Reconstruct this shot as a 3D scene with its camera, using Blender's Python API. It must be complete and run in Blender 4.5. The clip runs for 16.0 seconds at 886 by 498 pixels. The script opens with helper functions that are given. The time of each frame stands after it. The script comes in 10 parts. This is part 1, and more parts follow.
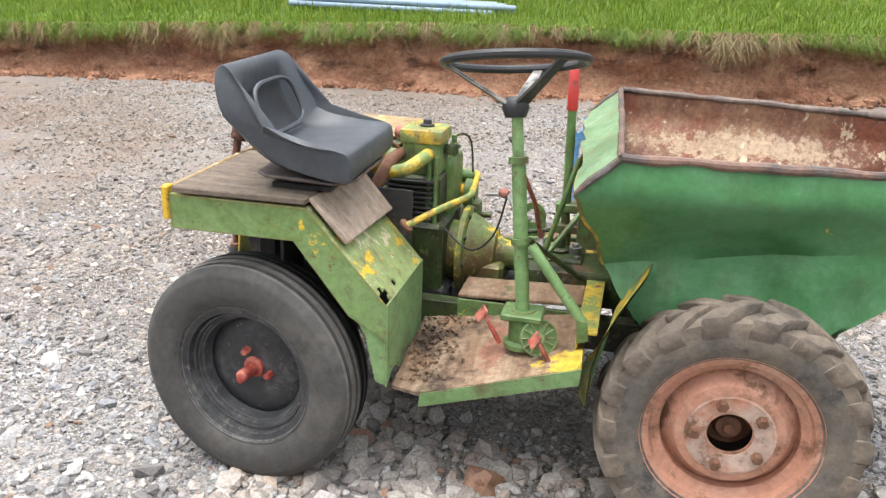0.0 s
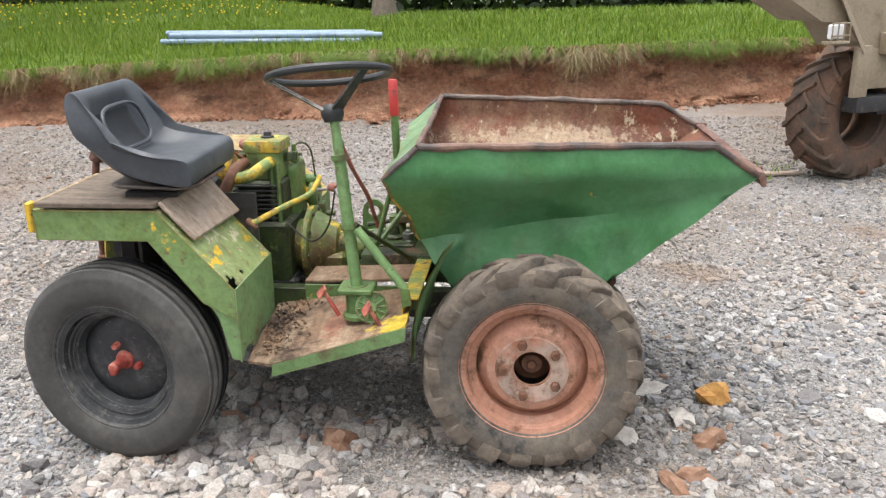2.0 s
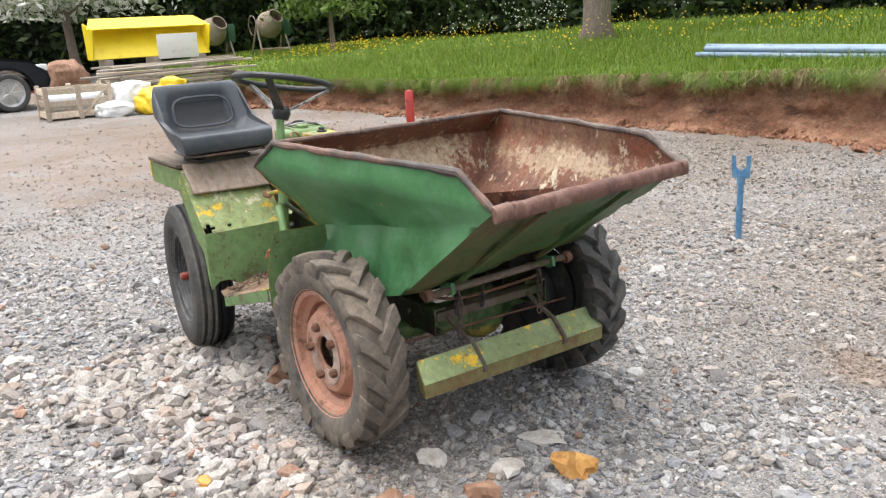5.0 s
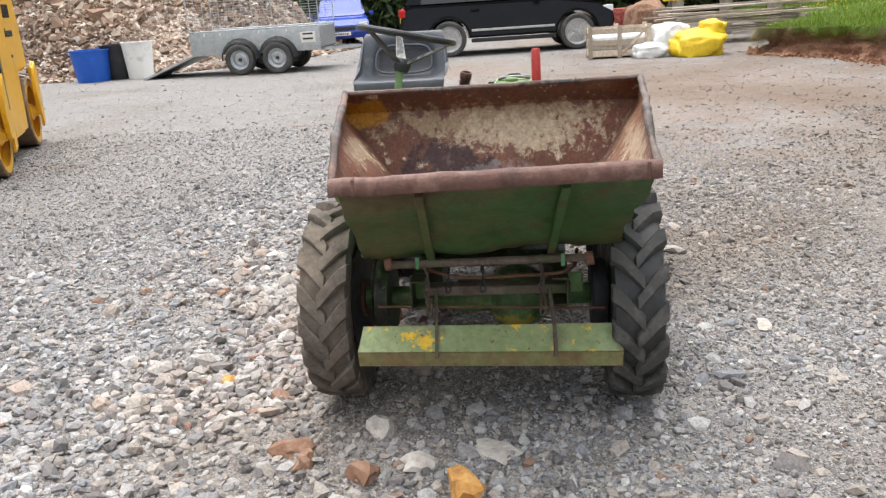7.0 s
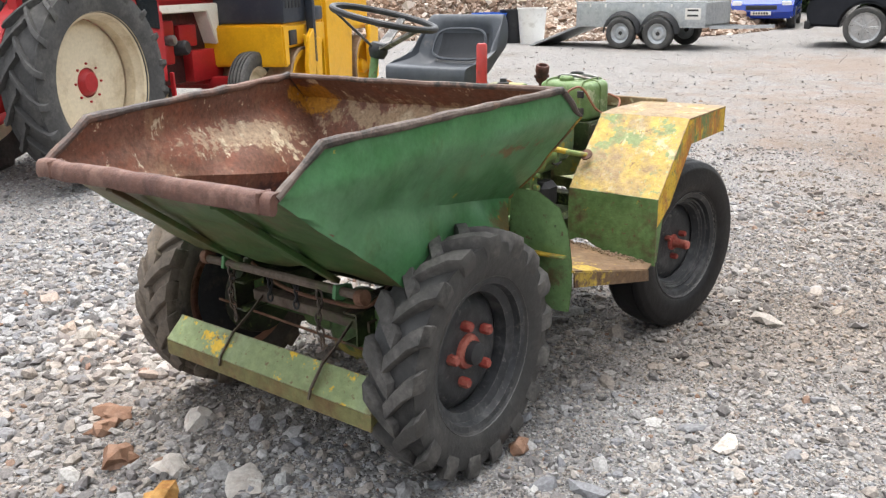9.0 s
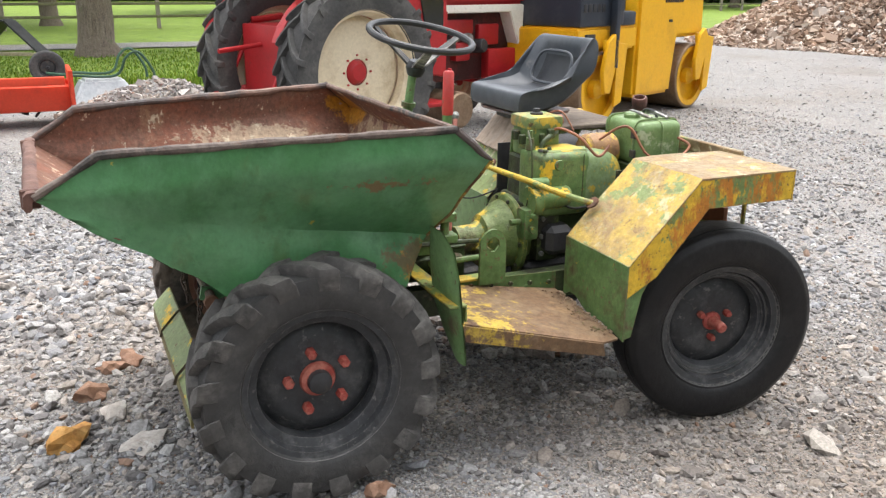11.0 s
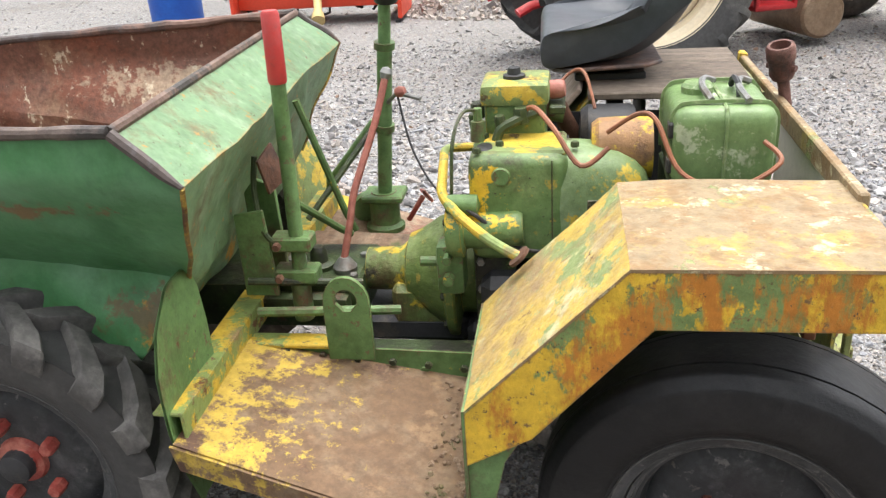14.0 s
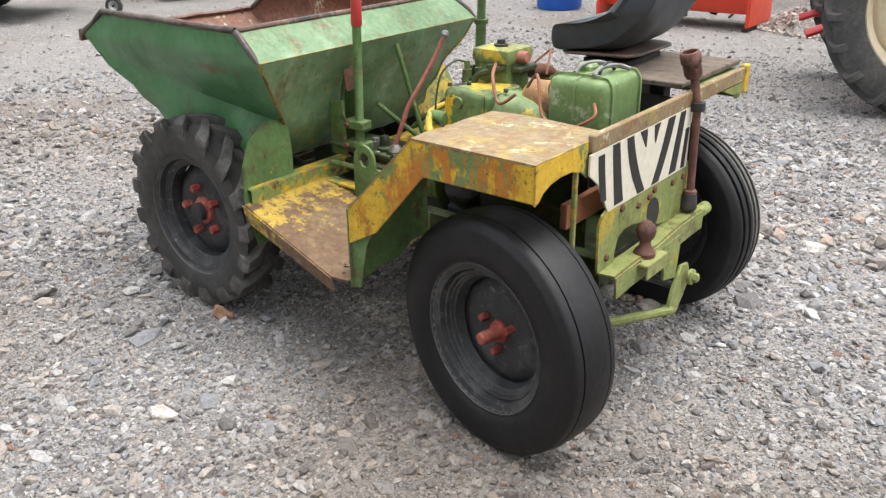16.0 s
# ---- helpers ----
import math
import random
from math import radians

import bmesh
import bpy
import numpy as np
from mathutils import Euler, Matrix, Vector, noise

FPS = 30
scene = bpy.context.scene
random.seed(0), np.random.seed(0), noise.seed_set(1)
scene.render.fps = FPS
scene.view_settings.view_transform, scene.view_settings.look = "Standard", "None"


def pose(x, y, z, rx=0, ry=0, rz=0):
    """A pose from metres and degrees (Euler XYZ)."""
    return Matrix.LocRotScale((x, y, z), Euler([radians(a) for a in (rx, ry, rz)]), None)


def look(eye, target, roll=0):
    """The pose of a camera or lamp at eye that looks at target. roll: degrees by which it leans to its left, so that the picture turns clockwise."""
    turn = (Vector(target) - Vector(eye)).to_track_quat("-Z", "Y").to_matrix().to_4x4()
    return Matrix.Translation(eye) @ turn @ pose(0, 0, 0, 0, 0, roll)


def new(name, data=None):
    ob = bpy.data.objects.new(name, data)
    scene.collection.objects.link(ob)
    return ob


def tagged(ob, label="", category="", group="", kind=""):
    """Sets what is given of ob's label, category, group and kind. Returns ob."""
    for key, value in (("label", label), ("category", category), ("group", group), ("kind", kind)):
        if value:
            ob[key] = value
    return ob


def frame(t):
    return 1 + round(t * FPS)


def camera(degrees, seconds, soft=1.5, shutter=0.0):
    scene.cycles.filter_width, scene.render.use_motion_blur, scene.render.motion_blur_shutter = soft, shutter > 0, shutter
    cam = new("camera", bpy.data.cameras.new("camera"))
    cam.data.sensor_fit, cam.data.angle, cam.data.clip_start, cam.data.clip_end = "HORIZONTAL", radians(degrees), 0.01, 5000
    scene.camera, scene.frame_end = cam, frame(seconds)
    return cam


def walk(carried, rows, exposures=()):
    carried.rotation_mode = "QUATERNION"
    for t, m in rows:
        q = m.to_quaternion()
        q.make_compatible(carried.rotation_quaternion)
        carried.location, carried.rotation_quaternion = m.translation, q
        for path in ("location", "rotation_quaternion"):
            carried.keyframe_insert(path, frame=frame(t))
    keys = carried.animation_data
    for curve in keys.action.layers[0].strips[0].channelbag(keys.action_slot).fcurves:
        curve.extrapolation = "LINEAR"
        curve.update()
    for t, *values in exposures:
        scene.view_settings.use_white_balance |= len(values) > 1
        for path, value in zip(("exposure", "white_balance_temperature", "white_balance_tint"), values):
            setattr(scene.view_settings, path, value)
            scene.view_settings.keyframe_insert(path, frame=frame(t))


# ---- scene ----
cam = camera(55.9, 16.0, soft=1.3)
PATH = [
    (0, (-0.308, -2.458, 1.448), (-0.724, -0.623, 0.77), 2.0),
    (0.5, (-0.276, -2.622, 1.46), (-0.543, -0.753, 0.797), 0.3),
    (1, (-0.294, -2.749, 1.466), (-0.454, -0.863, 0.82), -1.7),
    (1.5, (-0.248, -2.785, 1.467), (-0.422, -0.893, 0.841), -1.3),
    (2, (-0.019, -2.819, 1.453), (-0.22, -0.927, 0.837), -0.9),
    (2.5, (0.291, -2.762, 1.443), (0.059, -0.872, 0.831), -1.3),
    (3, (0.674, -2.637, 1.445), (0.254, -0.772, 0.857), -1.5),
    (3.5, (1.178, -2.571, 1.414), (0.327, -0.847, 0.865), -2.4),
    (4, (1.592, -2.313, 1.379), (0.5, -0.727, 0.839), -1.8),
    (4.5, (2.024, -2.053, 1.385), (0.702, -0.645, 0.8597), -2.28),
    (5, (2.336, -1.707, 1.397), (0.759, -0.595, 0.8585), -2.83),
    (5.2, (2.404, -1.541, 1.391), (0.8, -0.513, 0.7695), -2.65),
    (6.25, (2.682, -0.551, 1.346), (0.657, -0.201, 0.70), -3.0),
    (7.3, (2.596, 0.419, 1.311), (0.714, 0.08, 0.722), -3.1),
    (7.5, (2.499, 0.568, 1.291), (0.618, 0.213, 0.713), -1.9),
    (8, (2.309, 1.005, 1.287), (0.499, 0.383, 0.706), -1.1),
    (8.5, (2.051, 1.363, 1.267), (0.419, 0.358, 0.696), -2.3),
    (9, (1.679, 1.668, 1.293), (0.164, 0.512, 0.687), -1.3),
    (9.2, (1.552, 1.843, 1.267), (0.111, 0.578, 0.698), -1.5),
    (10.25, (0.986, 2.268, 1.32), (-0.18, 0.572, 0.70), -0.4),
    (11.3, (0.422, 2.498, 1.37), (-0.272, 0.719, 0.775), 0.6),
    (11.5, (0.414, 2.502, 1.361), (-0.268, 0.711, 0.788), 0.5),
    (12, (0.371, 2.496, 1.349), (-0.269, 0.689, 0.779), 0.4),
    (12.5, (0.194, 2.322, 1.286), (-0.399, 0.535, 0.611), 0.2),
    (13, (-0.197, 2.08, 1.319), (-0.707, 0.296, 0.572), -1.2),
    (13.5, (-0.645, 1.858, 1.332), (-0.763, 0.023, 0.545), -3.1),
    (14, (-1.026, 1.617, 1.329), (-0.732, -0.176, 0.492), -3.8),
    (14.5, (-1.471, 1.583, 1.331), (-0.44, 0.047, 0.571), -5.4),
    (15, (-1.835, 1.77, 1.357), (-0.762, 0.273, 0.578), -3.0),
    (15.5, (-2.141, 1.96, 1.383), (-1.028, 0.498, 0.595), -0.6),
    (16, (-2.384, 2.072, 1.394), (-1.231, 0.651, 0.588), -0.8),
]
walk(cam, [(t, look(eye, target, roll)) for t, eye, target, roll in PATH], exposures=[(0.0, 1.90), (0.5, 1.66), (1.0, 1.67), (3.0, 1.68), (5.0, 1.68), (7.5, 1.53), (9.0, 1.75), (11.5, 1.77), (12.8, 1.83), (13.6, 1.90), (14.5, 1.74), (16.0, 1.57)])

# ---- world and sun: bright overcast, the brighter half of the sky to the south ----
world = bpy.data.worlds.new("world")
scene.world = world
world.use_nodes = True
wn, wl = world.node_tree.nodes, world.node_tree.links
wn.clear()
sky = wn.new("ShaderNodeTexSky")
sky.sky_type = "NISHITA"
sky.sun_disc = False
sky.sun_elevation, sky.sun_rotation = radians(78), radians(230)
sky.air_density, sky.dust_density = 1.0, 4.0
soften = wn.new("ShaderNodeHueSaturation")
soften.inputs["Saturation"].default_value = 0.22
back = wn.new("ShaderNodeBackground")
back.inputs["Strength"].default_value = 0.15
wout = wn.new("ShaderNodeOutputWorld")
wl.new(sky.outputs[0], soften.inputs["Color"])
wl.new(soften.outputs[0], back.inputs[0])
wl.new(back.outputs[0], wout.inputs[0])

sun = new("sun", bpy.data.lights.new("sun", "SUN"))
sun.data.energy, sun.data.angle, sun.data.color = 0.4, radians(60), (1.0, 0.96, 0.9)
sun.matrix_world = look((-0.6, -0.6, 13.0), (0, 0, 0))

# ---- helpers for building ----
R = random.Random(7)


def part(name, bm, material, parent=None, label="", sharp=35):
    """One mesh object from a bmesh."""
    me = bpy.data.meshes.new(name)
    bm.normal_update()
    bm.to_mesh(me)
    bm.free()
    for p in me.polygons:
        p.use_smooth = True
    me.set_sharp_from_angle(angle=radians(sharp))
    for m in material if isinstance(material, (list, tuple)) else [material]:
        me.materials.append(m)
    ob = new(name, me)
    if parent:
        ob.parent = parent
    if label:
        ob["label"] = label
    return ob


def thing(name, label, category, x=0.0, y=0.0, z=0.0, rz=0.0, group="", kind="", size=1.0):
    """An Empty at the base of a thing made of parts."""
    ob = new(name)
    ob.empty_display_size = 0.1
    ob.matrix_basis = pose(x, y, z, 0, 0, rz) @ Matrix.Scale(size, 4)
    return tagged(ob, label, category, group, kind)


def fresh():
    return bmesh.new()


def box(bm, lo, hi, bevel=0.004, m=None, seg=1):
    c = [(a + b) / 2 for a, b in zip(lo, hi)]
    s = [abs(b - a) for a, b in zip(lo, hi)]
    mat4 = (m or Matrix()) @ Matrix.LocRotScale(c, None, s)
    vs = bmesh.ops.create_cube(bm, size=1.0, matrix=mat4)["verts"]
    if bevel:
        es = {e for v in vs for e in v.link_edges}
        bmesh.ops.bevel(bm, geom=list(es), offset=min(bevel, min(s) * 0.45), segments=seg, affect="EDGES", profile=0.6)
    return bm


def slab(bm, pts, thick, bevel=0.0):
    """A flat plate: the polygon pts, thick metres along its normal."""
    n = Vector()
    p = [Vector(q) for q in pts]
    for i in range(len(p)):
        n += p[i].cross(p[(i + 1) % len(p)])
    n.normalize()
    a = [bm.verts.new(q) for q in p]
    b = [bm.verts.new(q + n * thick) for q in p]
    fs = [bm.faces.new(a[::-1]), bm.faces.new(b)]
    for i in range(len(p)):
        j = (i + 1) % len(p)
        fs.append(bm.faces.new((a[i], a[j], b[j], b[i])))
    if bevel:
        bmesh.ops.bevel(bm, geom=list({e for f in fs for e in f.edges}), offset=bevel, segments=1, affect="EDGES")
    return bm


def smooth_path(pts, n=6):
    """Catmull-Rom through the points."""
    p = [Vector(q) for q in pts]
    out = []
    for i in range(len(p) - 1):
        a, b, c, d = p[max(i - 1, 0)], p[i], p[i + 1], p[min(i + 2, len(p) - 1)]
        for k in range(n):
            t = k / n
            out.append(0.5 * (2 * b + (c - a) * t + (2 * a - 5 * b + 4 * c - d) * t * t + (3 * b - a - 3 * c + d) * t ** 3))
    out.append(p[-1])
    return out


def tube(bm, pts, r, seg=10, closed=False, squash=1.0):
    """A round bar along pts; r is one radius or one for each point."""
    p = [Vector(q) for q in pts]
    n = len(p)
    rs = r if isinstance(r, (list, tuple)) else [r] * n
    rings, up = [], None
    for i in range(n):
        if closed:
            d = p[(i + 1) % n] - p[i - 1]
        else:
            d = p[min(i + 1, n - 1)] - p[max(i - 1, 0)]
        d.normalize()
        if up is None:
            up = d.orthogonal().normalized()
        up = (up - d * up.dot(d)).normalized()
        side = d.cross(up)
        rings.append([bm.verts.new(p[i] + (up * math.cos(a) + side * math.sin(a) * squash) * rs[i])
                      for a in (2 * math.pi * k / seg for k in range(seg))])
    for i in range(n if closed else n - 1):
        a, b = rings[i], rings[(i + 1) % n]
        for k in range(seg):
            bm.faces.new((a[k], a[(k + 1) % seg], b[(k + 1) % seg], b[k]))
    if not closed:
        bm.faces.new(rings[0][::-1])
        bm.faces.new(rings[-1])
    return bm


def lathe(bm, prof, m=None, seg=32, closed=False):
    """Turns the profile of (radius, height) round the local z axis."""
    m = m or Matrix()
    rings = []
    for r, h in prof:
        if r < 1e-5:
            rings.append([bm.verts.new(m @ Vector((0, 0, h)))])
        else:
            rings.append([bm.verts.new(m @ Vector((r * math.cos(a), r * math.sin(a), h))) for a in (2 * math.pi * k / seg for k in range(seg))])
    pairs = list(zip(rings, rings[1:])) + ([(rings[-1], rings[0])] if closed else [])
    for a, b in pairs:
        for k in range(seg):
            q = [a[k % len(a)], a[(k + 1) % len(a)], b[(k + 1) % len(b)], b[k % len(b)]]
            q = list(dict.fromkeys(q))
            if len(q) > 2:
                bm.faces.new(q)
    return bm


def rod(bm, a, b, r, seg=10, r2=None):
    return tube(bm, [a, b], [r, r if r2 is None else r2], seg)


def bolt(bm, at, axis, r, h, seg=6):
    m = Matrix.Translation(at) @ Vector(axis).to_track_quat("Z", "Y").to_matrix().to_4x4()
    return lathe(bm, [(0, 0), (r, 0), (r, h * 0.8), (r * 0.8, h), (0, h)], m, seg)


def facing(at, axis):
    return Matrix.Translation(at) @ Vector(axis).to_track_quat("Z", "Y").to_matrix().to_4x4()


def wobble(p, scale, amount):
    return noise.noise(Vector(p) * scale) * amount


# ---- materials ----
U = (1, 1, 1)


def material(name, base, layers=(), rough=0.6, metal=0.0, bump=(60.0, 0.15), grain=0.25, grain_scale=40.0, spec=0.4, per=None, coat=0.0, dent=None, wear=None, speck=None, grade=None, stains=()):
    """A surface of a base colour with uneven layers of (colour, scale, low, high, detail, stretch) laid over it by
    noise, fine grain in the value and fine relief. per: 'object' or 'island' varies each piece. wear: the colour of
    rubbed edges, painted into inner corners too, as shade would fall, and how far it reaches in metres. speck: colour,
    scale and threshold of small chips. grade: (layer, axis, low, high, weight) pulls one layer to one end of the thing.
    stains: (colour, centre, radii, noise scale, strength), ragged patches with a place of their own."""
    mt = bpy.data.materials.new(name)
    mt.use_nodes = True
    nt = mt.node_tree
    N, L = nt.nodes, nt.links
    bsdf = N["Principled BSDF"]
    tc = N.new("ShaderNodeTexCoord")
    co = tc.outputs["Object"]

    def noise_at(scale, detail, stretch=(1, 1, 1), rough_=0.6, shift=0.0):
        mp = N.new("ShaderNodeMapping")
        mp.inputs["Scale"].default_value = stretch
        mp.inputs["Location"].default_value = (shift, shift * 0.7, shift * 1.3)
        L.new(co, mp.inputs[0])
        nz = N.new("ShaderNodeTexNoise")
        nz.inputs["Scale"].default_value, nz.inputs["Detail"].default_value, nz.inputs["Roughness"].default_value = scale, detail, rough_
        L.new(mp.outputs[0], nz.inputs["Vector"])
        return nz.outputs["Fac"]

    def ramp(src, lo, hi):
        mr = N.new("ShaderNodeMapRange")
        mr.inputs["From Min"].default_value, mr.inputs["From Max"].default_value = lo, hi
        L.new(src, mr.inputs["Value"])
        return mr.outputs[0]

    def mix(fac, a, b, mode="MIX"):
        mx = N.new("ShaderNodeMix")
        mx.data_type, mx.blend_type = "RGBA", mode
        for sock, v in ((mx.inputs["Factor"], fac), (mx.inputs[6], a), (mx.inputs[7], b)):
            if isinstance(v, (int, float)):
                sock.default_value = v
            elif isinstance(v, tuple):
                sock.default_value = (*v[:3], 1)
            else:
                L.new(v, sock)
        return mx.outputs[2]

    col = tuple(base)
    masks = []
    for i, (c, scale, lo, hi, detail, stretch) in enumerate(layers):
        src = noise_at(scale, detail, stretch, 0.66 if detail < 7 else 0.72, 3.7 * (i + 1))
        if grade and grade[0] == i:
            sx = N.new("ShaderNodeSeparateXYZ")
            L.new(co, sx.inputs[0])
            gr = N.new("ShaderNodeMapRange")
            gr.inputs["From Min"].default_value, gr.inputs["From Max"].default_value = grade[2], grade[3]
            gr.inputs["To Min"].default_value, gr.inputs["To Max"].default_value = -grade[4], grade[4]
            L.new(sx.outputs["XYZ".index(grade[1])], gr.inputs["Value"])
            sm_ = N.new("ShaderNodeMath")
            L.new(src, sm_.inputs[0])
            L.new(gr.outputs[0], sm_.inputs[1])
            src = sm_.outputs[0]
        f = ramp(src, lo, hi)
        masks.append(f)
        col = mix(f, col, tuple(c))
    for i, (c, at, radii, scale, strength) in enumerate(stains):
        mp = N.new("ShaderNodeMapping")
        mp.inputs["Scale"].default_value = tuple(1 / r for r in radii)
        mp.inputs["Location"].default_value = tuple(-a / r for a, r in zip(at, radii))
        L.new(co, mp.inputs[0])
        ln = N.new("ShaderNodeVectorMath")
        ln.operation = "LENGTH"
        L.new(mp.outputs[0], ln.inputs[0])
        ms = N.new("ShaderNodeMath")
        ms.operation = "MULTIPLY_ADD"
        ms.inputs[1].default_value = 3.4
        L.new(noise_at(scale, 9, U, 0.72, 41.0 + 5 * i), ms.inputs[0])
        L.new(ln.outputs["Value"], ms.inputs[2])
        mr = N.new("ShaderNodeMapRange")
        mr.inputs["From Min"].default_value, mr.inputs["From Max"].default_value = 2.50, 2.25
        mr.inputs["To Max"].default_value = strength
        L.new(ms.outputs[0], mr.inputs["Value"])
        col = mix(mr.outputs[0], col, tuple(c))
    if speck:
        col = mix(ramp(noise_at(speck[1], 4, U, 0.75, 31.0), speck[2], speck[2] + 0.03), col, tuple(speck[0]))
    # edge wear; the same mask also paints inner corners, where shade falls
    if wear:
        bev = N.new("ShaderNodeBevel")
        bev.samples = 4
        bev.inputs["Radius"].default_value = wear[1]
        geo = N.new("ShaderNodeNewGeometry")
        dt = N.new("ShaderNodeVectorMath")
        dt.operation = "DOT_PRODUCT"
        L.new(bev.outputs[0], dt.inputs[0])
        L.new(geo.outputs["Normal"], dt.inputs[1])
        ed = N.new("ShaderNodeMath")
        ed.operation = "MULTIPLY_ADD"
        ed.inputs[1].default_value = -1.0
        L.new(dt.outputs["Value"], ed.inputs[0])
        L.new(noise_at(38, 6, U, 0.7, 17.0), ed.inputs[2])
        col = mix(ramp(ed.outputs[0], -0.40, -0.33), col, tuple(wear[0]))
    if per:
        if per == "object":
            rnd = N.new("ShaderNodeObjectInfo").outputs["Random"]
        else:
            rnd = N.new("ShaderNodeNewGeometry").outputs["Random Per Island"]
        val = ramp(rnd, 0, 1)
        hs = N.new("ShaderNodeHueSaturation")
        mr = N.new("ShaderNodeMapRange")
        mr.inputs["To Min"].default_value, mr.inputs["To Max"].default_value = 0.65, 1.35
        L.new(val, mr.inputs["Value"])
        L.new(mr.outputs[0], hs.inputs["Value"])
        if isinstance(col, tuple):
            hs.inputs["Color"].default_value = (*col, 1)
        else:
            L.new(col, hs.inputs["Color"])
        col = hs.outputs[0]
    if grain:
        g = N.new("ShaderNodeMapRange")
        g.inputs["From Min"].default_value, g.inputs["From Max"].default_value = 0.3, 0.7
        g.inputs["To Min"].default_value, g.inputs["To Max"].default_value = 1 - grain, 1 + grain
        L.new(noise_at(grain_scale, 6, (1, 1, 1), 0.7, 11.0), g.inputs["Value"])
        vm = N.new("ShaderNodeVectorMath")
        vm.operation = "SCALE"
        if isinstance(col, tuple):
            vm.inputs[0].default_value = col
        else:
            L.new(col, vm.inputs[0])
        L.new(g.outputs[0], vm.inputs["Scale"])
        col = vm.outputs[0]
    if isinstance(col, tuple):
        bsdf.inputs["Base Color"].default_value = (*col, 1)
    else:
        L.new(col, bsdf.inputs["Base Color"])
    rr = N.new("ShaderNodeMapRange")
    rr.inputs["To Min"].default_value, rr.inputs["To Max"].default_value = max(rough - 0.12, 0.03), min(rough + 0.15, 1.0)
    L.new(noise_at(grain_scale * 0.4, 4, (1, 1, 1), 0.6, 5.0), rr.inputs["Value"])
    L.new(rr.outputs[0], bsdf.inputs["Roughness"])
    bsdf.inputs["Metallic"].default_value = metal
    bsdf.inputs["Specular IOR Level"].default_value = spec
    bsdf.inputs["Coat Weight"].default_value = coat
    if bump and bump[1]:
        h = noise_at(bump[0], 5, (1, 1, 1), 0.65, 8.0)
        if masks:
            ad = N.new("ShaderNodeMath")
            ad.operation = "SUBTRACT"
            L.new(h, ad.inputs[0])
            ml = N.new("ShaderNodeMath")
            ml.operation = "MULTIPLY"
            ml.inputs[1].default_value = 0.35
            L.new(masks[-1], ml.inputs[0])
            L.new(ml.outputs[0], ad.inputs[1])
            h = ad.outputs[0]
        if dent:
            dn = N.new("ShaderNodeMath")
            dn.operation = "MULTIPLY_ADD"
            dn.inputs[1].default_value = dent[1]
            L.new(noise_at(dent[0], 2, (1, 1, 1), 0.5, 21.0), dn.inputs[0])
            L.new(h, dn.inputs[2])
            h = dn.outputs[0]
        bp = N.new("ShaderNodeBump")
        bp.inputs["Strength"].default_value = min(1.0, bump[1] * 2.0)
        bp.inputs["Distance"].default_value = 0.004 if len(bump) < 3 else bump[2]
        L.new(h, bp.inputs["Height"])
        L.new(bp.outputs[0], bsdf.inputs["Normal"])
    return mt


RUST, DIRT = (0.12, 0.045, 0.02), (0.16, 0.12, 0.08)
YEL = (0.66, 0.42, 0.03)
M = {}
EDGE = (0.13, 0.075, 0.045)
M["skip_green"] = material("skip_green_paint", (0.058, 0.178, 0.066), [((0.098, 0.232, 0.112), 2.6, 0.44, 0.62, 6, U), ((0.036, 0.120, 0.038), 5, 0.52, 0.72, 8, (1, 1, 0.5)), ((0.080, 0.11, 0.036), 3.2, 0.58, 0.76, 9, (1, 1, 0.6)),
    ((0.36, 0.30, 0.05), 17, 0.70, 0.72, 6, U), ((0.20, 0.085, 0.025), 7, 0.87, 0.89, 9, (1, 1, 0.8))], stains=(((0.17, 0.085, 0.035), (-0.18, 0.53, 0.865), (0.16, 0.1, 0.025), 30, 0.85), ((0.42, 0.19, 0.02), (-0.37, 0.40, 0.60), (0.10, 0.14, 0.09), 20, 0.9), ((0.13, 0.075, 0.035), (-0.30, 0.41, 0.63), (0.12, 0.1, 0.05), 24, 0.8)), rough=0.36, bump=(70, 0.14), grain=0.16, dent=(10, 3.2), speck=((0.05, 0.045, 0.03), 85, 0.765), grade=(4, "X", 0.35, -0.42, 0.085))
M["skip_front"] = material("skip_front_dirty_paint", (0.044, 0.098, 0.028), [((0.062, 0.120, 0.040), 3, 0.45, 0.62, 7, U), ((0.115, 0.098, 0.042), 3.0, 0.44, 0.60, 9, U), ((0.085, 0.052, 0.028), 4, 0.53, 0.64, 9, U), ((0.36, 0.20, 0.03), 8, 0.70, 0.73, 8, U)],
    rough=0.5, bump=(60, 0.18), grain=0.25, dent=(9, 1.0), speck=((0.04, 0.035, 0.025), 70, 0.67), grade=(2, "Z", 0.62, 0.90, 0.08))
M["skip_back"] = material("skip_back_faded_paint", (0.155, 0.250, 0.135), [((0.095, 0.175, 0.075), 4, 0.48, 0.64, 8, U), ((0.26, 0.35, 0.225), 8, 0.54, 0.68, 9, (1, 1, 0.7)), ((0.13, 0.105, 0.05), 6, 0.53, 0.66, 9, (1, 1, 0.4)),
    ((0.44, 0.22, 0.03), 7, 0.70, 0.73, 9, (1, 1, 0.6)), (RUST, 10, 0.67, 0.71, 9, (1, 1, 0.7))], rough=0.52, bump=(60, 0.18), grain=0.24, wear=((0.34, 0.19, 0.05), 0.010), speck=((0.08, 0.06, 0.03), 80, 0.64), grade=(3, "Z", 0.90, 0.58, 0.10))
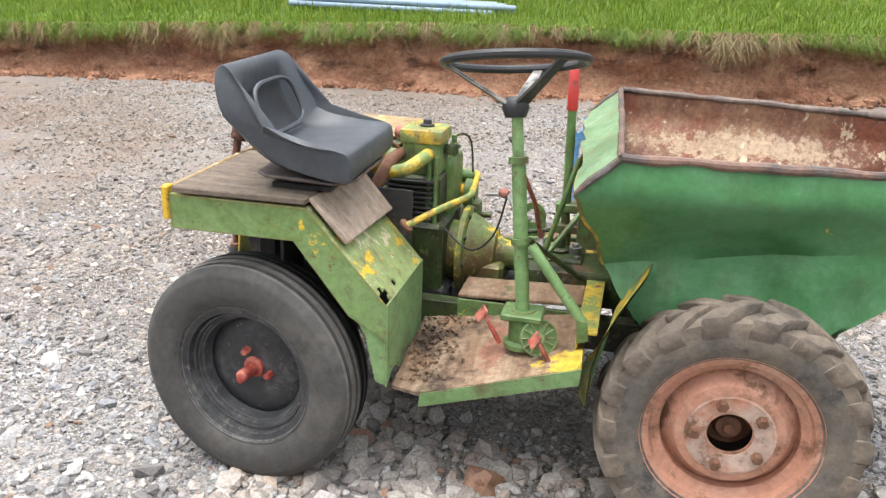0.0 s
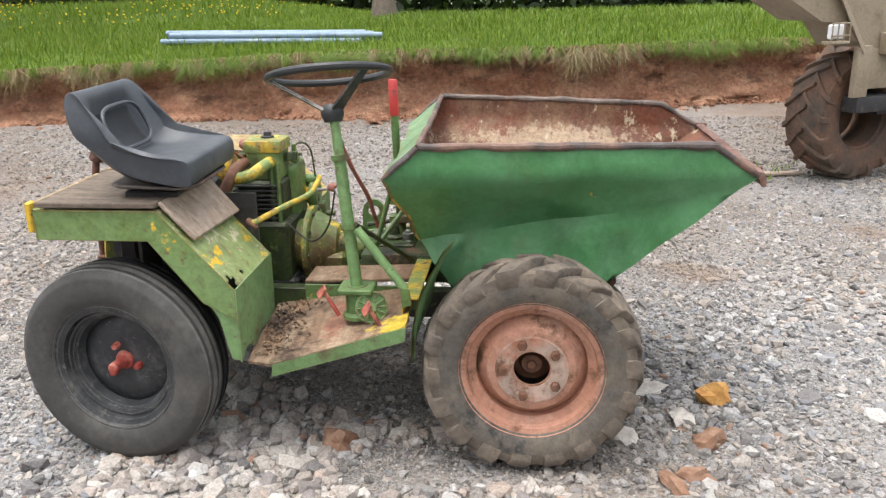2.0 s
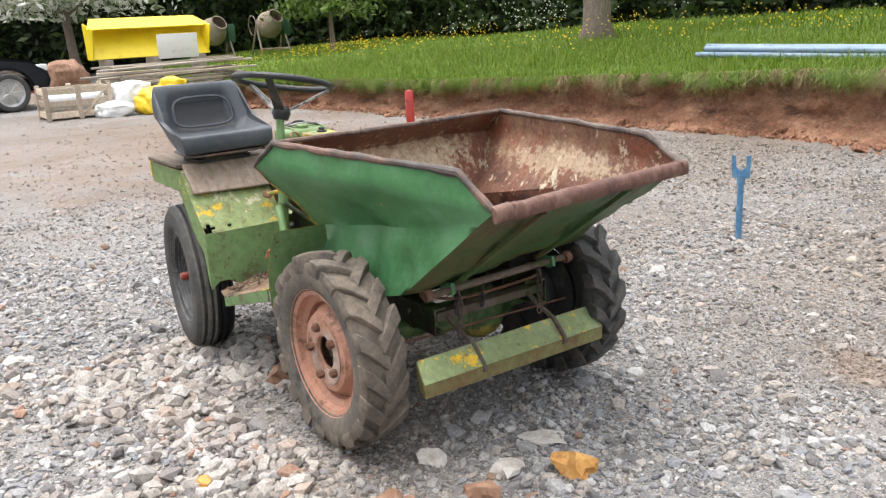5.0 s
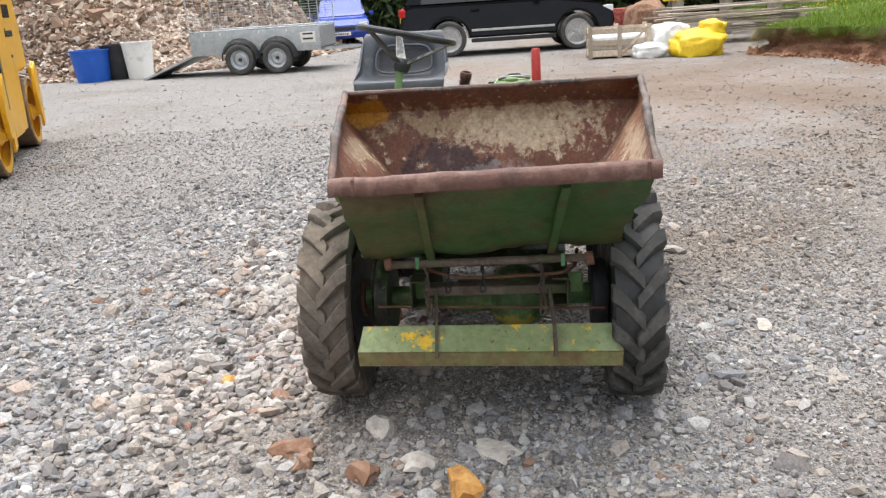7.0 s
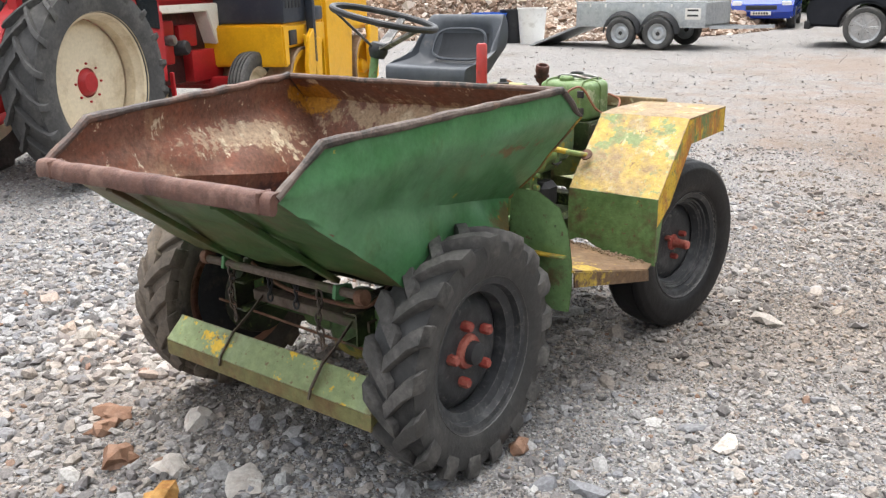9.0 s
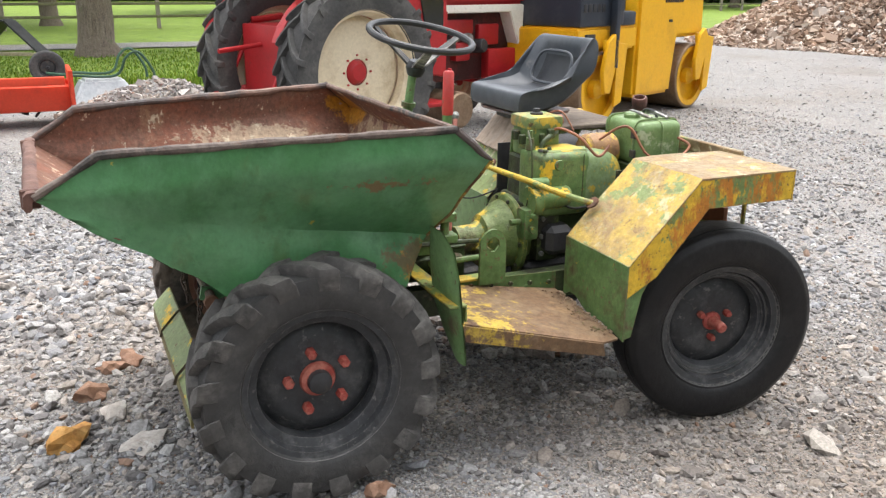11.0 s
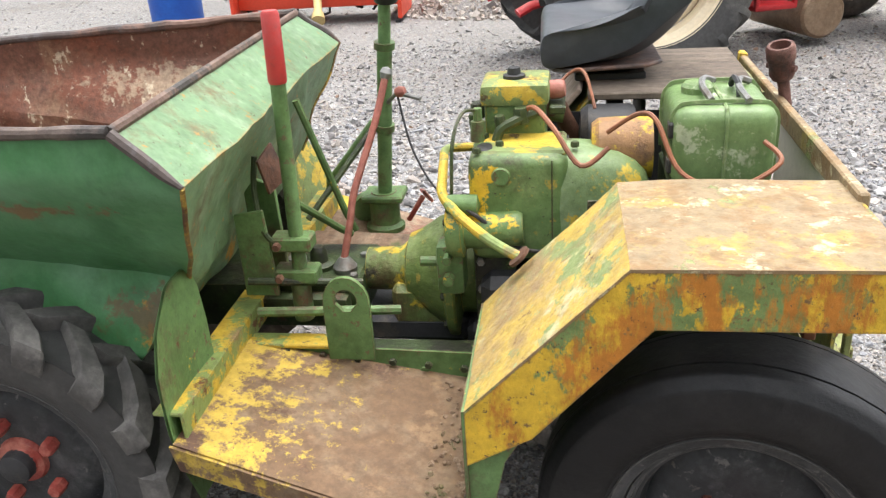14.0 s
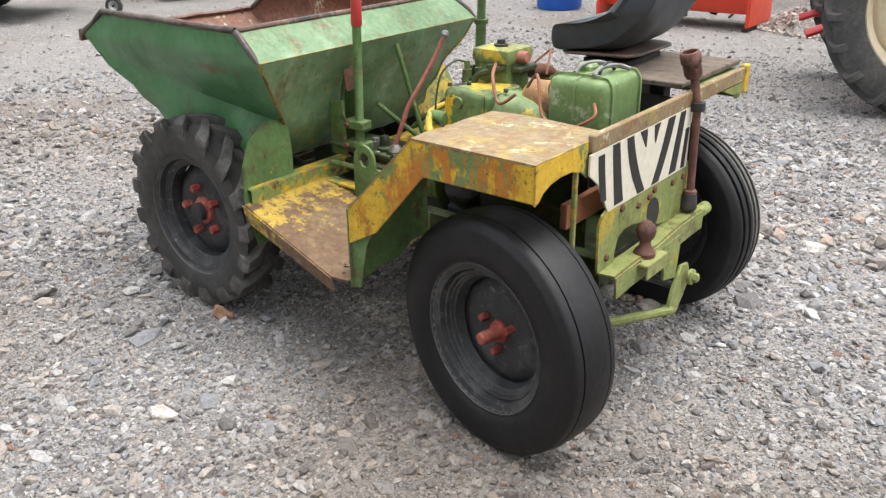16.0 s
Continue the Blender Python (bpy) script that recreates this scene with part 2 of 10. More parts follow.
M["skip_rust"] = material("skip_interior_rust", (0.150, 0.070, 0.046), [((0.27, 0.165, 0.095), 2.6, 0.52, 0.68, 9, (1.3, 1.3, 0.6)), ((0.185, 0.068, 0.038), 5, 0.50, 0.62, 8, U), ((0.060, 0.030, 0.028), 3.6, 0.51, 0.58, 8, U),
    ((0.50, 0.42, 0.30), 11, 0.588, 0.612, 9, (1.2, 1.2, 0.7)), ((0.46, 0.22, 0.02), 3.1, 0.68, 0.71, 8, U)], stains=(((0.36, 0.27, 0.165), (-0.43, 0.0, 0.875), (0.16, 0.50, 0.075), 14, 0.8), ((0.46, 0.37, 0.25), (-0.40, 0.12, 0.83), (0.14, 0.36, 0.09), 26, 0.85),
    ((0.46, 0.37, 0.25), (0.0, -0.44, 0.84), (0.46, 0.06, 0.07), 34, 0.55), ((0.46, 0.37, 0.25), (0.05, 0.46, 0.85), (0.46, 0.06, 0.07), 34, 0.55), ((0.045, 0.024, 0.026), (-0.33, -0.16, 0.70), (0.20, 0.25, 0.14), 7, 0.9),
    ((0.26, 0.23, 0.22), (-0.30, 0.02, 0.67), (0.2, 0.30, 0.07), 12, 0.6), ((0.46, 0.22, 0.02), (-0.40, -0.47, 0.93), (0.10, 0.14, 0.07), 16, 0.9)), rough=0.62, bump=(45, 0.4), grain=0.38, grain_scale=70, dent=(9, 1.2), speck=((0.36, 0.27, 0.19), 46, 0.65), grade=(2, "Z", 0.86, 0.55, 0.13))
M["rim_steel"] = material("rim_bead_worn", (0.12, 0.075, 0.058), [((0.20, 0.135, 0.105), 10, 0.45, 0.62, 8, U), ((0.05, 0.045, 0.04), 6, 0.54, 0.62, 8, U)], rough=0.6, bump=(80, 0.3), grain=0.3)
M["rim_dark"] = material("rim_bead_black", (0.075, 0.058, 0.052), [((0.12, 0.115, 0.115), 10, 0.52, 0.64, 8, U), ((0.17, 0.10, 0.075), 4, 0.47, 0.56, 8, U)], rough=0.55, bump=(80, 0.3), grain=0.3)
M["rim_pale_bead"] = material("rim_bead_bare_grey", (0.105, 0.078, 0.066), [((0.17, 0.135, 0.115), 7, 0.50, 0.64, 8, U), ((0.04, 0.034, 0.031), 5, 0.50, 0.58, 8, U), ((0.17, 0.10, 0.07), 9, 0.58, 0.66, 8, U)], rough=0.6, bump=(60, 0.45), grain=0.3)
M["lip_rust"] = material("lip_rust_brown", (0.115, 0.056, 0.042), [((0.19, 0.11, 0.085), 9, 0.5, 0.66, 8, U), ((0.07, 0.035, 0.03), 6, 0.55, 0.66, 8, U)], rough=0.6, bump=(80, 0.3), grain=0.3)
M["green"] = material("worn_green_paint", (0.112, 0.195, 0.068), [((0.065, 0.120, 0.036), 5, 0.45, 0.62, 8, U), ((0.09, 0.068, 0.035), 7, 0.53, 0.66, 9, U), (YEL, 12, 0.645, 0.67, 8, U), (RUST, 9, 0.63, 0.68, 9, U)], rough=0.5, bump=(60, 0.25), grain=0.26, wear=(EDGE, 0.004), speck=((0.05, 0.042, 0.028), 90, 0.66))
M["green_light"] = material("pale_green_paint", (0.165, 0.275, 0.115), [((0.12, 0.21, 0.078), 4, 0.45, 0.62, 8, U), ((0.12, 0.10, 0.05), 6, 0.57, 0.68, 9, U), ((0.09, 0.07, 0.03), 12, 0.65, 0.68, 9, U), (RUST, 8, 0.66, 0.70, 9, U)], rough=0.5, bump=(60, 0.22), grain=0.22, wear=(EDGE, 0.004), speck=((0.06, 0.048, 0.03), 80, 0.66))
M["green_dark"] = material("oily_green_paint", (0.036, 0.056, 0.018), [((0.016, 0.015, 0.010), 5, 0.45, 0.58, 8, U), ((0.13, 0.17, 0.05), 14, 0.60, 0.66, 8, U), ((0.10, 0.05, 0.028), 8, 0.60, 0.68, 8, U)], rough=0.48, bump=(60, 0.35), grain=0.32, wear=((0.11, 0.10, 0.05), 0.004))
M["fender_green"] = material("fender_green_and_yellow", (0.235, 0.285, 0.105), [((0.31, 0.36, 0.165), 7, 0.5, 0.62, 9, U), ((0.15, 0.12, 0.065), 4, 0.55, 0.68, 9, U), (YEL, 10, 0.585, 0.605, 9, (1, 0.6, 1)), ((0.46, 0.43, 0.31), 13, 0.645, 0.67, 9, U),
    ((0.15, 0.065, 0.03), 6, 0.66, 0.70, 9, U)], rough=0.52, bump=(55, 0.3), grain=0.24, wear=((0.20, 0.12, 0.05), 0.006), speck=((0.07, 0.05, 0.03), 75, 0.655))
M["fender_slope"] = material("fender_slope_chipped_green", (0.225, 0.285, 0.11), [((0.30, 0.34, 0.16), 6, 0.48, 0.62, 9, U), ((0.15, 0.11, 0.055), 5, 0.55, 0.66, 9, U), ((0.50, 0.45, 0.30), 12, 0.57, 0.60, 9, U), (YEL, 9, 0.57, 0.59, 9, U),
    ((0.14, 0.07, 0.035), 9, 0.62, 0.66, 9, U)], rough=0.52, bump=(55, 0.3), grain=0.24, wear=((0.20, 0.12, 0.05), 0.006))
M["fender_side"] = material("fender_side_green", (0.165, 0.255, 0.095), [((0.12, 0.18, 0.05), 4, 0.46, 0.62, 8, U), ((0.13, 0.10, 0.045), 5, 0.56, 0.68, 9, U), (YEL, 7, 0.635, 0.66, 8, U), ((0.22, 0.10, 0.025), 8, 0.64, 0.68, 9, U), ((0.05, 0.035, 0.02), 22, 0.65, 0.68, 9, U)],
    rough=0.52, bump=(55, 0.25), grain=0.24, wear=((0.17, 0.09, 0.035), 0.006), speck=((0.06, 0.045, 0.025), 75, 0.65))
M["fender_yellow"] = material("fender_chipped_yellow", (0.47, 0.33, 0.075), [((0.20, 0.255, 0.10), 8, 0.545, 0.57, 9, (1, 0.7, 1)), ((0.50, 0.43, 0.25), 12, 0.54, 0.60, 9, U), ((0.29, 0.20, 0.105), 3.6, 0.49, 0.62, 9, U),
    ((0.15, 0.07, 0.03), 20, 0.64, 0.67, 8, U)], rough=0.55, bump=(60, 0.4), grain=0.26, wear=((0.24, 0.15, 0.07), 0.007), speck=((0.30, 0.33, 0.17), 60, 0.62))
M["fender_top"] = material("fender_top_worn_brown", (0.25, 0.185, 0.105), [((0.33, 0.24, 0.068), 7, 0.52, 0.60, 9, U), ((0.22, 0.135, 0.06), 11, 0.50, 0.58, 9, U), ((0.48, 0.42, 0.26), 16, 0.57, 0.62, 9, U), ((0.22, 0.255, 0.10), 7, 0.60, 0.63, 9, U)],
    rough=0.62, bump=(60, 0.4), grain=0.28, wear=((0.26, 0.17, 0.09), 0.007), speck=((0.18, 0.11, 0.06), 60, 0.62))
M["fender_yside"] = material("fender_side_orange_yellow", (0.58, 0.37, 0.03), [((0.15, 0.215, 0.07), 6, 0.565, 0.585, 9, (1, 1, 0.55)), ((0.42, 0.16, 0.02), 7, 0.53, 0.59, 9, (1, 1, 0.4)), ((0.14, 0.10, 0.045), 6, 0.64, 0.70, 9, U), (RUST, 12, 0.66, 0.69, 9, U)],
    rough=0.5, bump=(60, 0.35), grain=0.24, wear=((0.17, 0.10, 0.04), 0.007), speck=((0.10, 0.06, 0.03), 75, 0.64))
M["foot_l"] = material("footplate_yellow_to_rust", (0.135, 0.080, 0.042), [((0.175, 0.118, 0.07), 9, 0.47, 0.60, 9, U), ((0.42, 0.29, 0.045), 30, 0.54, 0.62, 9, U), ((0.21, 0.13, 0.068), 10, 0.55, 0.62, 9, U), ((0.085, 0.045, 0.028), 7, 0.57, 0.64, 9, U)],
    rough=0.68, bump=(70, 0.35), grain=0.3, grade=(1, "X", -0.76, -0.42, 0.12), speck=((0.12, 0.07, 0.045), 70, 0.64))
M["foot_r"] = material("footplate_rotten_wood", (0.17, 0.105, 0.065), stains=(((0.46, 0.33, 0.03), (-0.40, -0.53, 0.47), (0.10, 0.09, 0.1), 20, 0.9), ((0.22, 0.09, 0.06), (-0.62, -0.42, 0.43), (0.05, 0.16, 0.1), 14, 0.7)), layers=[((0.26, 0.19, 0.13), 6, 0.45, 0.62, 9, (3, 0.5, 1)), ((0.05, 0.032, 0.022), 4, 0.52, 0.62, 9, U), ((0.08, 0.10, 0.03), 7, 0.60, 0.68, 9, U), ((0.33, 0.3, 0.26), 22, 0.68, 0.72, 8, U)], rough=0.85, bump=(50, 0.6), grain=0.38)
M["board"] = material("weathered_plywood", (0.12, 0.094, 0.073), [((0.19, 0.15, 0.115), 5, 0.45, 0.68, 9, (0.7, 5, 1)), ((0.04, 0.033, 0.028), 6, 0.55, 0.7, 8, (0.7, 3, 1))], rough=0.85, bump=(45, 0.4), grain=0.3)
M["board_pale"] = material("weathered_board_pale", (0.31, 0.235, 0.18), [((0.40, 0.325, 0.265), 6, 0.45, 0.65, 8, (0.8, 5, 1)), ((0.10, 0.065, 0.045), 7, 0.55, 0.7, 8, (1, 3, 1))], rough=0.85, bump=(45, 0.4), grain=0.28)
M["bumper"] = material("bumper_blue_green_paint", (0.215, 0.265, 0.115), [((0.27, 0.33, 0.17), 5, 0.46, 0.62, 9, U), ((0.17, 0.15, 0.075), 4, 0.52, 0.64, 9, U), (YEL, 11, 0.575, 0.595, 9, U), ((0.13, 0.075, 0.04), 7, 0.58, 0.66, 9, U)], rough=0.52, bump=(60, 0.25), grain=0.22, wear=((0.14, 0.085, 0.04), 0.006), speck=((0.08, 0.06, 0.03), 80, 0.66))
M["bumper_face"] = material("bumper_rusty_face", (0.17, 0.165, 0.065), [((0.15, 0.095, 0.04), 4, 0.42, 0.58, 9, U), ((0.22, 0.16, 0.07), 8, 0.56, 0.64, 9, U), (RUST, 8, 0.60, 0.66, 9, U)], rough=0.6, bump=(60, 0.3), grain=0.28)
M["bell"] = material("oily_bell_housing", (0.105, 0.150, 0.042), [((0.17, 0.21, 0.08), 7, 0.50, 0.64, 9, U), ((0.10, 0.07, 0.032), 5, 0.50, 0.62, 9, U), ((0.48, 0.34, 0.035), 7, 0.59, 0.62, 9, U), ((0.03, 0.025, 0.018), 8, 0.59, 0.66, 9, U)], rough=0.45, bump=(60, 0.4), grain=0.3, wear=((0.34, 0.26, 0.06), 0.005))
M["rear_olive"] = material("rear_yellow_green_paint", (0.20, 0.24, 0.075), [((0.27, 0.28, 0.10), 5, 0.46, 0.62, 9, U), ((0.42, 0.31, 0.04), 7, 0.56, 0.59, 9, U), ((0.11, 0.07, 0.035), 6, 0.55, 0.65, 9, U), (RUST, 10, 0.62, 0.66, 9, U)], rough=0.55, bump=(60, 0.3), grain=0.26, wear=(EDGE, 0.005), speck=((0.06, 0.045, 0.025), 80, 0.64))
M["seat"] = material("seat_black_vinyl", (0.050, 0.057, 0.068), [((0.075, 0.082, 0.092), 5, 0.45, 0.66, 8, U), ((0.11, 0.11, 0.11), 9, 0.64, 0.72, 9, U)], rough=0.46, bump=(260, 0.12, 0.001), grain=0.12, spec=0.45)
# darker colour for the faces of the backrest hollow
M["seat_hollow"] = material("seat_hollow_darker_vinyl", (0.020, 0.022, 0.026), [((0.04, 0.042, 0.046), 6, 0.5, 0.68, 8, U)], rough=0.5, bump=(260, 0.1, 0.001), grain=0.15)
M["wheel_black"] = material("black_wheel_plastic", (0.022, 0.023, 0.025), [((0.06, 0.06, 0.062), 9, 0.52, 0.68, 8, U)], rough=0.42, bump=(120, 0.1), grain=0.15)
M["spoke_worn"] = material("worn_spoke_paint", (0.045, 0.045, 0.045), [((0.30, 0.29, 0.27), 9, 0.47, 0.58, 9, U)], rough=0.5, bump=(80, 0.2), grain=0.2, wear=((0.34, 0.33, 0.31), 0.006))
M["black_steel"] = material("black_steel", (0.03, 0.03, 0.032), [((0.09, 0.075, 0.06), 9, 0.55, 0.7, 7, U)], rough=0.55, bump=(80, 0.2), grain=0.25)
M["grey_steel"] = material("bare_grey_steel", (0.24, 0.24, 0.23), [((0.12, 0.09, 0.07), 9, 0.5, 0.68, 7, U)], rough=0.45, metal=0.6, bump=(90, 0.2), grain=0.25)
M["tyre_dusty"] = material("dusty_rubber", (0.105, 0.094, 0.082), [((0.18, 0.15, 0.115), 6, 0.45, 0.70, 8, U), ((0.04, 0.04, 0.04), 11, 0.53, 0.66, 7, U)], rough=0.85, bump=(50, 0.25), grain=0.25)
M["tyre_grey"] = material("worn_grey_rubber", (0.056, 0.054, 0.051), [((0.100, 0.095, 0.088), 4, 0.45, 0.68, 8, U), ((0.045, 0.044, 0.042), 9, 0.55, 0.68, 6, U)], rough=0.8, bump=(60, 0.15), grain=0.2)
M["lug_worn"] = material("scuffed_lug_rubber", (0.062, 0.059, 0.056), [((0.125, 0.118, 0.110), 12, 0.48, 0.66, 8, U), ((0.03, 0.03, 0.03), 8, 0.56, 0.68, 8, U)], rough=0.7, bump=(60, 0.25), grain=0.28)
M["lug_mud"] = material("muddy_lug_rubber", (0.118, 0.097, 0.079), [((0.19, 0.152, 0.117), 9, 0.48, 0.66, 8, U), ((0.07, 0.062, 0.052), 7, 0.54, 0.66, 8, U)], rough=0.9, bump=(60, 0.25), grain=0.28)
M["chain"] = material("dark_chain_steel", (0.055, 0.040, 0.032), [((0.12, 0.085, 0.06), 12, 0.5, 0.66, 8, U)], rough=0.6, bump=(80, 0.3), grain=0.3)
M["axle_green"] = material("oily_axle_green", (0.062, 0.118, 0.038), [((0.13, 0.19, 0.07), 7, 0.50, 0.64, 8, U), ((0.05, 0.04, 0.025), 5, 0.52, 0.64, 9, U), (YEL, 10, 0.66, 0.68, 8, U)], stains=(((0.34, 0.26, 0.05), (0.08, 0.06, 0.265), (0.09, 0.09, 0.05), 22, 0.8),), rough=0.42, bump=(60, 0.3), grain=0.28)
M["beam_rust"] = material("grey_brown_rusty_bar", (0.095, 0.070, 0.052), [((0.15, 0.115, 0.09), 10, 0.48, 0.62, 8, U), ((0.07, 0.085, 0.035), 5, 0.52, 0.62, 8, U), ((0.06, 0.035, 0.025), 8, 0.58, 0.66, 8, U)], rough=0.65, bump=(70, 0.3), grain=0.3)
M["tread_pale"] = material("scuffed_tread_rubber", (0.105, 0.10, 0.093), [((0.155, 0.147, 0.135), 9, 0.48, 0.66, 8, U), ((0.06, 0.058, 0.055), 6, 0.55, 0.68, 8, U)], rough=0.85, bump=(60, 0.2), grain=0.25)
M["tyre_black"] = material("black_rubber", (0.009, 0.009, 0.010), [((0.024, 0.024, 0.024), 5, 0.5, 0.72, 8, U)], rough=0.5, bump=(60, 0.2), grain=0.25, spec=0.35)
M["tyre_lug_black"] = material("black_tread_rubber", (0.028, 0.028, 0.028), [((0.075, 0.072, 0.068), 9, 0.50, 0.70, 9, U), ((0.018, 0.018, 0.018), 9, 0.56, 0.66, 8, U)], rough=0.50, bump=(60, 0.25), grain=0.3, spec=0.6)
M["rim_salmon"] = material("salmon_red_rim_paint", (0.40, 0.20, 0.135), [((0.46, 0.27, 0.20), 6, 0.5, 0.66, 7, U), ((0.17, 0.085, 0.05), 8, 0.53, 0.62, 9, U), ((0.06, 0.035, 0.025), 11, 0.66, 0.70, 8, U)], rough=0.62, bump=(60, 0.3), grain=0.22)
M["rim_pale"] = material("pale_pink_rim_disc", (0.43, 0.32, 0.26), [((0.42, 0.19, 0.12), 6, 0.5, 0.62, 7, U), ((0.18, 0.10, 0.065), 9, 0.55, 0.63, 9, U)], rough=0.65, bump=(60, 0.3), grain=0.22)
M["rim_black"] = material("black_rim_paint", (0.030, 0.032, 0.035), [((0.090, 0.091, 0.092), 8, 0.50, 0.66, 9, U), ((0.13, 0.12, 0.10), 14, 0.63, 0.68, 9, U)], rough=0.45, bump=(70, 0.25), grain=0.3, wear=((0.13, 0.125, 0.12), 0.005))
M["red"] = material("red_paint", (0.27, 0.045, 0.034), [((0.42, 0.15, 0.11), 14, 0.46, 0.60, 9, U), ((0.09, 0.035, 0.025), 10, 0.55, 0.63, 9, U)], rough=0.5, bump=(80, 0.25), grain=0.22)
M["red_grip"] = material("red_rubber_grip", (0.44, 0.038, 0.034), [((0.36, 0.06, 0.055), 12, 0.46, 0.66, 7, U), ((0.15, 0.05, 0.045), 16, 0.58, 0.68, 8, U)], rough=0.45, bump=(120, 0.1), grain=0.1)
M["rust"] = material("rusty_steel", (0.13, 0.06, 0.035), [((0.20, 0.11, 0.07), 10, 0.48, 0.66, 8, U), ((0.05, 0.03, 0.025), 7, 0.55, 0.68, 7, U)], rough=0.75, bump=(70, 0.35), grain=0.3)
M["red_faded"] = material("faded_red_paint", (0.30, 0.10, 0.075), [((0.36, 0.17, 0.13), 10, 0.48, 0.66, 8, U), ((0.12, 0.055, 0.04), 8, 0.56, 0.66, 8, U)], rough=0.6, bump=(70, 0.3), grain=0.25)
M["rust_yellow"] = material("rusty_yellow_seam", (0.16, 0.10, 0.035), [((0.40, 0.26, 0.04), 11, 0.50, 0.56, 9, U), ((0.10, 0.045, 0.02), 8, 0.54, 0.62, 9, U), ((0.10, 0.17, 0.07), 7, 0.55, 0.62, 8, U)], rough=0.65, bump=(60, 0.4), grain=0.3)
M["handle_rust"] = material("dark_red_rust", (0.115, 0.048, 0.036), [((0.19, 0.095, 0.072), 12, 0.48, 0.64, 8, U), ((0.05, 0.03, 0.027), 9, 0.55, 0.66, 8, U)], rough=0.6, bump=(80, 0.35), grain=0.3)
M["hose"] = material("brown_rubber_hose", (0.27, 0.105, 0.055), [((0.15, 0.07, 0.045), 14, 0.5, 0.7, 6, U)], rough=0.5, bump=None, grain=0.2)
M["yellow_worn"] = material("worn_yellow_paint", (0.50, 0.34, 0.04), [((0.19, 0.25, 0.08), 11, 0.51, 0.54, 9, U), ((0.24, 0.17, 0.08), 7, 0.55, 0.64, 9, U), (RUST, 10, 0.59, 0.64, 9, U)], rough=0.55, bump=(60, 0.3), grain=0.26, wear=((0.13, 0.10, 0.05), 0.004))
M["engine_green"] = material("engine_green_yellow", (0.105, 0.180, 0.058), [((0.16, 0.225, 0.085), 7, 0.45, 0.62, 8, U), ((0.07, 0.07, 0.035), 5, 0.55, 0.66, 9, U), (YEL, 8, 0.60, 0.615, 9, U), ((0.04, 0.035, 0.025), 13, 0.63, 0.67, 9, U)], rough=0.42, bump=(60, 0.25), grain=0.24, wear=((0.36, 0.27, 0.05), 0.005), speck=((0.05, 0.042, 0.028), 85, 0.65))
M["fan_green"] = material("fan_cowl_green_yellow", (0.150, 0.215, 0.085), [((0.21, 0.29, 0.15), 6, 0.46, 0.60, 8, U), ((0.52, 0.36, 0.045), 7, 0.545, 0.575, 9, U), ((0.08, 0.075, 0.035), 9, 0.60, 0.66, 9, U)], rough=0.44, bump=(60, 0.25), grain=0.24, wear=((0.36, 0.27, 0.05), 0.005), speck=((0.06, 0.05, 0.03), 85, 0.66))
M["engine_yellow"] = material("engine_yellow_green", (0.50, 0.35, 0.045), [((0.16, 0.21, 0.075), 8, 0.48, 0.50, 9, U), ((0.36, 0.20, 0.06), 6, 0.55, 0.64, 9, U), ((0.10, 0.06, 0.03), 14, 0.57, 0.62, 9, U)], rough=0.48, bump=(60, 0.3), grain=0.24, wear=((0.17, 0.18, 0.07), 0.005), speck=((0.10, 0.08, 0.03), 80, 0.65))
M["engine_rustyel"] = material("rusty_yellow_drum", (0.26, 0.14, 0.06), [((0.52, 0.35, 0.03), 7, 0.49, 0.53, 9, U), ((0.12, 0.07, 0.045), 9, 0.55, 0.64, 8, U)], rough=0.55, bump=(60, 0.3), grain=0.25)
M["tank"] = material("fuel_tank_green", (0.145, 0.225, 0.085), [((0.37, 0.42, 0.27), 8, 0.565, 0.60, 9, U), ((0.42, 0.22, 0.02), 9, 0.66, 0.70, 8, (1, 1, 0.5)), ((0.07, 0.11, 0.03), 6, 0.58, 0.72, 6, U)], rough=0.36, bump=(60, 0.2), grain=0.2, wear=((0.25, 0.30, 0.16), 0.006), speck=((0.30, 0.36, 0.20), 40, 0.66))
M["white_paint"] = material("cream_white_paint", (0.68, 0.64, 0.52), [((0.45, 0.40, 0.28), 8, 0.6, 0.72, 7, U)], rough=0.5, bump=(60, 0.15), grain=0.1)
M["stripe_black"] = material("black_stripe_paint", (0.022, 0.022, 0.022), [], rough=0.5, bump=(60, 0.1), grain=0.2)

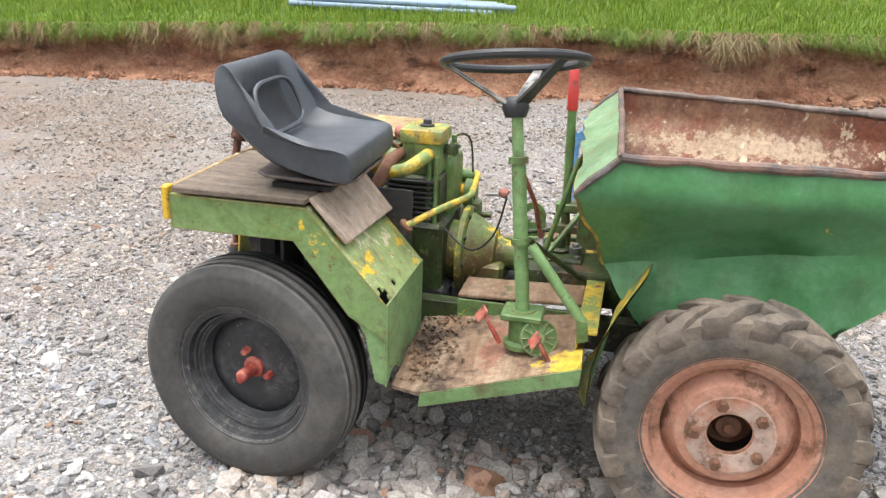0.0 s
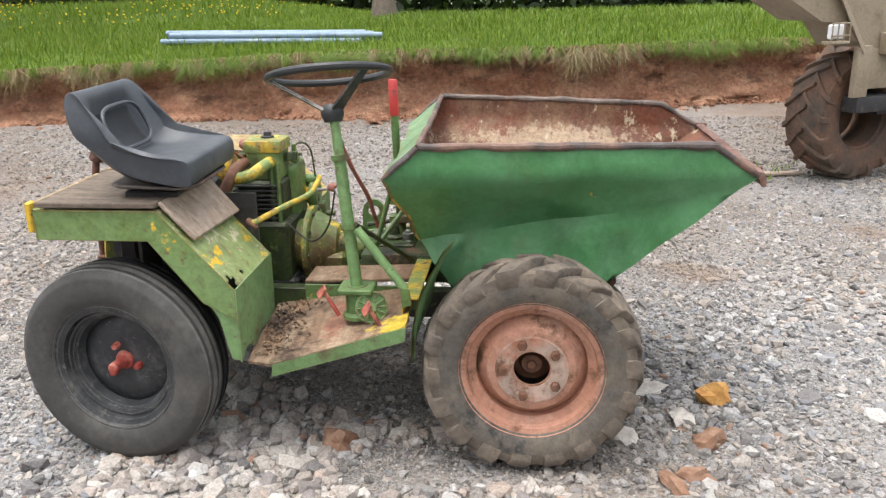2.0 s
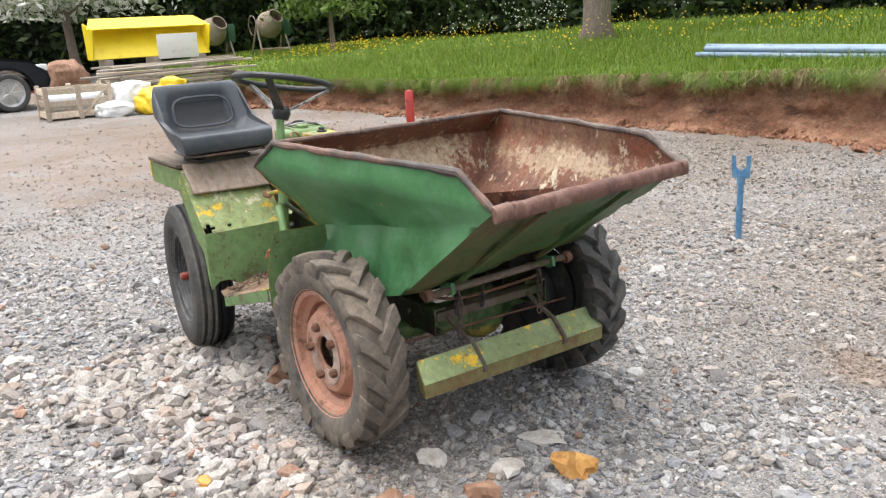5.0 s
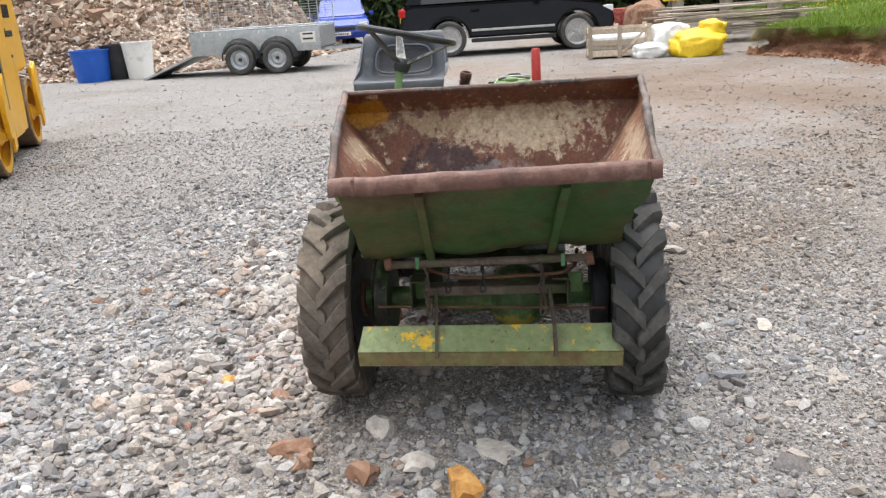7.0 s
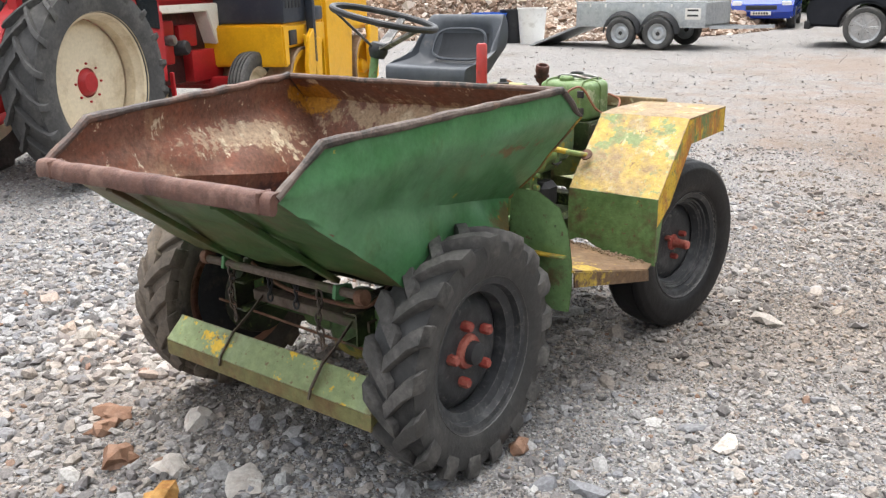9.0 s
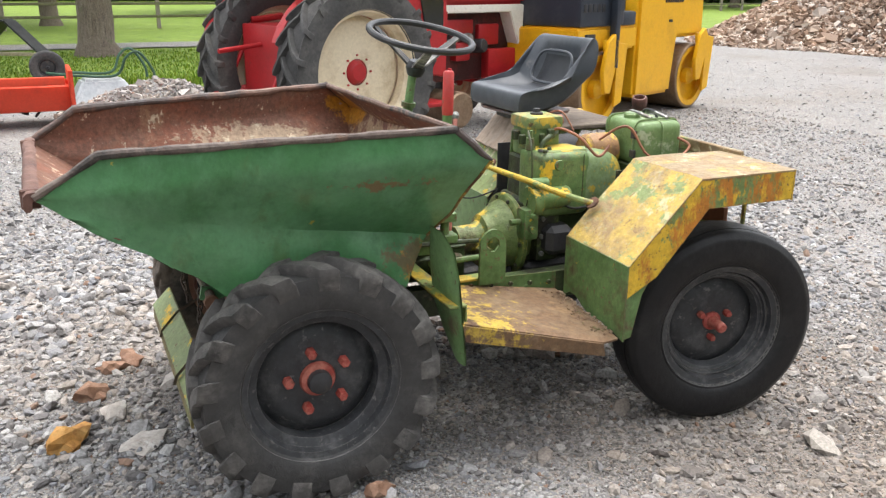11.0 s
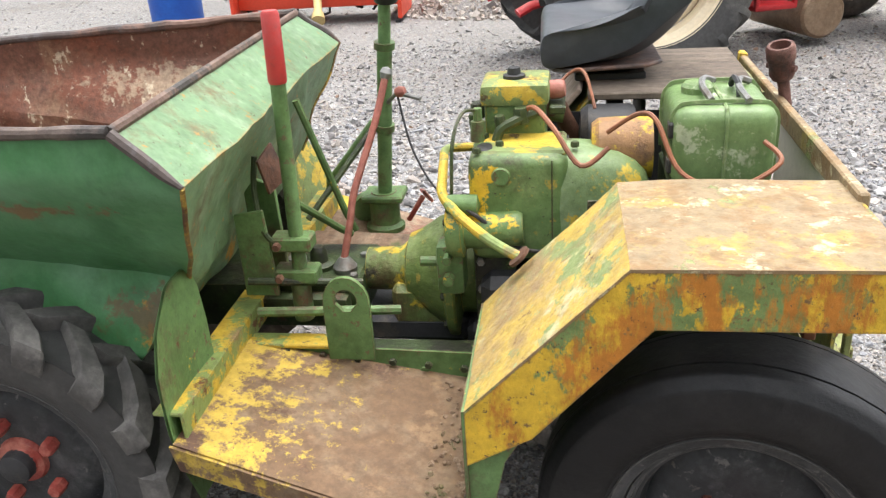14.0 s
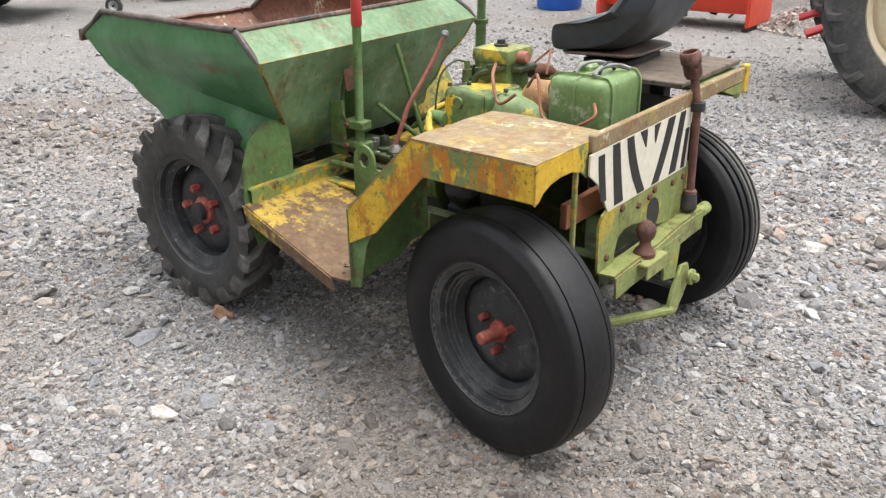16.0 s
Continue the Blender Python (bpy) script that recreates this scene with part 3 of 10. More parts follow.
# ---- ground, bank, lawns ----
def stone_material(name, stops, tint=((0.92, 0.92, 0.94), (1.08, 1.02, 0.97)), wide=0.55, cell=0.0, rough=0.9, track=False):
    """Crushed stone: every piece takes one of the stops; cell > 0 draws pieces of 1 / cell metres as relief on a sheet."""
    mt = bpy.data.materials.new(name)
    mt.use_nodes = True
    N, L = mt.node_tree.nodes, mt.node_tree.links
    bsdf = N["Principled BSDF"]
    co = N.new("ShaderNodeTexCoord").outputs["Object"]
    rp = N.new("ShaderNodeValToRGB")
    rp.color_ramp.interpolation = "CONSTANT"
    els = rp.color_ramp.elements
    while len(els) < len(stops):
        els.new(0.5)
    for e, (at, c) in zip(els, stops):
        e.position, e.color = at, (*c, 1)
    height = None
    if cell:
        vos = []
        for s in (cell, cell * 2.3):
            wp = N.new("ShaderNodeTexNoise")
            wp.inputs["Scale"].default_value = s * 0.7
            L.new(co, wp.inputs["Vector"])
            av = N.new("ShaderNodeVectorMath")
            av.operation = "MULTIPLY_ADD"
            av.inputs[1].default_value = (0.6 / s,) * 3
            L.new(wp.outputs["Color"], av.inputs[0])
            L.new(co, av.inputs[2])
            vo = N.new("ShaderNodeTexVoronoi")
            vo.inputs["Scale"].default_value = s
            L.new(av.outputs[0], vo.inputs["Vector"])
            vos.append(vo)
        sp = N.new("ShaderNodeSeparateColor")
        L.new(vos[0].outputs["Color"], sp.inputs[0])
        L.new(sp.outputs[0], rp.inputs[0])
        sp2 = N.new("ShaderNodeSeparateColor")
        L.new(vos[1].outputs["Color"], sp2.inputs[0])
        rp2 = N.new("ShaderNodeValToRGB")
        rp2.color_ramp.interpolation = "CONSTANT"
        e2 = rp2.color_ramp.elements
        while len(e2) < len(stops):
            e2.new(0.5)
        for e, (at, c) in zip(e2, stops):
            e.position, e.color = at, (*c, 1)
        L.new(sp2.outputs[0], rp2.inputs[0])
        pick = N.new("ShaderNodeTexNoise")
        pick.inputs["Scale"].default_value, pick.inputs["Detail"].default_value = 5.0, 4
        L.new(co, pick.inputs["Vector"])
        pr = N.new("ShaderNodeMapRange")
        pr.inputs["From Min"].default_value, pr.inputs["From Max"].default_value = 0.42, 0.58
        L.new(pick.outputs[0], pr.inputs[0])
        mx = N.new("ShaderNodeMix")
        mx.data_type = "RGBA"
        L.new(pr.outputs[0], mx.inputs["Factor"])
        L.new(rp.outputs[0], mx.inputs[6])
        L.new(rp2.outputs[0], mx.inputs[7])
        col = mx.outputs[2]
        hm = N.new("ShaderNodeMix")
        L.new(pr.outputs[0], hm.inputs[0])
        L.new(vos[0].outputs["Distance"], hm.inputs[2])
        L.new(vos[1].outputs["Distance"], hm.inputs[3])
        height = hm.outputs[0]
    else:
        L.new(N.new("ShaderNodeNewGeometry").outputs["Random Per Island"], rp.inputs[0])
        col = rp.outputs[0]
    wide_n = N.new("ShaderNodeTexNoise")
    wide_n.inputs["Scale"].default_value, wide_n.inputs["Detail"].default_value = wide, 6
    L.new(co, wide_n.inputs["Vector"])
    wr = N.new("ShaderNodeMapRange")
    wr.inputs["From Min"].default_value, wr.inputs["From Max"].default_value = 0.38, 0.62
    if track:
        sx = N.new("ShaderNodeSeparateXYZ")
        L.new(co, sx.inputs[0])
        gr = N.new("ShaderNodeMapRange")
        gr.inputs["From Min"].default_value, gr.inputs["From Max"].default_value = -1.5, 2.5
        gr.inputs["To Min"].default_value, gr.inputs["To Max"].default_value = -0.16, 0.03
        L.new(sx.outputs["Y"], gr.inputs[0])
        ad = N.new("ShaderNodeMath")
        L.new(wide_n.outputs[0], ad.inputs[0])
        L.new(gr.outputs[0], ad.inputs[1])
        L.new(ad.outputs[0], wr.inputs[0])
    else:
        L.new(wide_n.outputs[0], wr.inputs[0])
    tm = N.new("ShaderNodeMix")
    tm.data_type = "RGBA"
    tm.inputs[6].default_value, tm.inputs[7].default_value = (*tint[0], 1), (*tint[1], 1)
    L.new(wr.outputs[0], tm.inputs["Factor"])
    fine = N.new("ShaderNodeTexNoise")
    fine.inputs["Scale"].default_value, fine.inputs["Detail"].default_value = 120, 6
    L.new(co, fine.inputs["Vector"])
    fr_ = N.new("ShaderNodeMapRange")
    fr_.inputs["From Min"].default_value, fr_.inputs["From Max"].default_value = 0.3, 0.7
    fr_.inputs["To Min"].default_value, fr_.inputs["To Max"].default_value = 0.72, 1.22
    L.new(fine.outputs[0], fr_.inputs[0])
    if track:
        dn = N.new("ShaderNodeTexNoise")
        dn.inputs["Scale"].default_value, dn.inputs["Detail"].default_value, dn.inputs["Roughness"].default_value = 0.8, 9, 0.7
        L.new(co, dn.inputs["Vector"])
        dr = N.new("ShaderNodeMapRange")
        dr.inputs["From Min"].default_value, dr.inputs["From Max"].default_value = 0.46, 0.66
        dr.inputs["To Min"].default_value, dr.inputs["To Max"].default_value = 0.0, 0.20
        L.new(dn.outputs[0], dr.inputs[0])
        dm = N.new("ShaderNodeMix")
        dm.data_type = "RGBA"
        dm.inputs[7].default_value = (0.30, 0.262, 0.228, 1)
        L.new(dr.outputs[0], dm.inputs["Factor"])
        L.new(col, dm.inputs[6])
        col = dm.outputs[2]
        # brown earth: at the foot of the bank and in a few patches
        near_bank = N.new("ShaderNodeMapRange")
        near_bank.inputs["From Min"].default_value, near_bank.inputs["From Max"].default_value = 4.7, 6.5
        near_bank.inputs["To Min"].default_value, near_bank.inputs["To Max"].default_value = -0.2, 0.10
        L.new(sx.outputs["Y"], near_bank.inputs[0])
        soil = near_bank.outputs[0]
        for cx, cy, rad in EARTHY:
            ds = N.new("ShaderNodeVectorMath")
            ds.operation = "DISTANCE"
            ds.inputs[1].default_value = (cx, cy, 0)
            L.new(co, ds.inputs[0])
            fall = N.new("ShaderNodeMapRange")
            fall.inputs["From Min"].default_value, fall.inputs["From Max"].default_value = 0.0, rad
            fall.inputs["To Min"].default_value, fall.inputs["To Max"].default_value = 0.26, -0.2
            L.new(ds.outputs["Value"], fall.inputs[0])
            top = N.new("ShaderNodeMath")
            top.operation = "MAXIMUM"
            L.new(soil, top.inputs[0])
            L.new(fall.outputs[0], top.inputs[1])
            soil = top.outputs[0]
        en = N.new("ShaderNodeTexNoise")
        en.inputs["Scale"].default_value, en.inputs["Detail"].default_value, en.inputs["Roughness"].default_value = 2.2, 9, 0.7
        L.new(co, en.inputs["Vector"])
        es = N.new("ShaderNodeMath")
        L.new(en.outputs[0], es.inputs[0])
        L.new(soil, es.inputs[1])
        er = N.new("ShaderNodeMapRange")
        er.inputs["From Min"].default_value, er.inputs["From Max"].default_value = 0.48, 0.70
        er.inputs["To Min"].default_value, er.inputs["To Max"].default_value = 0.0, 0.62
        L.new(es.outputs[0], er.inputs[0])
        em = N.new("ShaderNodeMix")
        em.data_type = "RGBA"
        em.inputs[7].default_value = (0.205, 0.145, 0.106, 1)
        L.new(er.outputs[0], em.inputs["Factor"])
        L.new(col, em.inputs[6])
        col = em.outputs[2]
    m1 = N.new("ShaderNodeMix")
    m1.data_type, m1.blend_type = "RGBA", "MULTIPLY"
    m1.inputs["Factor"].default_value = 1.0
    L.new(col, m1.inputs[6])
    L.new(tm.outputs[2], m1.inputs[7])
    vs = N.new("ShaderNodeVectorMath")
    vs.operation = "SCALE"
    L.new(m1.outputs[2], vs.inputs[0])
    L.new(fr_.outputs[0], vs.inputs["Scale"])
    L.new(vs.outputs[0], bsdf.inputs["Base Color"])
    bsdf.inputs["Roughness"].default_value = rough
    bsdf.inputs["Specular IOR Level"].default_value = 0.25
    bp = N.new("ShaderNodeBump")
    if height:
        bp.invert = True
        bp.inputs["Strength"].default_value, bp.inputs["Distance"].default_value = 0.8, 0.5 / cell
        L.new(height, bp.inputs["Height"])
    else:
        bp.inputs["Strength"].default_value, bp.inputs["Distance"].default_value = 0.35, 0.003
        L.new(fine.outputs[0], bp.inputs["Height"])
    L.new(bp.outputs[0], bsdf.inputs["Normal"])
    return mt


EARTHY = [(-8.0, 1.8, 7.5), (0.87, 1.30, 0.42), (1.99, 2.11, 0.40), (1.36, 3.83, 0.5), (-6.8, -0.1, 2.2), (-12.0, -1.0, 4.0), (-19.0, 1.5, 5.0)]
STOPS = [(0.0, (0.215, 0.20, 0.195)), (0.15, (0.34, 0.33, 0.322)), (0.32, (0.45, 0.435, 0.42)), (0.48, (0.29, 0.29, 0.30)), (0.61, (0.38, 0.335, 0.295)), (0.72, (0.185, 0.174, 0.168)), (0.80, (0.545, 0.53, 0.505)), (0.86, (0.46, 0.415, 0.37)), (0.985, (0.31, 0.20, 0.145))]
STOPS = [(a, tuple(v * k for v, k in zip(c, (0.77, 0.76, 0.745)))) for a, c in STOPS]
BASE = [(a, tuple(v * k for v, k in zip(c, (0.76, 0.75, 0.74)))) for a, c in STOPS]
M["gravel"] = stone_material("crushed_limestone_bed", BASE, ((1.08, 1.12, 1.16), (0.82, 0.755, 0.70)), 0.45, 75.0, track=True)
M["stones"] = stone_material("limestone_pieces", STOPS, ((1.00, 1.03, 1.07), (0.80, 0.75, 0.695)), 0.6, track=True)
M["pale_pieces"] = stone_material("pale_limestone_pieces", [(0.0, (0.285, 0.255, 0.23)), (0.16, (0.375, 0.35, 0.318)), (0.45, (0.325, 0.29, 0.262)), (0.62, (0.43, 0.41, 0.385)), (0.80, (0.22, 0.20, 0.19)), (0.90, (0.35, 0.29, 0.245)), (0.98, (0.30, 0.19, 0.14))], ((0.92, 0.92, 0.94), (1.06, 1.02, 0.98)), 1.5)
M["rubble"] = stone_material("brown_rubble", [(0.0, (0.24, 0.165, 0.12)), (0.22, (0.33, 0.25, 0.195)), (0.46, (0.385, 0.315, 0.255)), (0.66, (0.18, 0.125, 0.09)), (0.88, (0.52, 0.46, 0.40))], wide=0.8)
M["rubble_bed"] = stone_material("brown_rubble_bed", [(0.0, (0.22, 0.16, 0.12)), (0.25, (0.33, 0.26, 0.20)), (0.5, (0.42, 0.36, 0.30)), (0.72, (0.17, 0.13, 0.10)), (0.86, (0.52, 0.48, 0.42))], wide=0.8, cell=14.0)
M["earth"] = material("red_earth", (0.25, 0.119, 0.070), [((0.33, 0.185, 0.113), 2.5, 0.45, 0.62, 9, (1, 1, 1.4)), ((0.13, 0.065, 0.04), 3.2, 0.55, 0.64, 9, (0.8, 0.8, 1.6)), ((0.32, 0.23, 0.16), 9, 0.60, 0.68, 9, U), ((0.07, 0.045, 0.03), 1.2, 0.62, 0.70, 8, (0.5, 0.5, 3))], rough=0.95, bump=(11, 0.9, 0.06), grain=0.42, grain_scale=22)
M["turf_light"] = material("mown_turf", (0.135, 0.205, 0.022), [((0.18, 0.255, 0.035), 0.7, 0.45, 0.62, 8, U), ((0.085, 0.135, 0.022), 3, 0.5, 0.66, 8, U)], rough=0.9, bump=(30, 0.5, 0.02), grain=0.3, grain_scale=18)
M["turf"] = material("turf_sheet", (0.080, 0.140, 0.008), [((0.108, 0.16, 0.016), 0.9, 0.45, 0.62, 6, U), ((0.065, 0.115, 0.02), 3, 0.5, 0.66, 6, U)], rough=0.9, bump=(30, 0.5, 0.02), grain=0.35, grain_scale=18)


def leaf_material(name, colours, rough=0.55):
    mt = bpy.data.materials.new(name)
    mt.use_nodes = True
    N, L = mt.node_tree.nodes, mt.node_tree.links
    bsdf = N["Principled BSDF"]
    rp = N.new("ShaderNodeValToRGB")
    els = rp.color_ramp.elements
    while len(els) < len(colours):
        els.new(0.5)
    for i, (e, c) in enumerate(zip(els, colours)):
        e.position, e.color = i / max(1, len(colours) - 1), (*c, 1)
    L.new(N.new("ShaderNodeNewGeometry").outputs["Random Per Island"], rp.inputs[0])
    L.new(rp.outputs[0], bsdf.inputs["Base Color"])
    bsdf.inputs["Roughness"].default_value = rough
    bsdf.inputs["Transmission Weight"].default_value = 0.0
    tr = N.new("ShaderNodeBsdfTranslucent")
    L.new(rp.outputs[0], tr.inputs["Color"])
    mxs = N.new("ShaderNodeMixShader")
    mxs.inputs[0].default_value = 0.3
    out = N["Material Output"]
    L.new(bsdf.outputs[0], mxs.inputs[1])
    L.new(tr.outputs[0], mxs.inputs[2])
    L.new(mxs.outputs[0], out.inputs["Surface"])
    return mt


M["grass"] = leaf_material("grass_blades", [(0.060, 0.120, 0.004), (0.104, 0.190, 0.006), (0.150, 0.236, 0.009), (0.20, 0.232, 0.030)])
M["straw"] = leaf_material("dry_grass", [(0.22, 0.15, 0.065), (0.30, 0.22, 0.10), (0.15, 0.095, 0.045), (0.15, 0.17, 0.035)])
M["hedge"] = leaf_material("dark_hedge_leaves", [(0.012, 0.022, 0.006), (0.022, 0.04, 0.010), (0.04, 0.07, 0.015), (0.07, 0.11, 0.025)])
M["leaves"] = leaf_material("tree_leaves", [(0.05, 0.09, 0.014), (0.085, 0.14, 0.022), (0.12, 0.19, 0.03), (0.16, 0.23, 0.05)])
M["blossom"] = leaf_material("white_blossom", [(0.55, 0.55, 0.50), (0.62, 0.62, 0.56), (0.10, 0.15, 0.04), (0.5, 0.52, 0.42)])
M["buttercup"] = leaf_material("yellow_petals", [(0.72, 0.52, 0.02), (0.80, 0.62, 0.04)])
M["cowparsley"] = leaf_material("white_petals", [(0.62, 0.62, 0.55), (0.50, 0.54, 0.42)])
M["bark"] = material("tree_bark", (0.16, 0.125, 0.10), [((0.23, 0.19, 0.155), 9, 0.45, 0.65, 8, (3, 3, 0.5)), ((0.07, 0.055, 0.045), 12, 0.55, 0.68, 8, (3, 3, 0.4)), ((0.10, 0.12, 0.05), 2, 0.6, 0.72, 6, U)], rough=0.95, bump=(20, 0.7, 0.02), grain=0.3)


def raw(name, verts, faces, mat, label="", category="", kind="stuff", smooth=False):
    """A large joined mesh from arrays of vertices and of equal-sized faces."""
    verts, faces = np.asarray(verts, dtype=np.float32), np.asarray(faces, dtype=np.int32)
    me = bpy.data.meshes.new(name)
    me.vertices.add(len(verts))
    me.vertices.foreach_set("co", verts.ravel())
    k = faces.shape[1]
    me.loops.add(faces.size)
    me.loops.foreach_set("vertex_index", faces.ravel())
    me.polygons.add(len(faces))
    me.polygons.foreach_set("loop_start", np.arange(0, faces.size, k, dtype=np.int32))
    me.polygons.foreach_set("use_smooth", np.full(len(faces), smooth))
    me.update(calc_edges=True)
    me.validate()
    me.materials.append(mat)
    return tagged(new(name, me), label, category, kind=kind)


G_ = np.random.default_rng(5)
CUBE = np.array([(x, y, z) for x in (-1, 1) for y in (-1, 1) for z in (-1, 1)]) * 0.62
CUBE_F = np.array([(0, 1, 3), (0, 3, 2), (4, 6, 7), (4, 7, 5), (0, 4, 5), (0, 5, 1), (2, 3, 7), (2, 7, 6), (0, 2, 6), (0, 6, 4), (1, 5, 7), (1, 7, 3)])


def stones(xy, size, z0=None, flat=(0.35, 0.8), sink=0.3):
    """Angular stones at the places xy, with their sizes; returns vertices and faces."""
    n = len(xy)
    v = CUBE[None] * (1 + G_.uniform(-0.45, 0.40, (n, 8, 3)))
    sc = np.stack([G_.uniform(0.75, 1.35, n), G_.uniform(0.6, 1.0, n), G_.uniform(*flat, n)], 1)
    v = v * sc[:, None] * (size[:, None, None] / 2)
    for ax in (0, 1, 2):
        a = G_.normal(0, 0.45, n) if ax < 2 else G_.uniform(0, 6.283, n)
        c, s = np.cos(a)[:, None], np.sin(a)[:, None]
        i, j = ((1, 2), (2, 0), (0, 1))[ax]
        vi, vj = v[:, :, i].copy(), v[:, :, j].copy()
        v[:, :, i], v[:, :, j] = c * vi - s * vj, s * vi + c * vj
    low = v[:, :, 2].min(1)
    high = v[:, :, 2].max(1)
    base = np.zeros(n) if z0 is None else z0
    v[:, :, 0] += xy[:, 0, None]
    v[:, :, 1] += xy[:, 1, None]
    v[:, :, 2] += (base - low - sink * (high - low))[:, None]
    f = CUBE_F[None] + 8 * np.arange(n)[:, None, None]
    return v.reshape(-1, 3), f.reshape(-1, 3)


def ico():
    bm = bmesh.new()
    bmesh.ops.create_icosphere(bm, subdivisions=1, radius=1.0)
    v = np.array([tuple(q.co) for q in bm.verts])
    f = np.array([[q.index for q in p.verts] for p in bm.faces])
    bm.free()
    return v, f


ICO, ICO_F = ico()


def boulders(xy, size, z0=None, flat=(0.45, 0.85), sink=0.3):
    """Rough many-sided stones with worn corners at the places xy; returns vertices and faces."""
    n = len(xy)
    v = np.sign(ICO)[None] * np.abs(ICO)[None] ** 0.8 * (1 + G_.uniform(-0.26, 0.22, (n, 12, 1))) * (1 + G_.uniform(-0.10, 0.10, (n, 12, 3)))
    sc = np.stack([G_.uniform(0.85, 1.35, n), G_.uniform(0.65, 1.0, n), G_.uniform(*flat, n)], 1)
    v = v * sc[:, None] * (size[:, None, None] / 2)
    for ax in (0, 1, 2):
        a = G_.normal(0, 0.35, n) if ax < 2 else G_.uniform(0, 6.283, n)
        c, s = np.cos(a)[:, None], np.sin(a)[:, None]
        i, j = ((1, 2), (2, 0), (0, 1))[ax]
        vi, vj = v[:, :, i].copy(), v[:, :, j].copy()
        v[:, :, i], v[:, :, j] = c * vi - s * vj, s * vi + c * vj
    low, high = v[:, :, 2].min(1), v[:, :, 2].max(1)
    base = np.zeros(n) if z0 is None else z0
    v[:, :, 0] += xy[:, 0, None]
    v[:, :, 1] += xy[:, 1, None]
    v[:, :, 2] += (base - low - sink * (high - low))[:, None]
    f = ICO_F[None] + 12 * np.arange(n)[:, None, None]
    return v.reshape(-1, 3), f.reshape(-1, 3)


# the yard: one sheet to the horizon
ticks = np.unique(np.concatenate([np.linspace(-900, -30, 8), np.linspace(-30, 30, 61), np.linspace(30, 900, 8)]))
gx, gy = np.meshgrid(ticks, ticks, indexing="ij")
nn = len(ticks)
gv = np.stack([gx.ravel(), gy.ravel(), np.zeros(nn * nn)], 1)
gi = (np.arange(nn - 1)[:, None] * nn + np.arange(nn - 1)[None]).ravel()
raw("ground", gv, np.stack([gi, gi + nn, gi + nn + 1, gi + 1], 1), M["gravel"], "pale grey crushed limestone yard surface", "ground", "structure")

# loose pieces of stone on the yard
pieces = []
fld = lambda p, k, o: np.array([noise.noise(Vector((x * k + o, y * k, o))) for x, y in p])
def scatter(n, x0, x1, y0, y1):
    return np.stack([G_.uniform(x0, x1, n), G_.uniform(y0, y1, n)], 1)
near = scatter(225000, -5.2, 4.2, -3.4, 5.2)
near = near[np.hypot((near[:, 0] + 0.3) / 4.9, (near[:, 1] - 0.6) / 4.6) < 1]
patch_ = fld(near, 0.9, 3.1)
bare = fld(near, 0.55, 6.7) + 0.5 * fld(near, 2.3, 1.7)
reach = np.hypot((near[:, 0] + 0.4) / 2.9, (near[:, 1] - 0.2) / 2.7)
keep = G_.uniform(0, 1, len(near)) < np.clip(0.80 - 0.8 * bare, 0.32, 1.0) * np.clip(1.75 - reach, 0.36, 1.0)
near, patch_, reach = near[keep], patch_[keep], reach[keep]
south = np.clip((0.2 - near[:, 1]) / 1.2, 0, 1)
size = np.exp(G_.normal(-4.20, 0.47, len(near)) + 0.24 * south + 0.22 * np.clip(reach - 0.8, 0, 1)) * (1 + 0.5 * patch_)
size = np.clip(size, 0.007, 0.07)
big = (size > 0.021) & (reach < 1.1)
pieces.append(stones(near[~big], size[~big], flat=(0.25, 0.7), sink=0.4))
pieces.append(boulders(near[big], size[big], flat=(0.32, 0.72), sink=0.38))
grit = scatter(26000, -2.7, 1.0, -0.6, 1.9)
pieces.append(stones(grit, np.clip(np.exp(G_.normal(-4.45, 0.35, len(grit))), 0.006, 0.03), flat=(0.35, 0.8), sink=0.3))
mid = scatter(56000, -19, 8, -10, 6.4)
far_ok = (np.hypot((mid[:, 0] + 0.3) / 4.9, (mid[:, 1] - 0.6) / 4.6) >= 1) & (mid[:, 1] < 6.0 + 0.1 * mid[:, 0])
mid = mid[far_ok]
mid = mid[G_.uniform(0, 1, len(mid)) < np.clip(1.5 - np.hypot(mid[:, 0] + 0.3, mid[:, 1] - 0.6) / 9.0, 0.22, 1.0)]
pieces.append(stones(mid, np.clip(np.exp(G_.normal(-3.75, 0.45, len(mid))), 0.014, 0.07), flat=(0.18, 0.4), sink=0.45))
north = scatter(34000, -6.0, 5.0, 3.0, 6.6)
north = north[(north[:, 1] < 6.15 + 0.12 * north[:, 0]) & (np.hypot((north[:, 0] + 0.3) / 4.9, (north[:, 1] - 0.6) / 4.6) > 0.7)]
pieces.append(stones(north, np.clip(np.exp(G_.normal(-3.95, 0.42, len(north))), 0.012, 0.06), flat=(0.3, 0.6), sink=0.4))
beyond = scatter(30000, -6.5, 3.0, -5.2, -1.5)
pieces.append(stones(beyond, np.clip(np.exp(G_.normal(-4.0, 0.42, len(beyond))), 0.012, 0.06), flat=(0.25, 0.55), sink=0.4))
coarse = scatter(7500, -1.95, 1.1, -1.9, 0.15)
keep = (fld(coarse, 1.1, 8.0) > -0.30) & (coarse[:, 1] < -0.10 + 0.4 * fld(coarse, 2.0, 2.0)) & (coarse[:, 0] < 0.15 + 0.5 * fld(coarse, 1.3, 5.0)) & (G_.uniform(0, 1, len(coarse)) < np.clip(1.7 + coarse[:, 1], 0.1, 1))
coarse = coarse[keep]
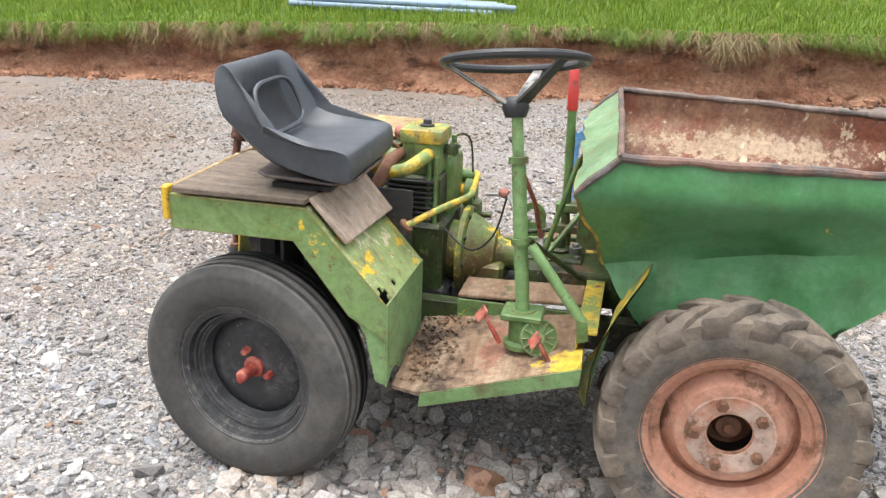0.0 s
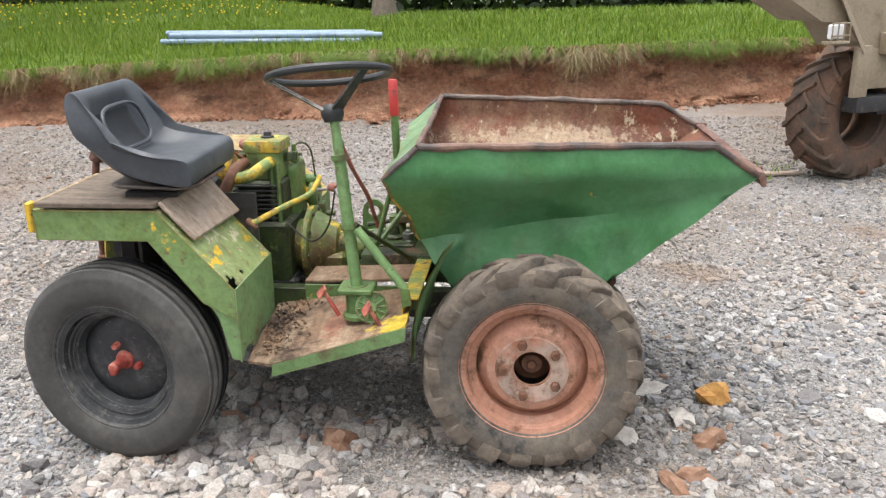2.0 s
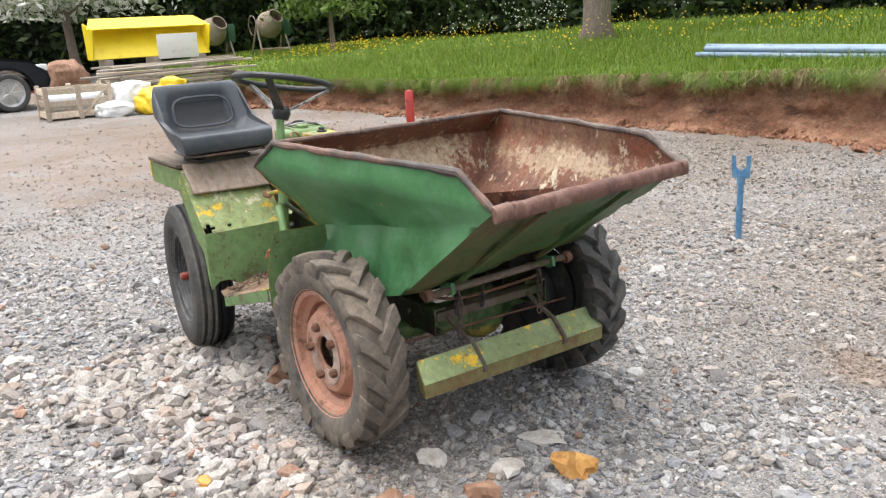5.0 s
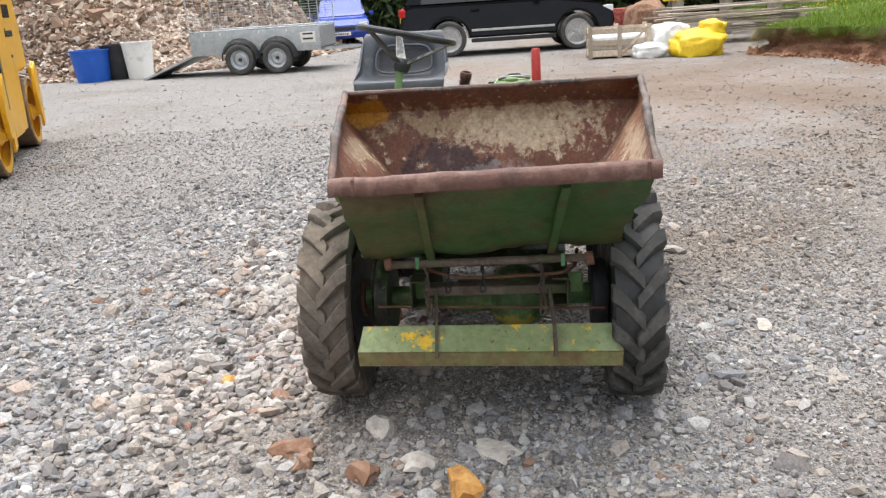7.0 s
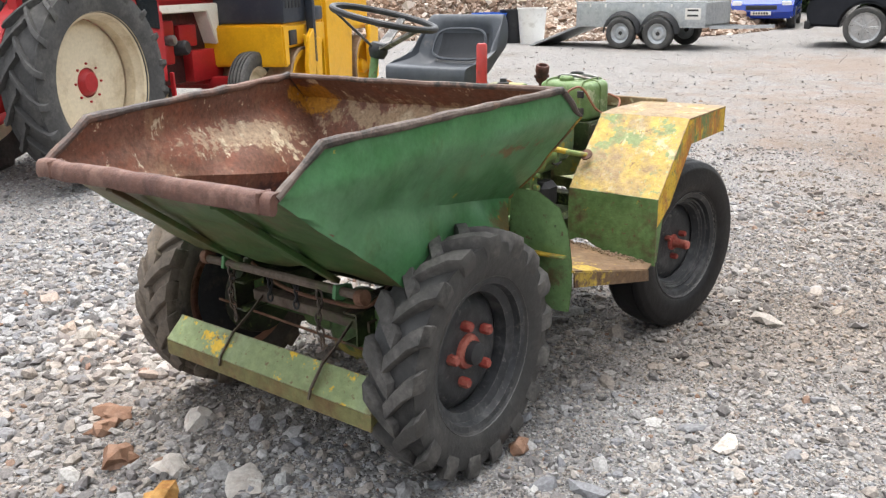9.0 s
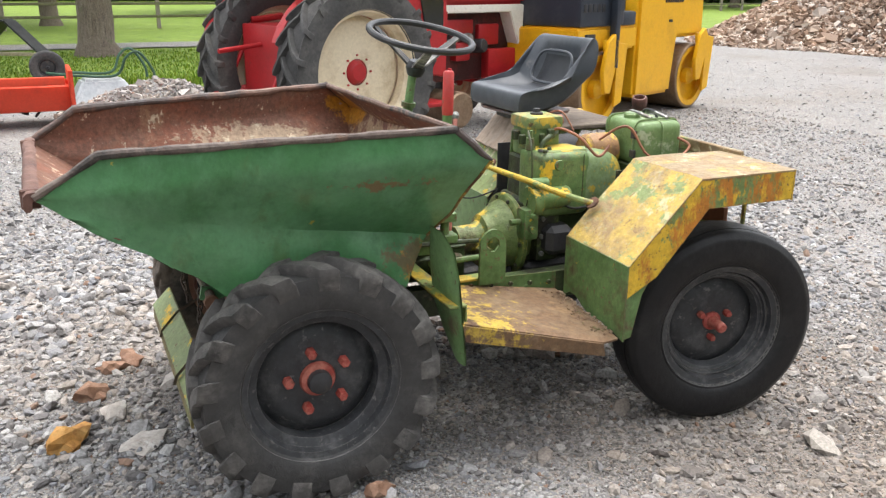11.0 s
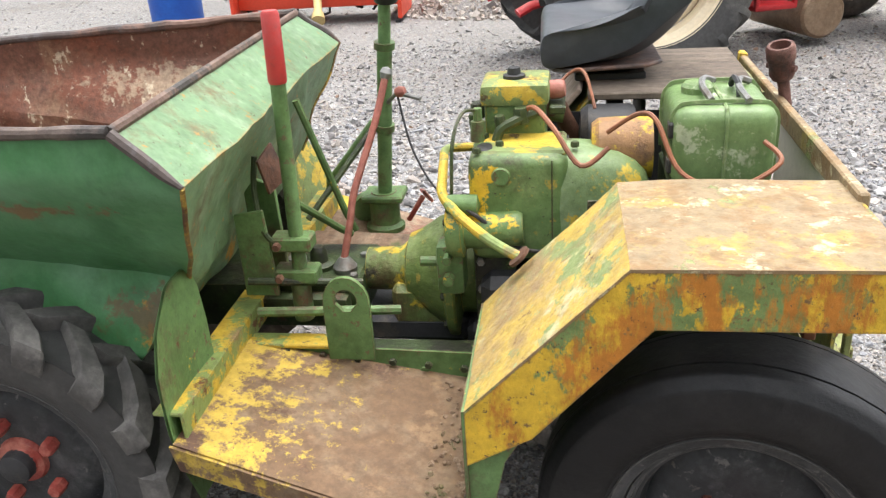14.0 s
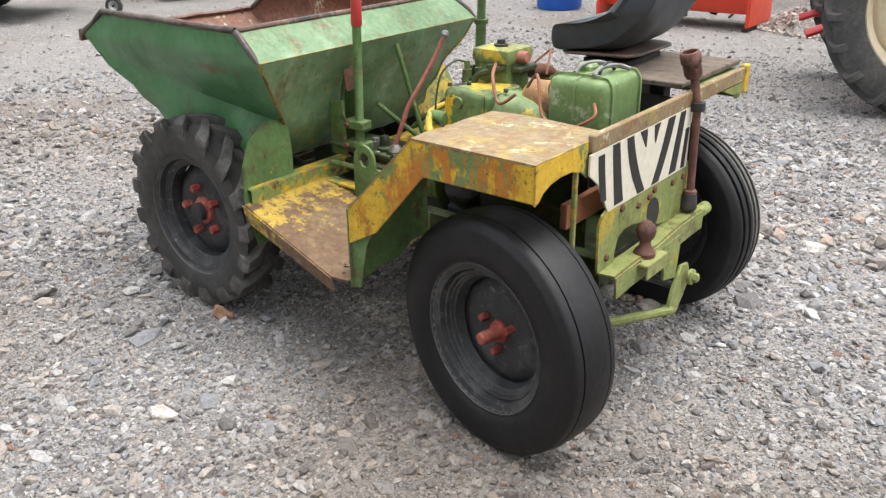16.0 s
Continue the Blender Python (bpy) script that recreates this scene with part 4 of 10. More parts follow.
coarse = coarse[(coarse[:, 0] > -1.35) | (coarse[:, 1] < -1.25)]
pale_v, pale_f = boulders(coarse, np.clip(np.exp(G_.normal(-3.25, 0.36, len(coarse))), 0.02, 0.085), flat=(0.5, 0.85))
raw("pale_stones", pale_v, pale_f, M["pale_pieces"], "pale pinkish-white limestone pieces along the wheels", "gravel")
coarse3 = scatter(1500, 0.0, 2.8, -1.9, 1.0)
coarse3 = coarse3[fld(coarse3, 0.9, 4.4) > -0.15]
pieces.append(boulders(coarse3, np.clip(np.exp(G_.normal(-3.42, 0.32, len(coarse3))), 0.02, 0.075), flat=(0.4, 0.75)))
coarse2 = scatter(260, -2.5, 3.2, -1.2, 3.4)
pieces.append(boulders(coarse2, np.clip(np.exp(G_.normal(-2.85, 0.35, len(coarse2))), 0.04, 0.16), flat=(0.25, 0.5), sink=0.45))
off, av, af = 0, [], []
for v, f in pieces:
    av.append(v)
    af.append(f + off)
    off += len(v)
raw("loose_stones", np.concatenate(av), np.concatenate(af), M["stones"], "loose angular grey and white limestone pieces on the yard", "gravel")

# the cut bank along the north side, and the lawn on it
LINE = [(16, 9.6), (8, 8.5), (4, 7.9), (2.2, 7.56), (1.3, 7.25), (0.6, 6.92), (-1.6, 6.52), (-2.9, 6.38), (-5.3, 6.08), (-6.9, 5.55), (-8.7, 5.3), (-10.6, 4.95), (-12.2, 3.95), (-13.6, 4.5), (-17, 5.6), (-30, 7.0), (-45, 8.0)]
HIGH = [(16, 0.72), (0, 0.68), (-2, 0.68), (-5, 0.56), (-8, 0.47), (-11, 0.43), (-12.4, 0.38), (-14, 0.25), (-17, 0.10), (-45, 0.05)]


def along(table, x):
    xs = [a for a, _ in table][::-1]
    ys = [b for _, b in table][::-1]
    return float(np.interp(x, xs, ys))


def lawn_z(x, y):
    d = max(0.0, y - along(LINE, x))
    fall = 0.075 * min(1.0, max(0.0, (x + 6.5) / 4)) * min(9.5, max(0.0, d - 1.5))
    return along(HIGH, x) + 0.42 * (1 - math.exp(-d / 2.6)) + 0.012 * min(d, 14) - fall


xs = list(np.arange(-13.4, 16.01, 0.07))
bv, bf = [], []
rows_b = [(-0.30, -0.04), (-0.20, 0.02), (-0.12, 0.08), (-0.06, 0.16), (-0.01, 0.26), (0.03, 0.37), (0.05, 0.48), (0.06, 0.58), (0.06, 0.67), (0.05, 0.76), (0.03, 0.84), (0.01, 0.92), (0.0, 0.99), (0.10, 1.03)]
m_ = len(rows_b)
for i, x in enumerate(xs):
    y0, h = along(LINE, x), along(HIGH, x)
    for j, (dy, k) in enumerate(rows_b):
        p = Vector((x * 1.4, j * 0.34, 2.0))
        w = noise.noise(p) * 0.15 + noise.noise(p * 3.1) * 0.10 + abs(noise.noise(p * 6.5)) * 0.09 + noise.noise(p * 15) * 0.035
        inner = 0 < j < m_ - 2
        bv.append((x + noise.noise(p * 2 + Vector((5, 5, 5))) * 0.05, y0 + dy * 1.1 + (w if inner else 0) + noise.noise(Vector((x * 0.8, 9, 1))) * 0.16, h * k + (noise.noise(p * 4.3) * 0.05 if inner else 0) - 0.01))
for i in range(len(xs) - 1):
    for j in range(m_ - 1):
        a = i * m_ + j
        bf.append((a, a + m_, a + m_ + 1, a + 1))
raw("bank", bv, bf, M["earth"], "cut bank of bare red earth", "earth bank", "structure", True)
lx = np.concatenate([np.linspace(-60, -14, 24), np.arange(-13.4, 16.01, 0.4), np.linspace(17, 60, 20)])
ld = [0.0, 0.15, 0.4, 0.8, 1.4, 2.2, 3.2, 5, 8, 12, 18, 30, 60]
lv = [(x, along(LINE, x) + d + (noise.noise(Vector((x * 0.8, 9, 1))) * 0.16 if d < 0.01 else 0), lawn_z(x, along(LINE, x) + d) + noise.noise(Vector((x * 1.2, d * 1.2, 0))) * 0.05 * (d > 0.1) + (-0.012 if d == 0 else 0)) for x in lx for d in ld]
k_ = len(ld)
lf = [(i * k_ + j, (i + 1) * k_ + j, (i + 1) * k_ + j + 1, i * k_ + j + 1) for i in range(len(lx) - 1) for j in range(k_ - 1)]
raw("lawn_north", lv, lf, M["turf"], "rough grass field above the bank", "lawn", "structure", True)


def blades(n, place, high, lean, width, droop=0.0):
    """Grass blades of two quads each, tapering; place gives the foot of each."""
    p = place
    n = len(p)
    h = high
    a = G_.uniform(0, 6.283, n)
    d = np.stack([np.cos(a), np.sin(a), np.zeros(n)], 1)
    s = np.stack([-np.sin(a), np.cos(a), np.zeros(n)], 1) * (width / 2)
    up = np.array([0, 0, 1.0])
    b = lean * h
    m1 = p + up * (h * 0.6)[:, None] + d * (b * 0.35)[:, None]
    m2 = p + up * (h * (1 - droop))[:, None] + d * b[:, None]
    v = np.stack([p - s, p + s, m1 - s * 0.75, m1 + s * 0.75, m2], 1).reshape(-1, 3)
    o = 5 * np.arange(n)[:, None]
    f = np.concatenate([np.array([[0, 1, 3]]) + o, np.array([[0, 3, 2]]) + o, np.array([[2, 3, 4]]) + o])
    return v, f


def field(n, x0, x1, dmax, power=1.0):
    x = G_.uniform(x0, x1, n)
    d = dmax * G_.uniform(0, 1, n) ** power
    y = np.array([along(LINE, q) for q in x]) + d
    return np.stack([x, y, [lawn_z(a, b) - 0.01 for a, b in zip(x, y)]], 1)


g1 = field(130000, -13.5, 7, 3.4)
v1, f1 = blades(0, g1, G_.uniform(0.04, 0.12, len(g1)), G_.uniform(0.2, 1.0, len(g1)), 0.007)
g2 = field(60000, -26, 8, 11, 0.8)
v2, f2 = blades(0, g2, G_.uniform(0.06, 0.18, len(g2)), G_.uniform(0.2, 0.8, len(g2)), 0.014)
raw("grass", np.concatenate([v1, v2]), np.concatenate([f1, f2 + len(v1)]), M["grass"], "long bright green grass on the bank", "grass")
def fringe(n, reach, spread, patchy, seed):
    """Blades and roots that hang over the bank's edge in clumps."""
    x = G_.uniform(-13, 9, n)
    x += 0.06 * np.sin(x * 23.0 + seed)
    y = np.array([along(LINE, q) + noise.noise(Vector((q * 0.8, 9, 1))) * 0.16 for q in x]) + G_.uniform(-0.09, 0.10, n)
    hh = np.array([along(HIGH, q) for q in x])
    cl = np.array([patchy + 1.1 * noise.noise(Vector((q * 0.7, seed, 4))) + 0.8 * noise.noise(Vector((q * 2.6, seed, 9))) + 0.5 * noise.noise(Vector((q * 9, seed, 2))) for q in x])
    keep = G_.uniform(0, 1, n) < np.clip(cl, 0.0, 0.9)
    x, y, hh, cl = x[keep], y[keep], hh[keep], cl[keep]
    n = len(x)
    p = np.stack([x, y, hh + G_.uniform(-0.05, 0.02, n)], 1)
    ln = G_.uniform(reach * 0.15, reach, n) * np.clip(0.4 + 1.0 * cl, 0.3, 1.5)
    down = np.stack([G_.normal(0, spread, n), -G_.uniform(0.05, 0.7, n), -G_.uniform(0.3, 1.0, n)], 1) * ln[:, None]
    mid_p = p + np.stack([G_.normal(0, 0.02, n), -0.05 * np.ones(n), 0.03 * np.ones(n)], 1)
    s = np.stack([np.full(n, 0.004), np.zeros(n), np.zeros(n)], 1)
    v = np.stack([p - s, p + s, mid_p - s, mid_p + s, mid_p + down], 1).reshape(-1, 3)
    o = 5 * np.arange(n)[:, None]
    return v, np.concatenate([np.array([[0, 1, 3]]) + o, np.array([[0, 3, 2]]) + o, np.array([[2, 3, 4]]) + o])


v, f = fringe(52000, 0.20, 0.60, 0.55, 2.0)
raw("edge_grass", v, f, M["grass"], "green grass drooping over the edge of the bank", "grass")
v, f = fringe(40000, 0.33, 0.42, 0.28, 5.0)
raw("dry_grass", v, f, M["straw"], "straw-coloured dry grass and roots hanging over the bank", "grass")

# weeds and rubbish on the ground before the truck
n = 170
wx, wy = G_.normal(1.55, 0.26, n), G_.normal(3.68, 0.16, n)
v, f = blades(0, np.stack([wx, wy, np.full(n, 0.005)], 1), G_.uniform(0.02, 0.07, n), G_.uniform(0.3, 1.2, n), 0.010)
raw("weeds", v, f, M["grass"], "low green weeds on the gravel before the truck", "weeds")
board = part("board", box(fresh(), (-0.17, -0.035, 0.0), (0.17, 0.035, 0.02), 0.004), M["board_pale"])
board.matrix_basis = pose(1.86, 3.56, 0.012, 0, 1.5, 14)
tagged(board, "short pale broken board lying among the weeds", "board")

# clods of earth and stones at the foot of the bank
n = 7000
x = G_.uniform(-13, 12, n)
y = np.array([along(LINE, q) + noise.noise(Vector((q * 0.8, 9, 1))) * 0.16 for q in x]) - 0.02 - np.abs(G_.normal(0, 0.22, n)) * np.array([0.5 + 1.2 * abs(noise.noise(Vector((q * 0.9, 2, 7)))) for q in x])
cv, cf = stones(np.stack([x, y], 1), np.clip(np.exp(G_.normal(-3.1, 0.5, n)), 0.02, 0.16), flat=(0.4, 0.8))
raw("earth_clods", cv, cf, M["earth"], "crumbled red earth along the foot of the bank", "earth")


def flowers(n, base, size, high):
    m = len(base)
    c = base + np.stack([np.zeros(m), np.zeros(m), high], 1)
    v, f = [], []
    for k in range(3):
        a = G_.normal(0, 1, (m, 3))
        a /= np.linalg.norm(a, axis=1)[:, None]
        b = np.cross(a, G_.normal(0, 1, (m, 3)))
        b /= np.linalg.norm(b, axis=1)[:, None]
        q = np.stack([c - a * size, c + b * size, c + a * size, c - b * size], 1)
        v.append(q.reshape(-1, 3))
    v = np.concatenate(v)
    return v, np.arange(len(v)).reshape(-1, 4)


def clustered(n, x0, x1, dmin, dmax):
    cx, cd = G_.uniform(x0, x1, 40), G_.uniform(dmin, dmax, 40)
    k = G_.integers(0, 40, n)
    x = cx[k] + G_.normal(0, 0.5, n)
    d = np.clip(cd[k] + G_.normal(0, 0.35, n), 0.5, 14)
    y = np.array([along(LINE, q) for q in x]) + d
    return np.stack([x, y, [lawn_z(a, b) for a, b in zip(x, y)]], 1)


b = clustered(750, -20, -4, 1.2, 7)
v, f = flowers(0, b, 0.016, G_.uniform(0.16, 0.42, len(b)))
raw("buttercups", v, f, M["buttercup"], "yellow buttercups in the long grass", "flowers")
b = clustered(420, -22, 4, 5, 10)
v, f = flowers(0, b, 0.022, G_.uniform(0.3, 0.8, len(b)))
raw("cow_parsley", v, f, M["cowparsley"], "white umbels of wild flowers before the hedge", "flowers")


def leaf_quads(c, size, squash=0.7):
    """Leaves of two triangles at the points c."""
    m = len(c)
    a = G_.normal(0, 1, (m, 3))
    a /= np.linalg.norm(a, axis=1)[:, None]
    b = np.cross(a, G_.normal(0, 1, (m, 3)))
    b /= np.linalg.norm(b, axis=1)[:, None]
    s = (size * G_.uniform(0.6, 1.3, m))[:, None]
    v = np.stack([c - a * s, c + b * s * squash * 0.6, c + a * s, c - b * s * squash * 0.6], 1).reshape(-1, 3)
    return v, np.arange(4 * m).reshape(-1, 4)


def hedge_row(name, label, pts, depth, high, count, size, mat, low=0.0):
    """A hedge along a polyline: a deep uneven coat of leaves."""
    P = [Vector(q) for q in pts]
    seg = [(P[i + 1] - P[i]).length for i in range(len(P) - 1)]
    tot = sum(seg)
    t = G_.uniform(0, tot, count)
    out = np.zeros((count, 3))
    cum = np.concatenate([[0], np.cumsum(seg)])
    for i, q in enumerate(t):
        k = min(int(np.searchsorted(cum, q)) - 1, len(seg) - 1)
        k = max(k, 0)
        base = P[k].lerp(P[k + 1], (q - cum[k]) / seg[k])
        dirn = (P[k + 1] - P[k]).normalized()
        side = Vector((-dirn.y, dirn.x, 0))
        z = G_.uniform(0, 1)
        bulge = noise.noise(Vector((q * 0.35, z * 2.5, 3))) * 0.8 + noise.noise(Vector((q * 1.1, z * 6, 7))) * 0.4
        pt = base + side * (bulge * depth * 0.5 + G_.normal(0, depth * 0.12)) + Vector((0, 0, low + z * high * (1 + 0.15 * noise.noise(Vector((q * 0.2, 0, 9))))))
        out[i] = pt
    v, f = leaf_quads(out, size)
    return raw(name, v, f, mat, label, "hedge")


hedge_row("hedge", "tall dark hedge and undergrowth behind the grass", [(26, 19.5, 0.35), (6, 18.5, 0.35), (-4, 18.0, 0.4), (-12, 17.5, 1.0), (-26, 15.5, 0.8), (-29, 8, 0.4), (-30, -2, 0.2), (-31, -8, 0.2)][::-1], 2.6, 6.5, 60000, 0.17, M["hedge"])
# near-black slab that paints in the shade behind the hedge's leaves
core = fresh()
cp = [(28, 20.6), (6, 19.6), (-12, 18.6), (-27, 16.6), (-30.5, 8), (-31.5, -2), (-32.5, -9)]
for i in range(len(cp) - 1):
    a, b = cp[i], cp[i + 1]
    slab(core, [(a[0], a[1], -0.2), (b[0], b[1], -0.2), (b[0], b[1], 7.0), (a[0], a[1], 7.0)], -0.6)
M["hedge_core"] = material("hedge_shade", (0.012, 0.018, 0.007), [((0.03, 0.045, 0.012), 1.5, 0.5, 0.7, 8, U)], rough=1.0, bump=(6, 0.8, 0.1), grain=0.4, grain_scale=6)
tagged(part("hedge_thicket", core, M["hedge_core"]), "dark slab painted as the shade inside the hedge", "hedge", kind="stuff")

# lawn and path to the south
sl = fresh()
slab(sl, [(60, -9.6, 0.004), (3.5, -9.4, 0.004), (0.6, -9.5, 0.004), (-1.6, -9.0, 0.004), (-6, -9.6, 0.004), (-9, -13.5, 0.004), (-14, -17, 0.004), (-60, -22, 0.004), (-60, -80, 0.004), (60, -80, 0.004)][::-1], 0.008)
tagged(part("lawn_south", sl, M["turf_light"]), "mown green lawn beyond the yard", "lawn", kind="structure")
pl = fresh()
slab(pl, [(60, -15.8, 0.030), (-20, -16.2, 0.030), (-20, -17.7, 0.030), (60, -17.3, 0.030)][::-1], 0.004)
tagged(part("path", pl, M["gravel"]), "pale gravel path across the lawn", "path", kind="structure")
n = 26000
x, y = G_.uniform(-6, 9, n), -9.3 - 6.2 * G_.uniform(0, 1, n) ** 1.3
v, f = blades(0, np.stack([x, y, np.full(n, 0.01)], 1), np.where(y > -10.0, G_.uniform(0.05, 0.15, n), G_.uniform(0.02, 0.055, n)), G_.uniform(0.1, 0.6, n), 0.018)
raw("lawn_grass", v, f, M["grass"], "mown lawn grass with longer tufts at its edge", "grass")


# ---- trees ----
def tree(name, label, x, y, z, r, high, crown_r, crown_low, leaves, mat, leaf_size, seed, flare=1.25):
    t = thing(name, label, "tree", x, y, z)
    rs = random.Random(seed)
    pts = [Vector((0, 0, -0.1)), Vector((0, 0, 0.25)), Vector((rs.uniform(-0.1, 0.1), rs.uniform(-0.1, 0.1), high * 0.4)), Vector((rs.uniform(-0.3, 0.3), rs.uniform(-0.3, 0.3), high * 0.75)), Vector((0, 0, high))]
    sp = smooth_path(pts, 6)
    rad = [r * (flare if q.z < 0.1 else 1.0) * (1 - 0.75 * max(0, q.z) / high) for q in sp]
    bm = tube(fresh(), sp, rad, 14)
    for v_ in bm.verts:
        d = Vector((v_.co.x, v_.co.y, 0))
        v_.co += d * noise.noise(Vector((v_.co.x * 5, v_.co.y * 5, v_.co.z * 1.2 + seed))) * 0.22
    part("trunk", bm, M["bark"], t)
    ends = []
    for i in range(9):
        a = rs.uniform(0, 6.28)
        z0 = rs.uniform(max(crown_low * 0.8, high * 0.25), high * 0.85)
        L_ = crown_r * rs.uniform(0.6, 1.0)
        q = [Vector((0, 0, z0)), Vector((math.cos(a) * L_ * 0.5, math.sin(a) * L_ * 0.5, z0 + L_ * 0.3)), Vector((math.cos(a) * L_, math.sin(a) * L_, z0 + L_ * rs.uniform(-0.1, 0.35)))]
        part("limb", tube(fresh(), smooth_path(q, 4), [r * 0.35 * (1 - k / 10) for k in range(9)], 7), M["bark"], t)
        ends += smooth_path(q, 4)[3:]
    g = np.random.default_rng(seed)
    k = g.integers(0, len(ends), leaves)
    E = np.array([tuple(e) for e in ends])
    hub = E[k] + g.normal(0, 1, (leaves, 3)) * np.array([crown_r * 0.24, crown_r * 0.24, crown_r * 0.2])
    hub[:, 2] = np.maximum(hub[:, 2], crown_low + g.uniform(0, 0.6, leaves))
    cn = np.array([noise.noise(Vector(h * 0.9)) for h in hub])
    hub = hub[cn > -0.25]
    v, f = leaf_quads(hub, leaf_size)
    c = raw("crown", v, f, mat, "", "", "")
    c.parent = t
    return t


tree("broadleaf_tree", "thick grey-brown tree trunk in the grass before the hedge", -8.6, 9.6, lawn_z(-8.6, 9.6), 0.27, 8, 3.2, 3.6, 3500, M["leaves"], 0.14, 1)
tree("broadleaf_tree", "slim grey-brown tree trunk in the grass before the hedge", -2.2, 10.0, lawn_z(-2.2, 10.0), 0.17, 7, 2.6, 3.6, 2500, M["leaves"], 0.14, 2)
tree("sapling", "small bright green tree on the rough grass", -21.0, 11.0, lawn_z(-21, 11.0), 0.09, 3.6, 1.5, 0.9, 2600, M["leaves"], 0.12, 3)
tree("blossom_tree", "hawthorn heavy with white blossom over the yard", -26.0, 4.6, 0.4, 0.16, 5, 3.0, 1.4, 6000, M["blossom"], 0.13, 4)
tree("lawn_tree", "stout tree on the mown lawn with a low crown", 0.0, -14.6, 0.0, 0.34, 9, 4.6, 2.1, 9000, M["leaves"], 0.16, 5, 1.35)
tree("lawn_tree", "tree behind the fence with a dark low crown", 0.9, -26.0, 0.0, 0.28, 8, 5.0, 1.8, 9000, M["leaves"], 0.22, 6)
tree("lawn_tree", "broad leafy tree beyond the fence", 9.0, -30.0, 0.0, 0.3, 9, 6.0, 1.2, 9000, M["leaves"], 0.26, 7)
tree("lawn_tree", "broad leafy tree beyond the fence", -9.0, -36.0, 0.0, 0.3, 9, 6.0, 1.2, 9000, M["leaves"], 0.28, 8)
tree("lawn_tree", "tree on the far grass beyond the heap", -38.0, -40.0, 0.0, 0.3, 10, 6.0, 1.0, 9000, M["leaves"], 0.32, 9)
hedge_row("far_hedge", "far dark trees and bushes closing the lawn", [(60, -60, 0), (10, -58, 0), (-30, -56, 0), (-62, -44, 0), (-60, -10, 0), (-58, 20, 0)], 5, 9, 26000, 0.6, M["hedge"])
# the same painted shade, a dark slab closing gaps in the far trees
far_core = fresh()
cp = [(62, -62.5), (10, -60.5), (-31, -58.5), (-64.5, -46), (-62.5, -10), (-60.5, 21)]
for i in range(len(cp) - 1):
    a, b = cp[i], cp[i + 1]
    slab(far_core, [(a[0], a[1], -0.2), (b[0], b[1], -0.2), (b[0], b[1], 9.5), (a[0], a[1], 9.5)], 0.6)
tagged(part("hedge_thicket", far_core, M["hedge_core"]), "dark slab painted as the shade inside the far trees", "hedge", kind="stuff")
hedge_row("east_hedge", "far dark bushes closing the yard", [(26, 21, 0), (32, 8, 0), (34, -20, 0), (44, -60, 0)][::-1], 4, 7, 16000, 0.4, M["hedge"])

# ---- wheels ----
def tyre_round(bm, m, R0, rim, w, ribs=0, seg=56, worn=1.0):
    """The carcass of a tyre turned round local z, its middle at height 0. ribs: grooves round the tread."""
    h = w / 2
    prof = [(rim, -h * 0.72), (rim + 0.012, -h * 0.86), (rim + (R0 - rim) * 0.35, -h * 0.99), (rim + (R0 - rim) * 0.6, -h * 1.0), (rim + (R0 - rim) * 0.83, -h * 0.92)]
    if ribs:
        side = [(0.0, 0.66), (0.06, 0.80), (0.10, 0.86), (0.13, 0.865), (0.15, 0.90), (0.35, 0.985), (0.55, 1.0), (0.72, 0.965), (0.78, 0.955), (0.80, 0.93), (0.90, 0.83)]
        tread = [(0.94, 0.76), (0.955, 0.68), (0.955, 0.64), (0.86, 0.62), (0.86, 0.50), (0.965, 0.48), (0.985, 0.34), (0.985, 0.28), (0.88, 0.26), (0.88, 0.15), (0.985, 0.13), (1.0, 0.0)]
        if worn < 0.5:
            tread = [(0.935, 0.78), (0.95, 0.70), (0.962, 0.62), (0.968, 0.56), (0.93, 0.55), (0.93, 0.52), (0.974, 0.51), (0.985, 0.40), (0.994, 0.25), (0.999, 0.10), (1.0, 0.0)]
        half = [(rim + (R0 - rim) * (a if a > 0.89 or worn < 0.5 else 0.97 - (0.97 - a) * worn), h * b) for a, b in tread]
        half = [(rim + (R0 - rim) * a, h * b) for a, b in side] + half
        return lathe(bm, [(r, -z) for r, z in half[:-1]] + half[::-1], m, seg)
    else:
        prof += [(R0 * 0.925, -h * 0.76), (R0 * 0.945, -h * 0.4), (R0 * 0.95, 0), (R0 * 0.945, h * 0.4), (R0 * 0.925, h * 0.76)]
    prof += [(rim + (R0 - rim) * 0.83, h * 0.92), (rim + (R0 - rim) * 0.6, h * 1.0), (rim + (R0 - rim) * 0.35, h * 0.99), (rim + 0.012, h * 0.86), (rim, h * 0.72)]
    return lathe(bm, prof, m, seg)


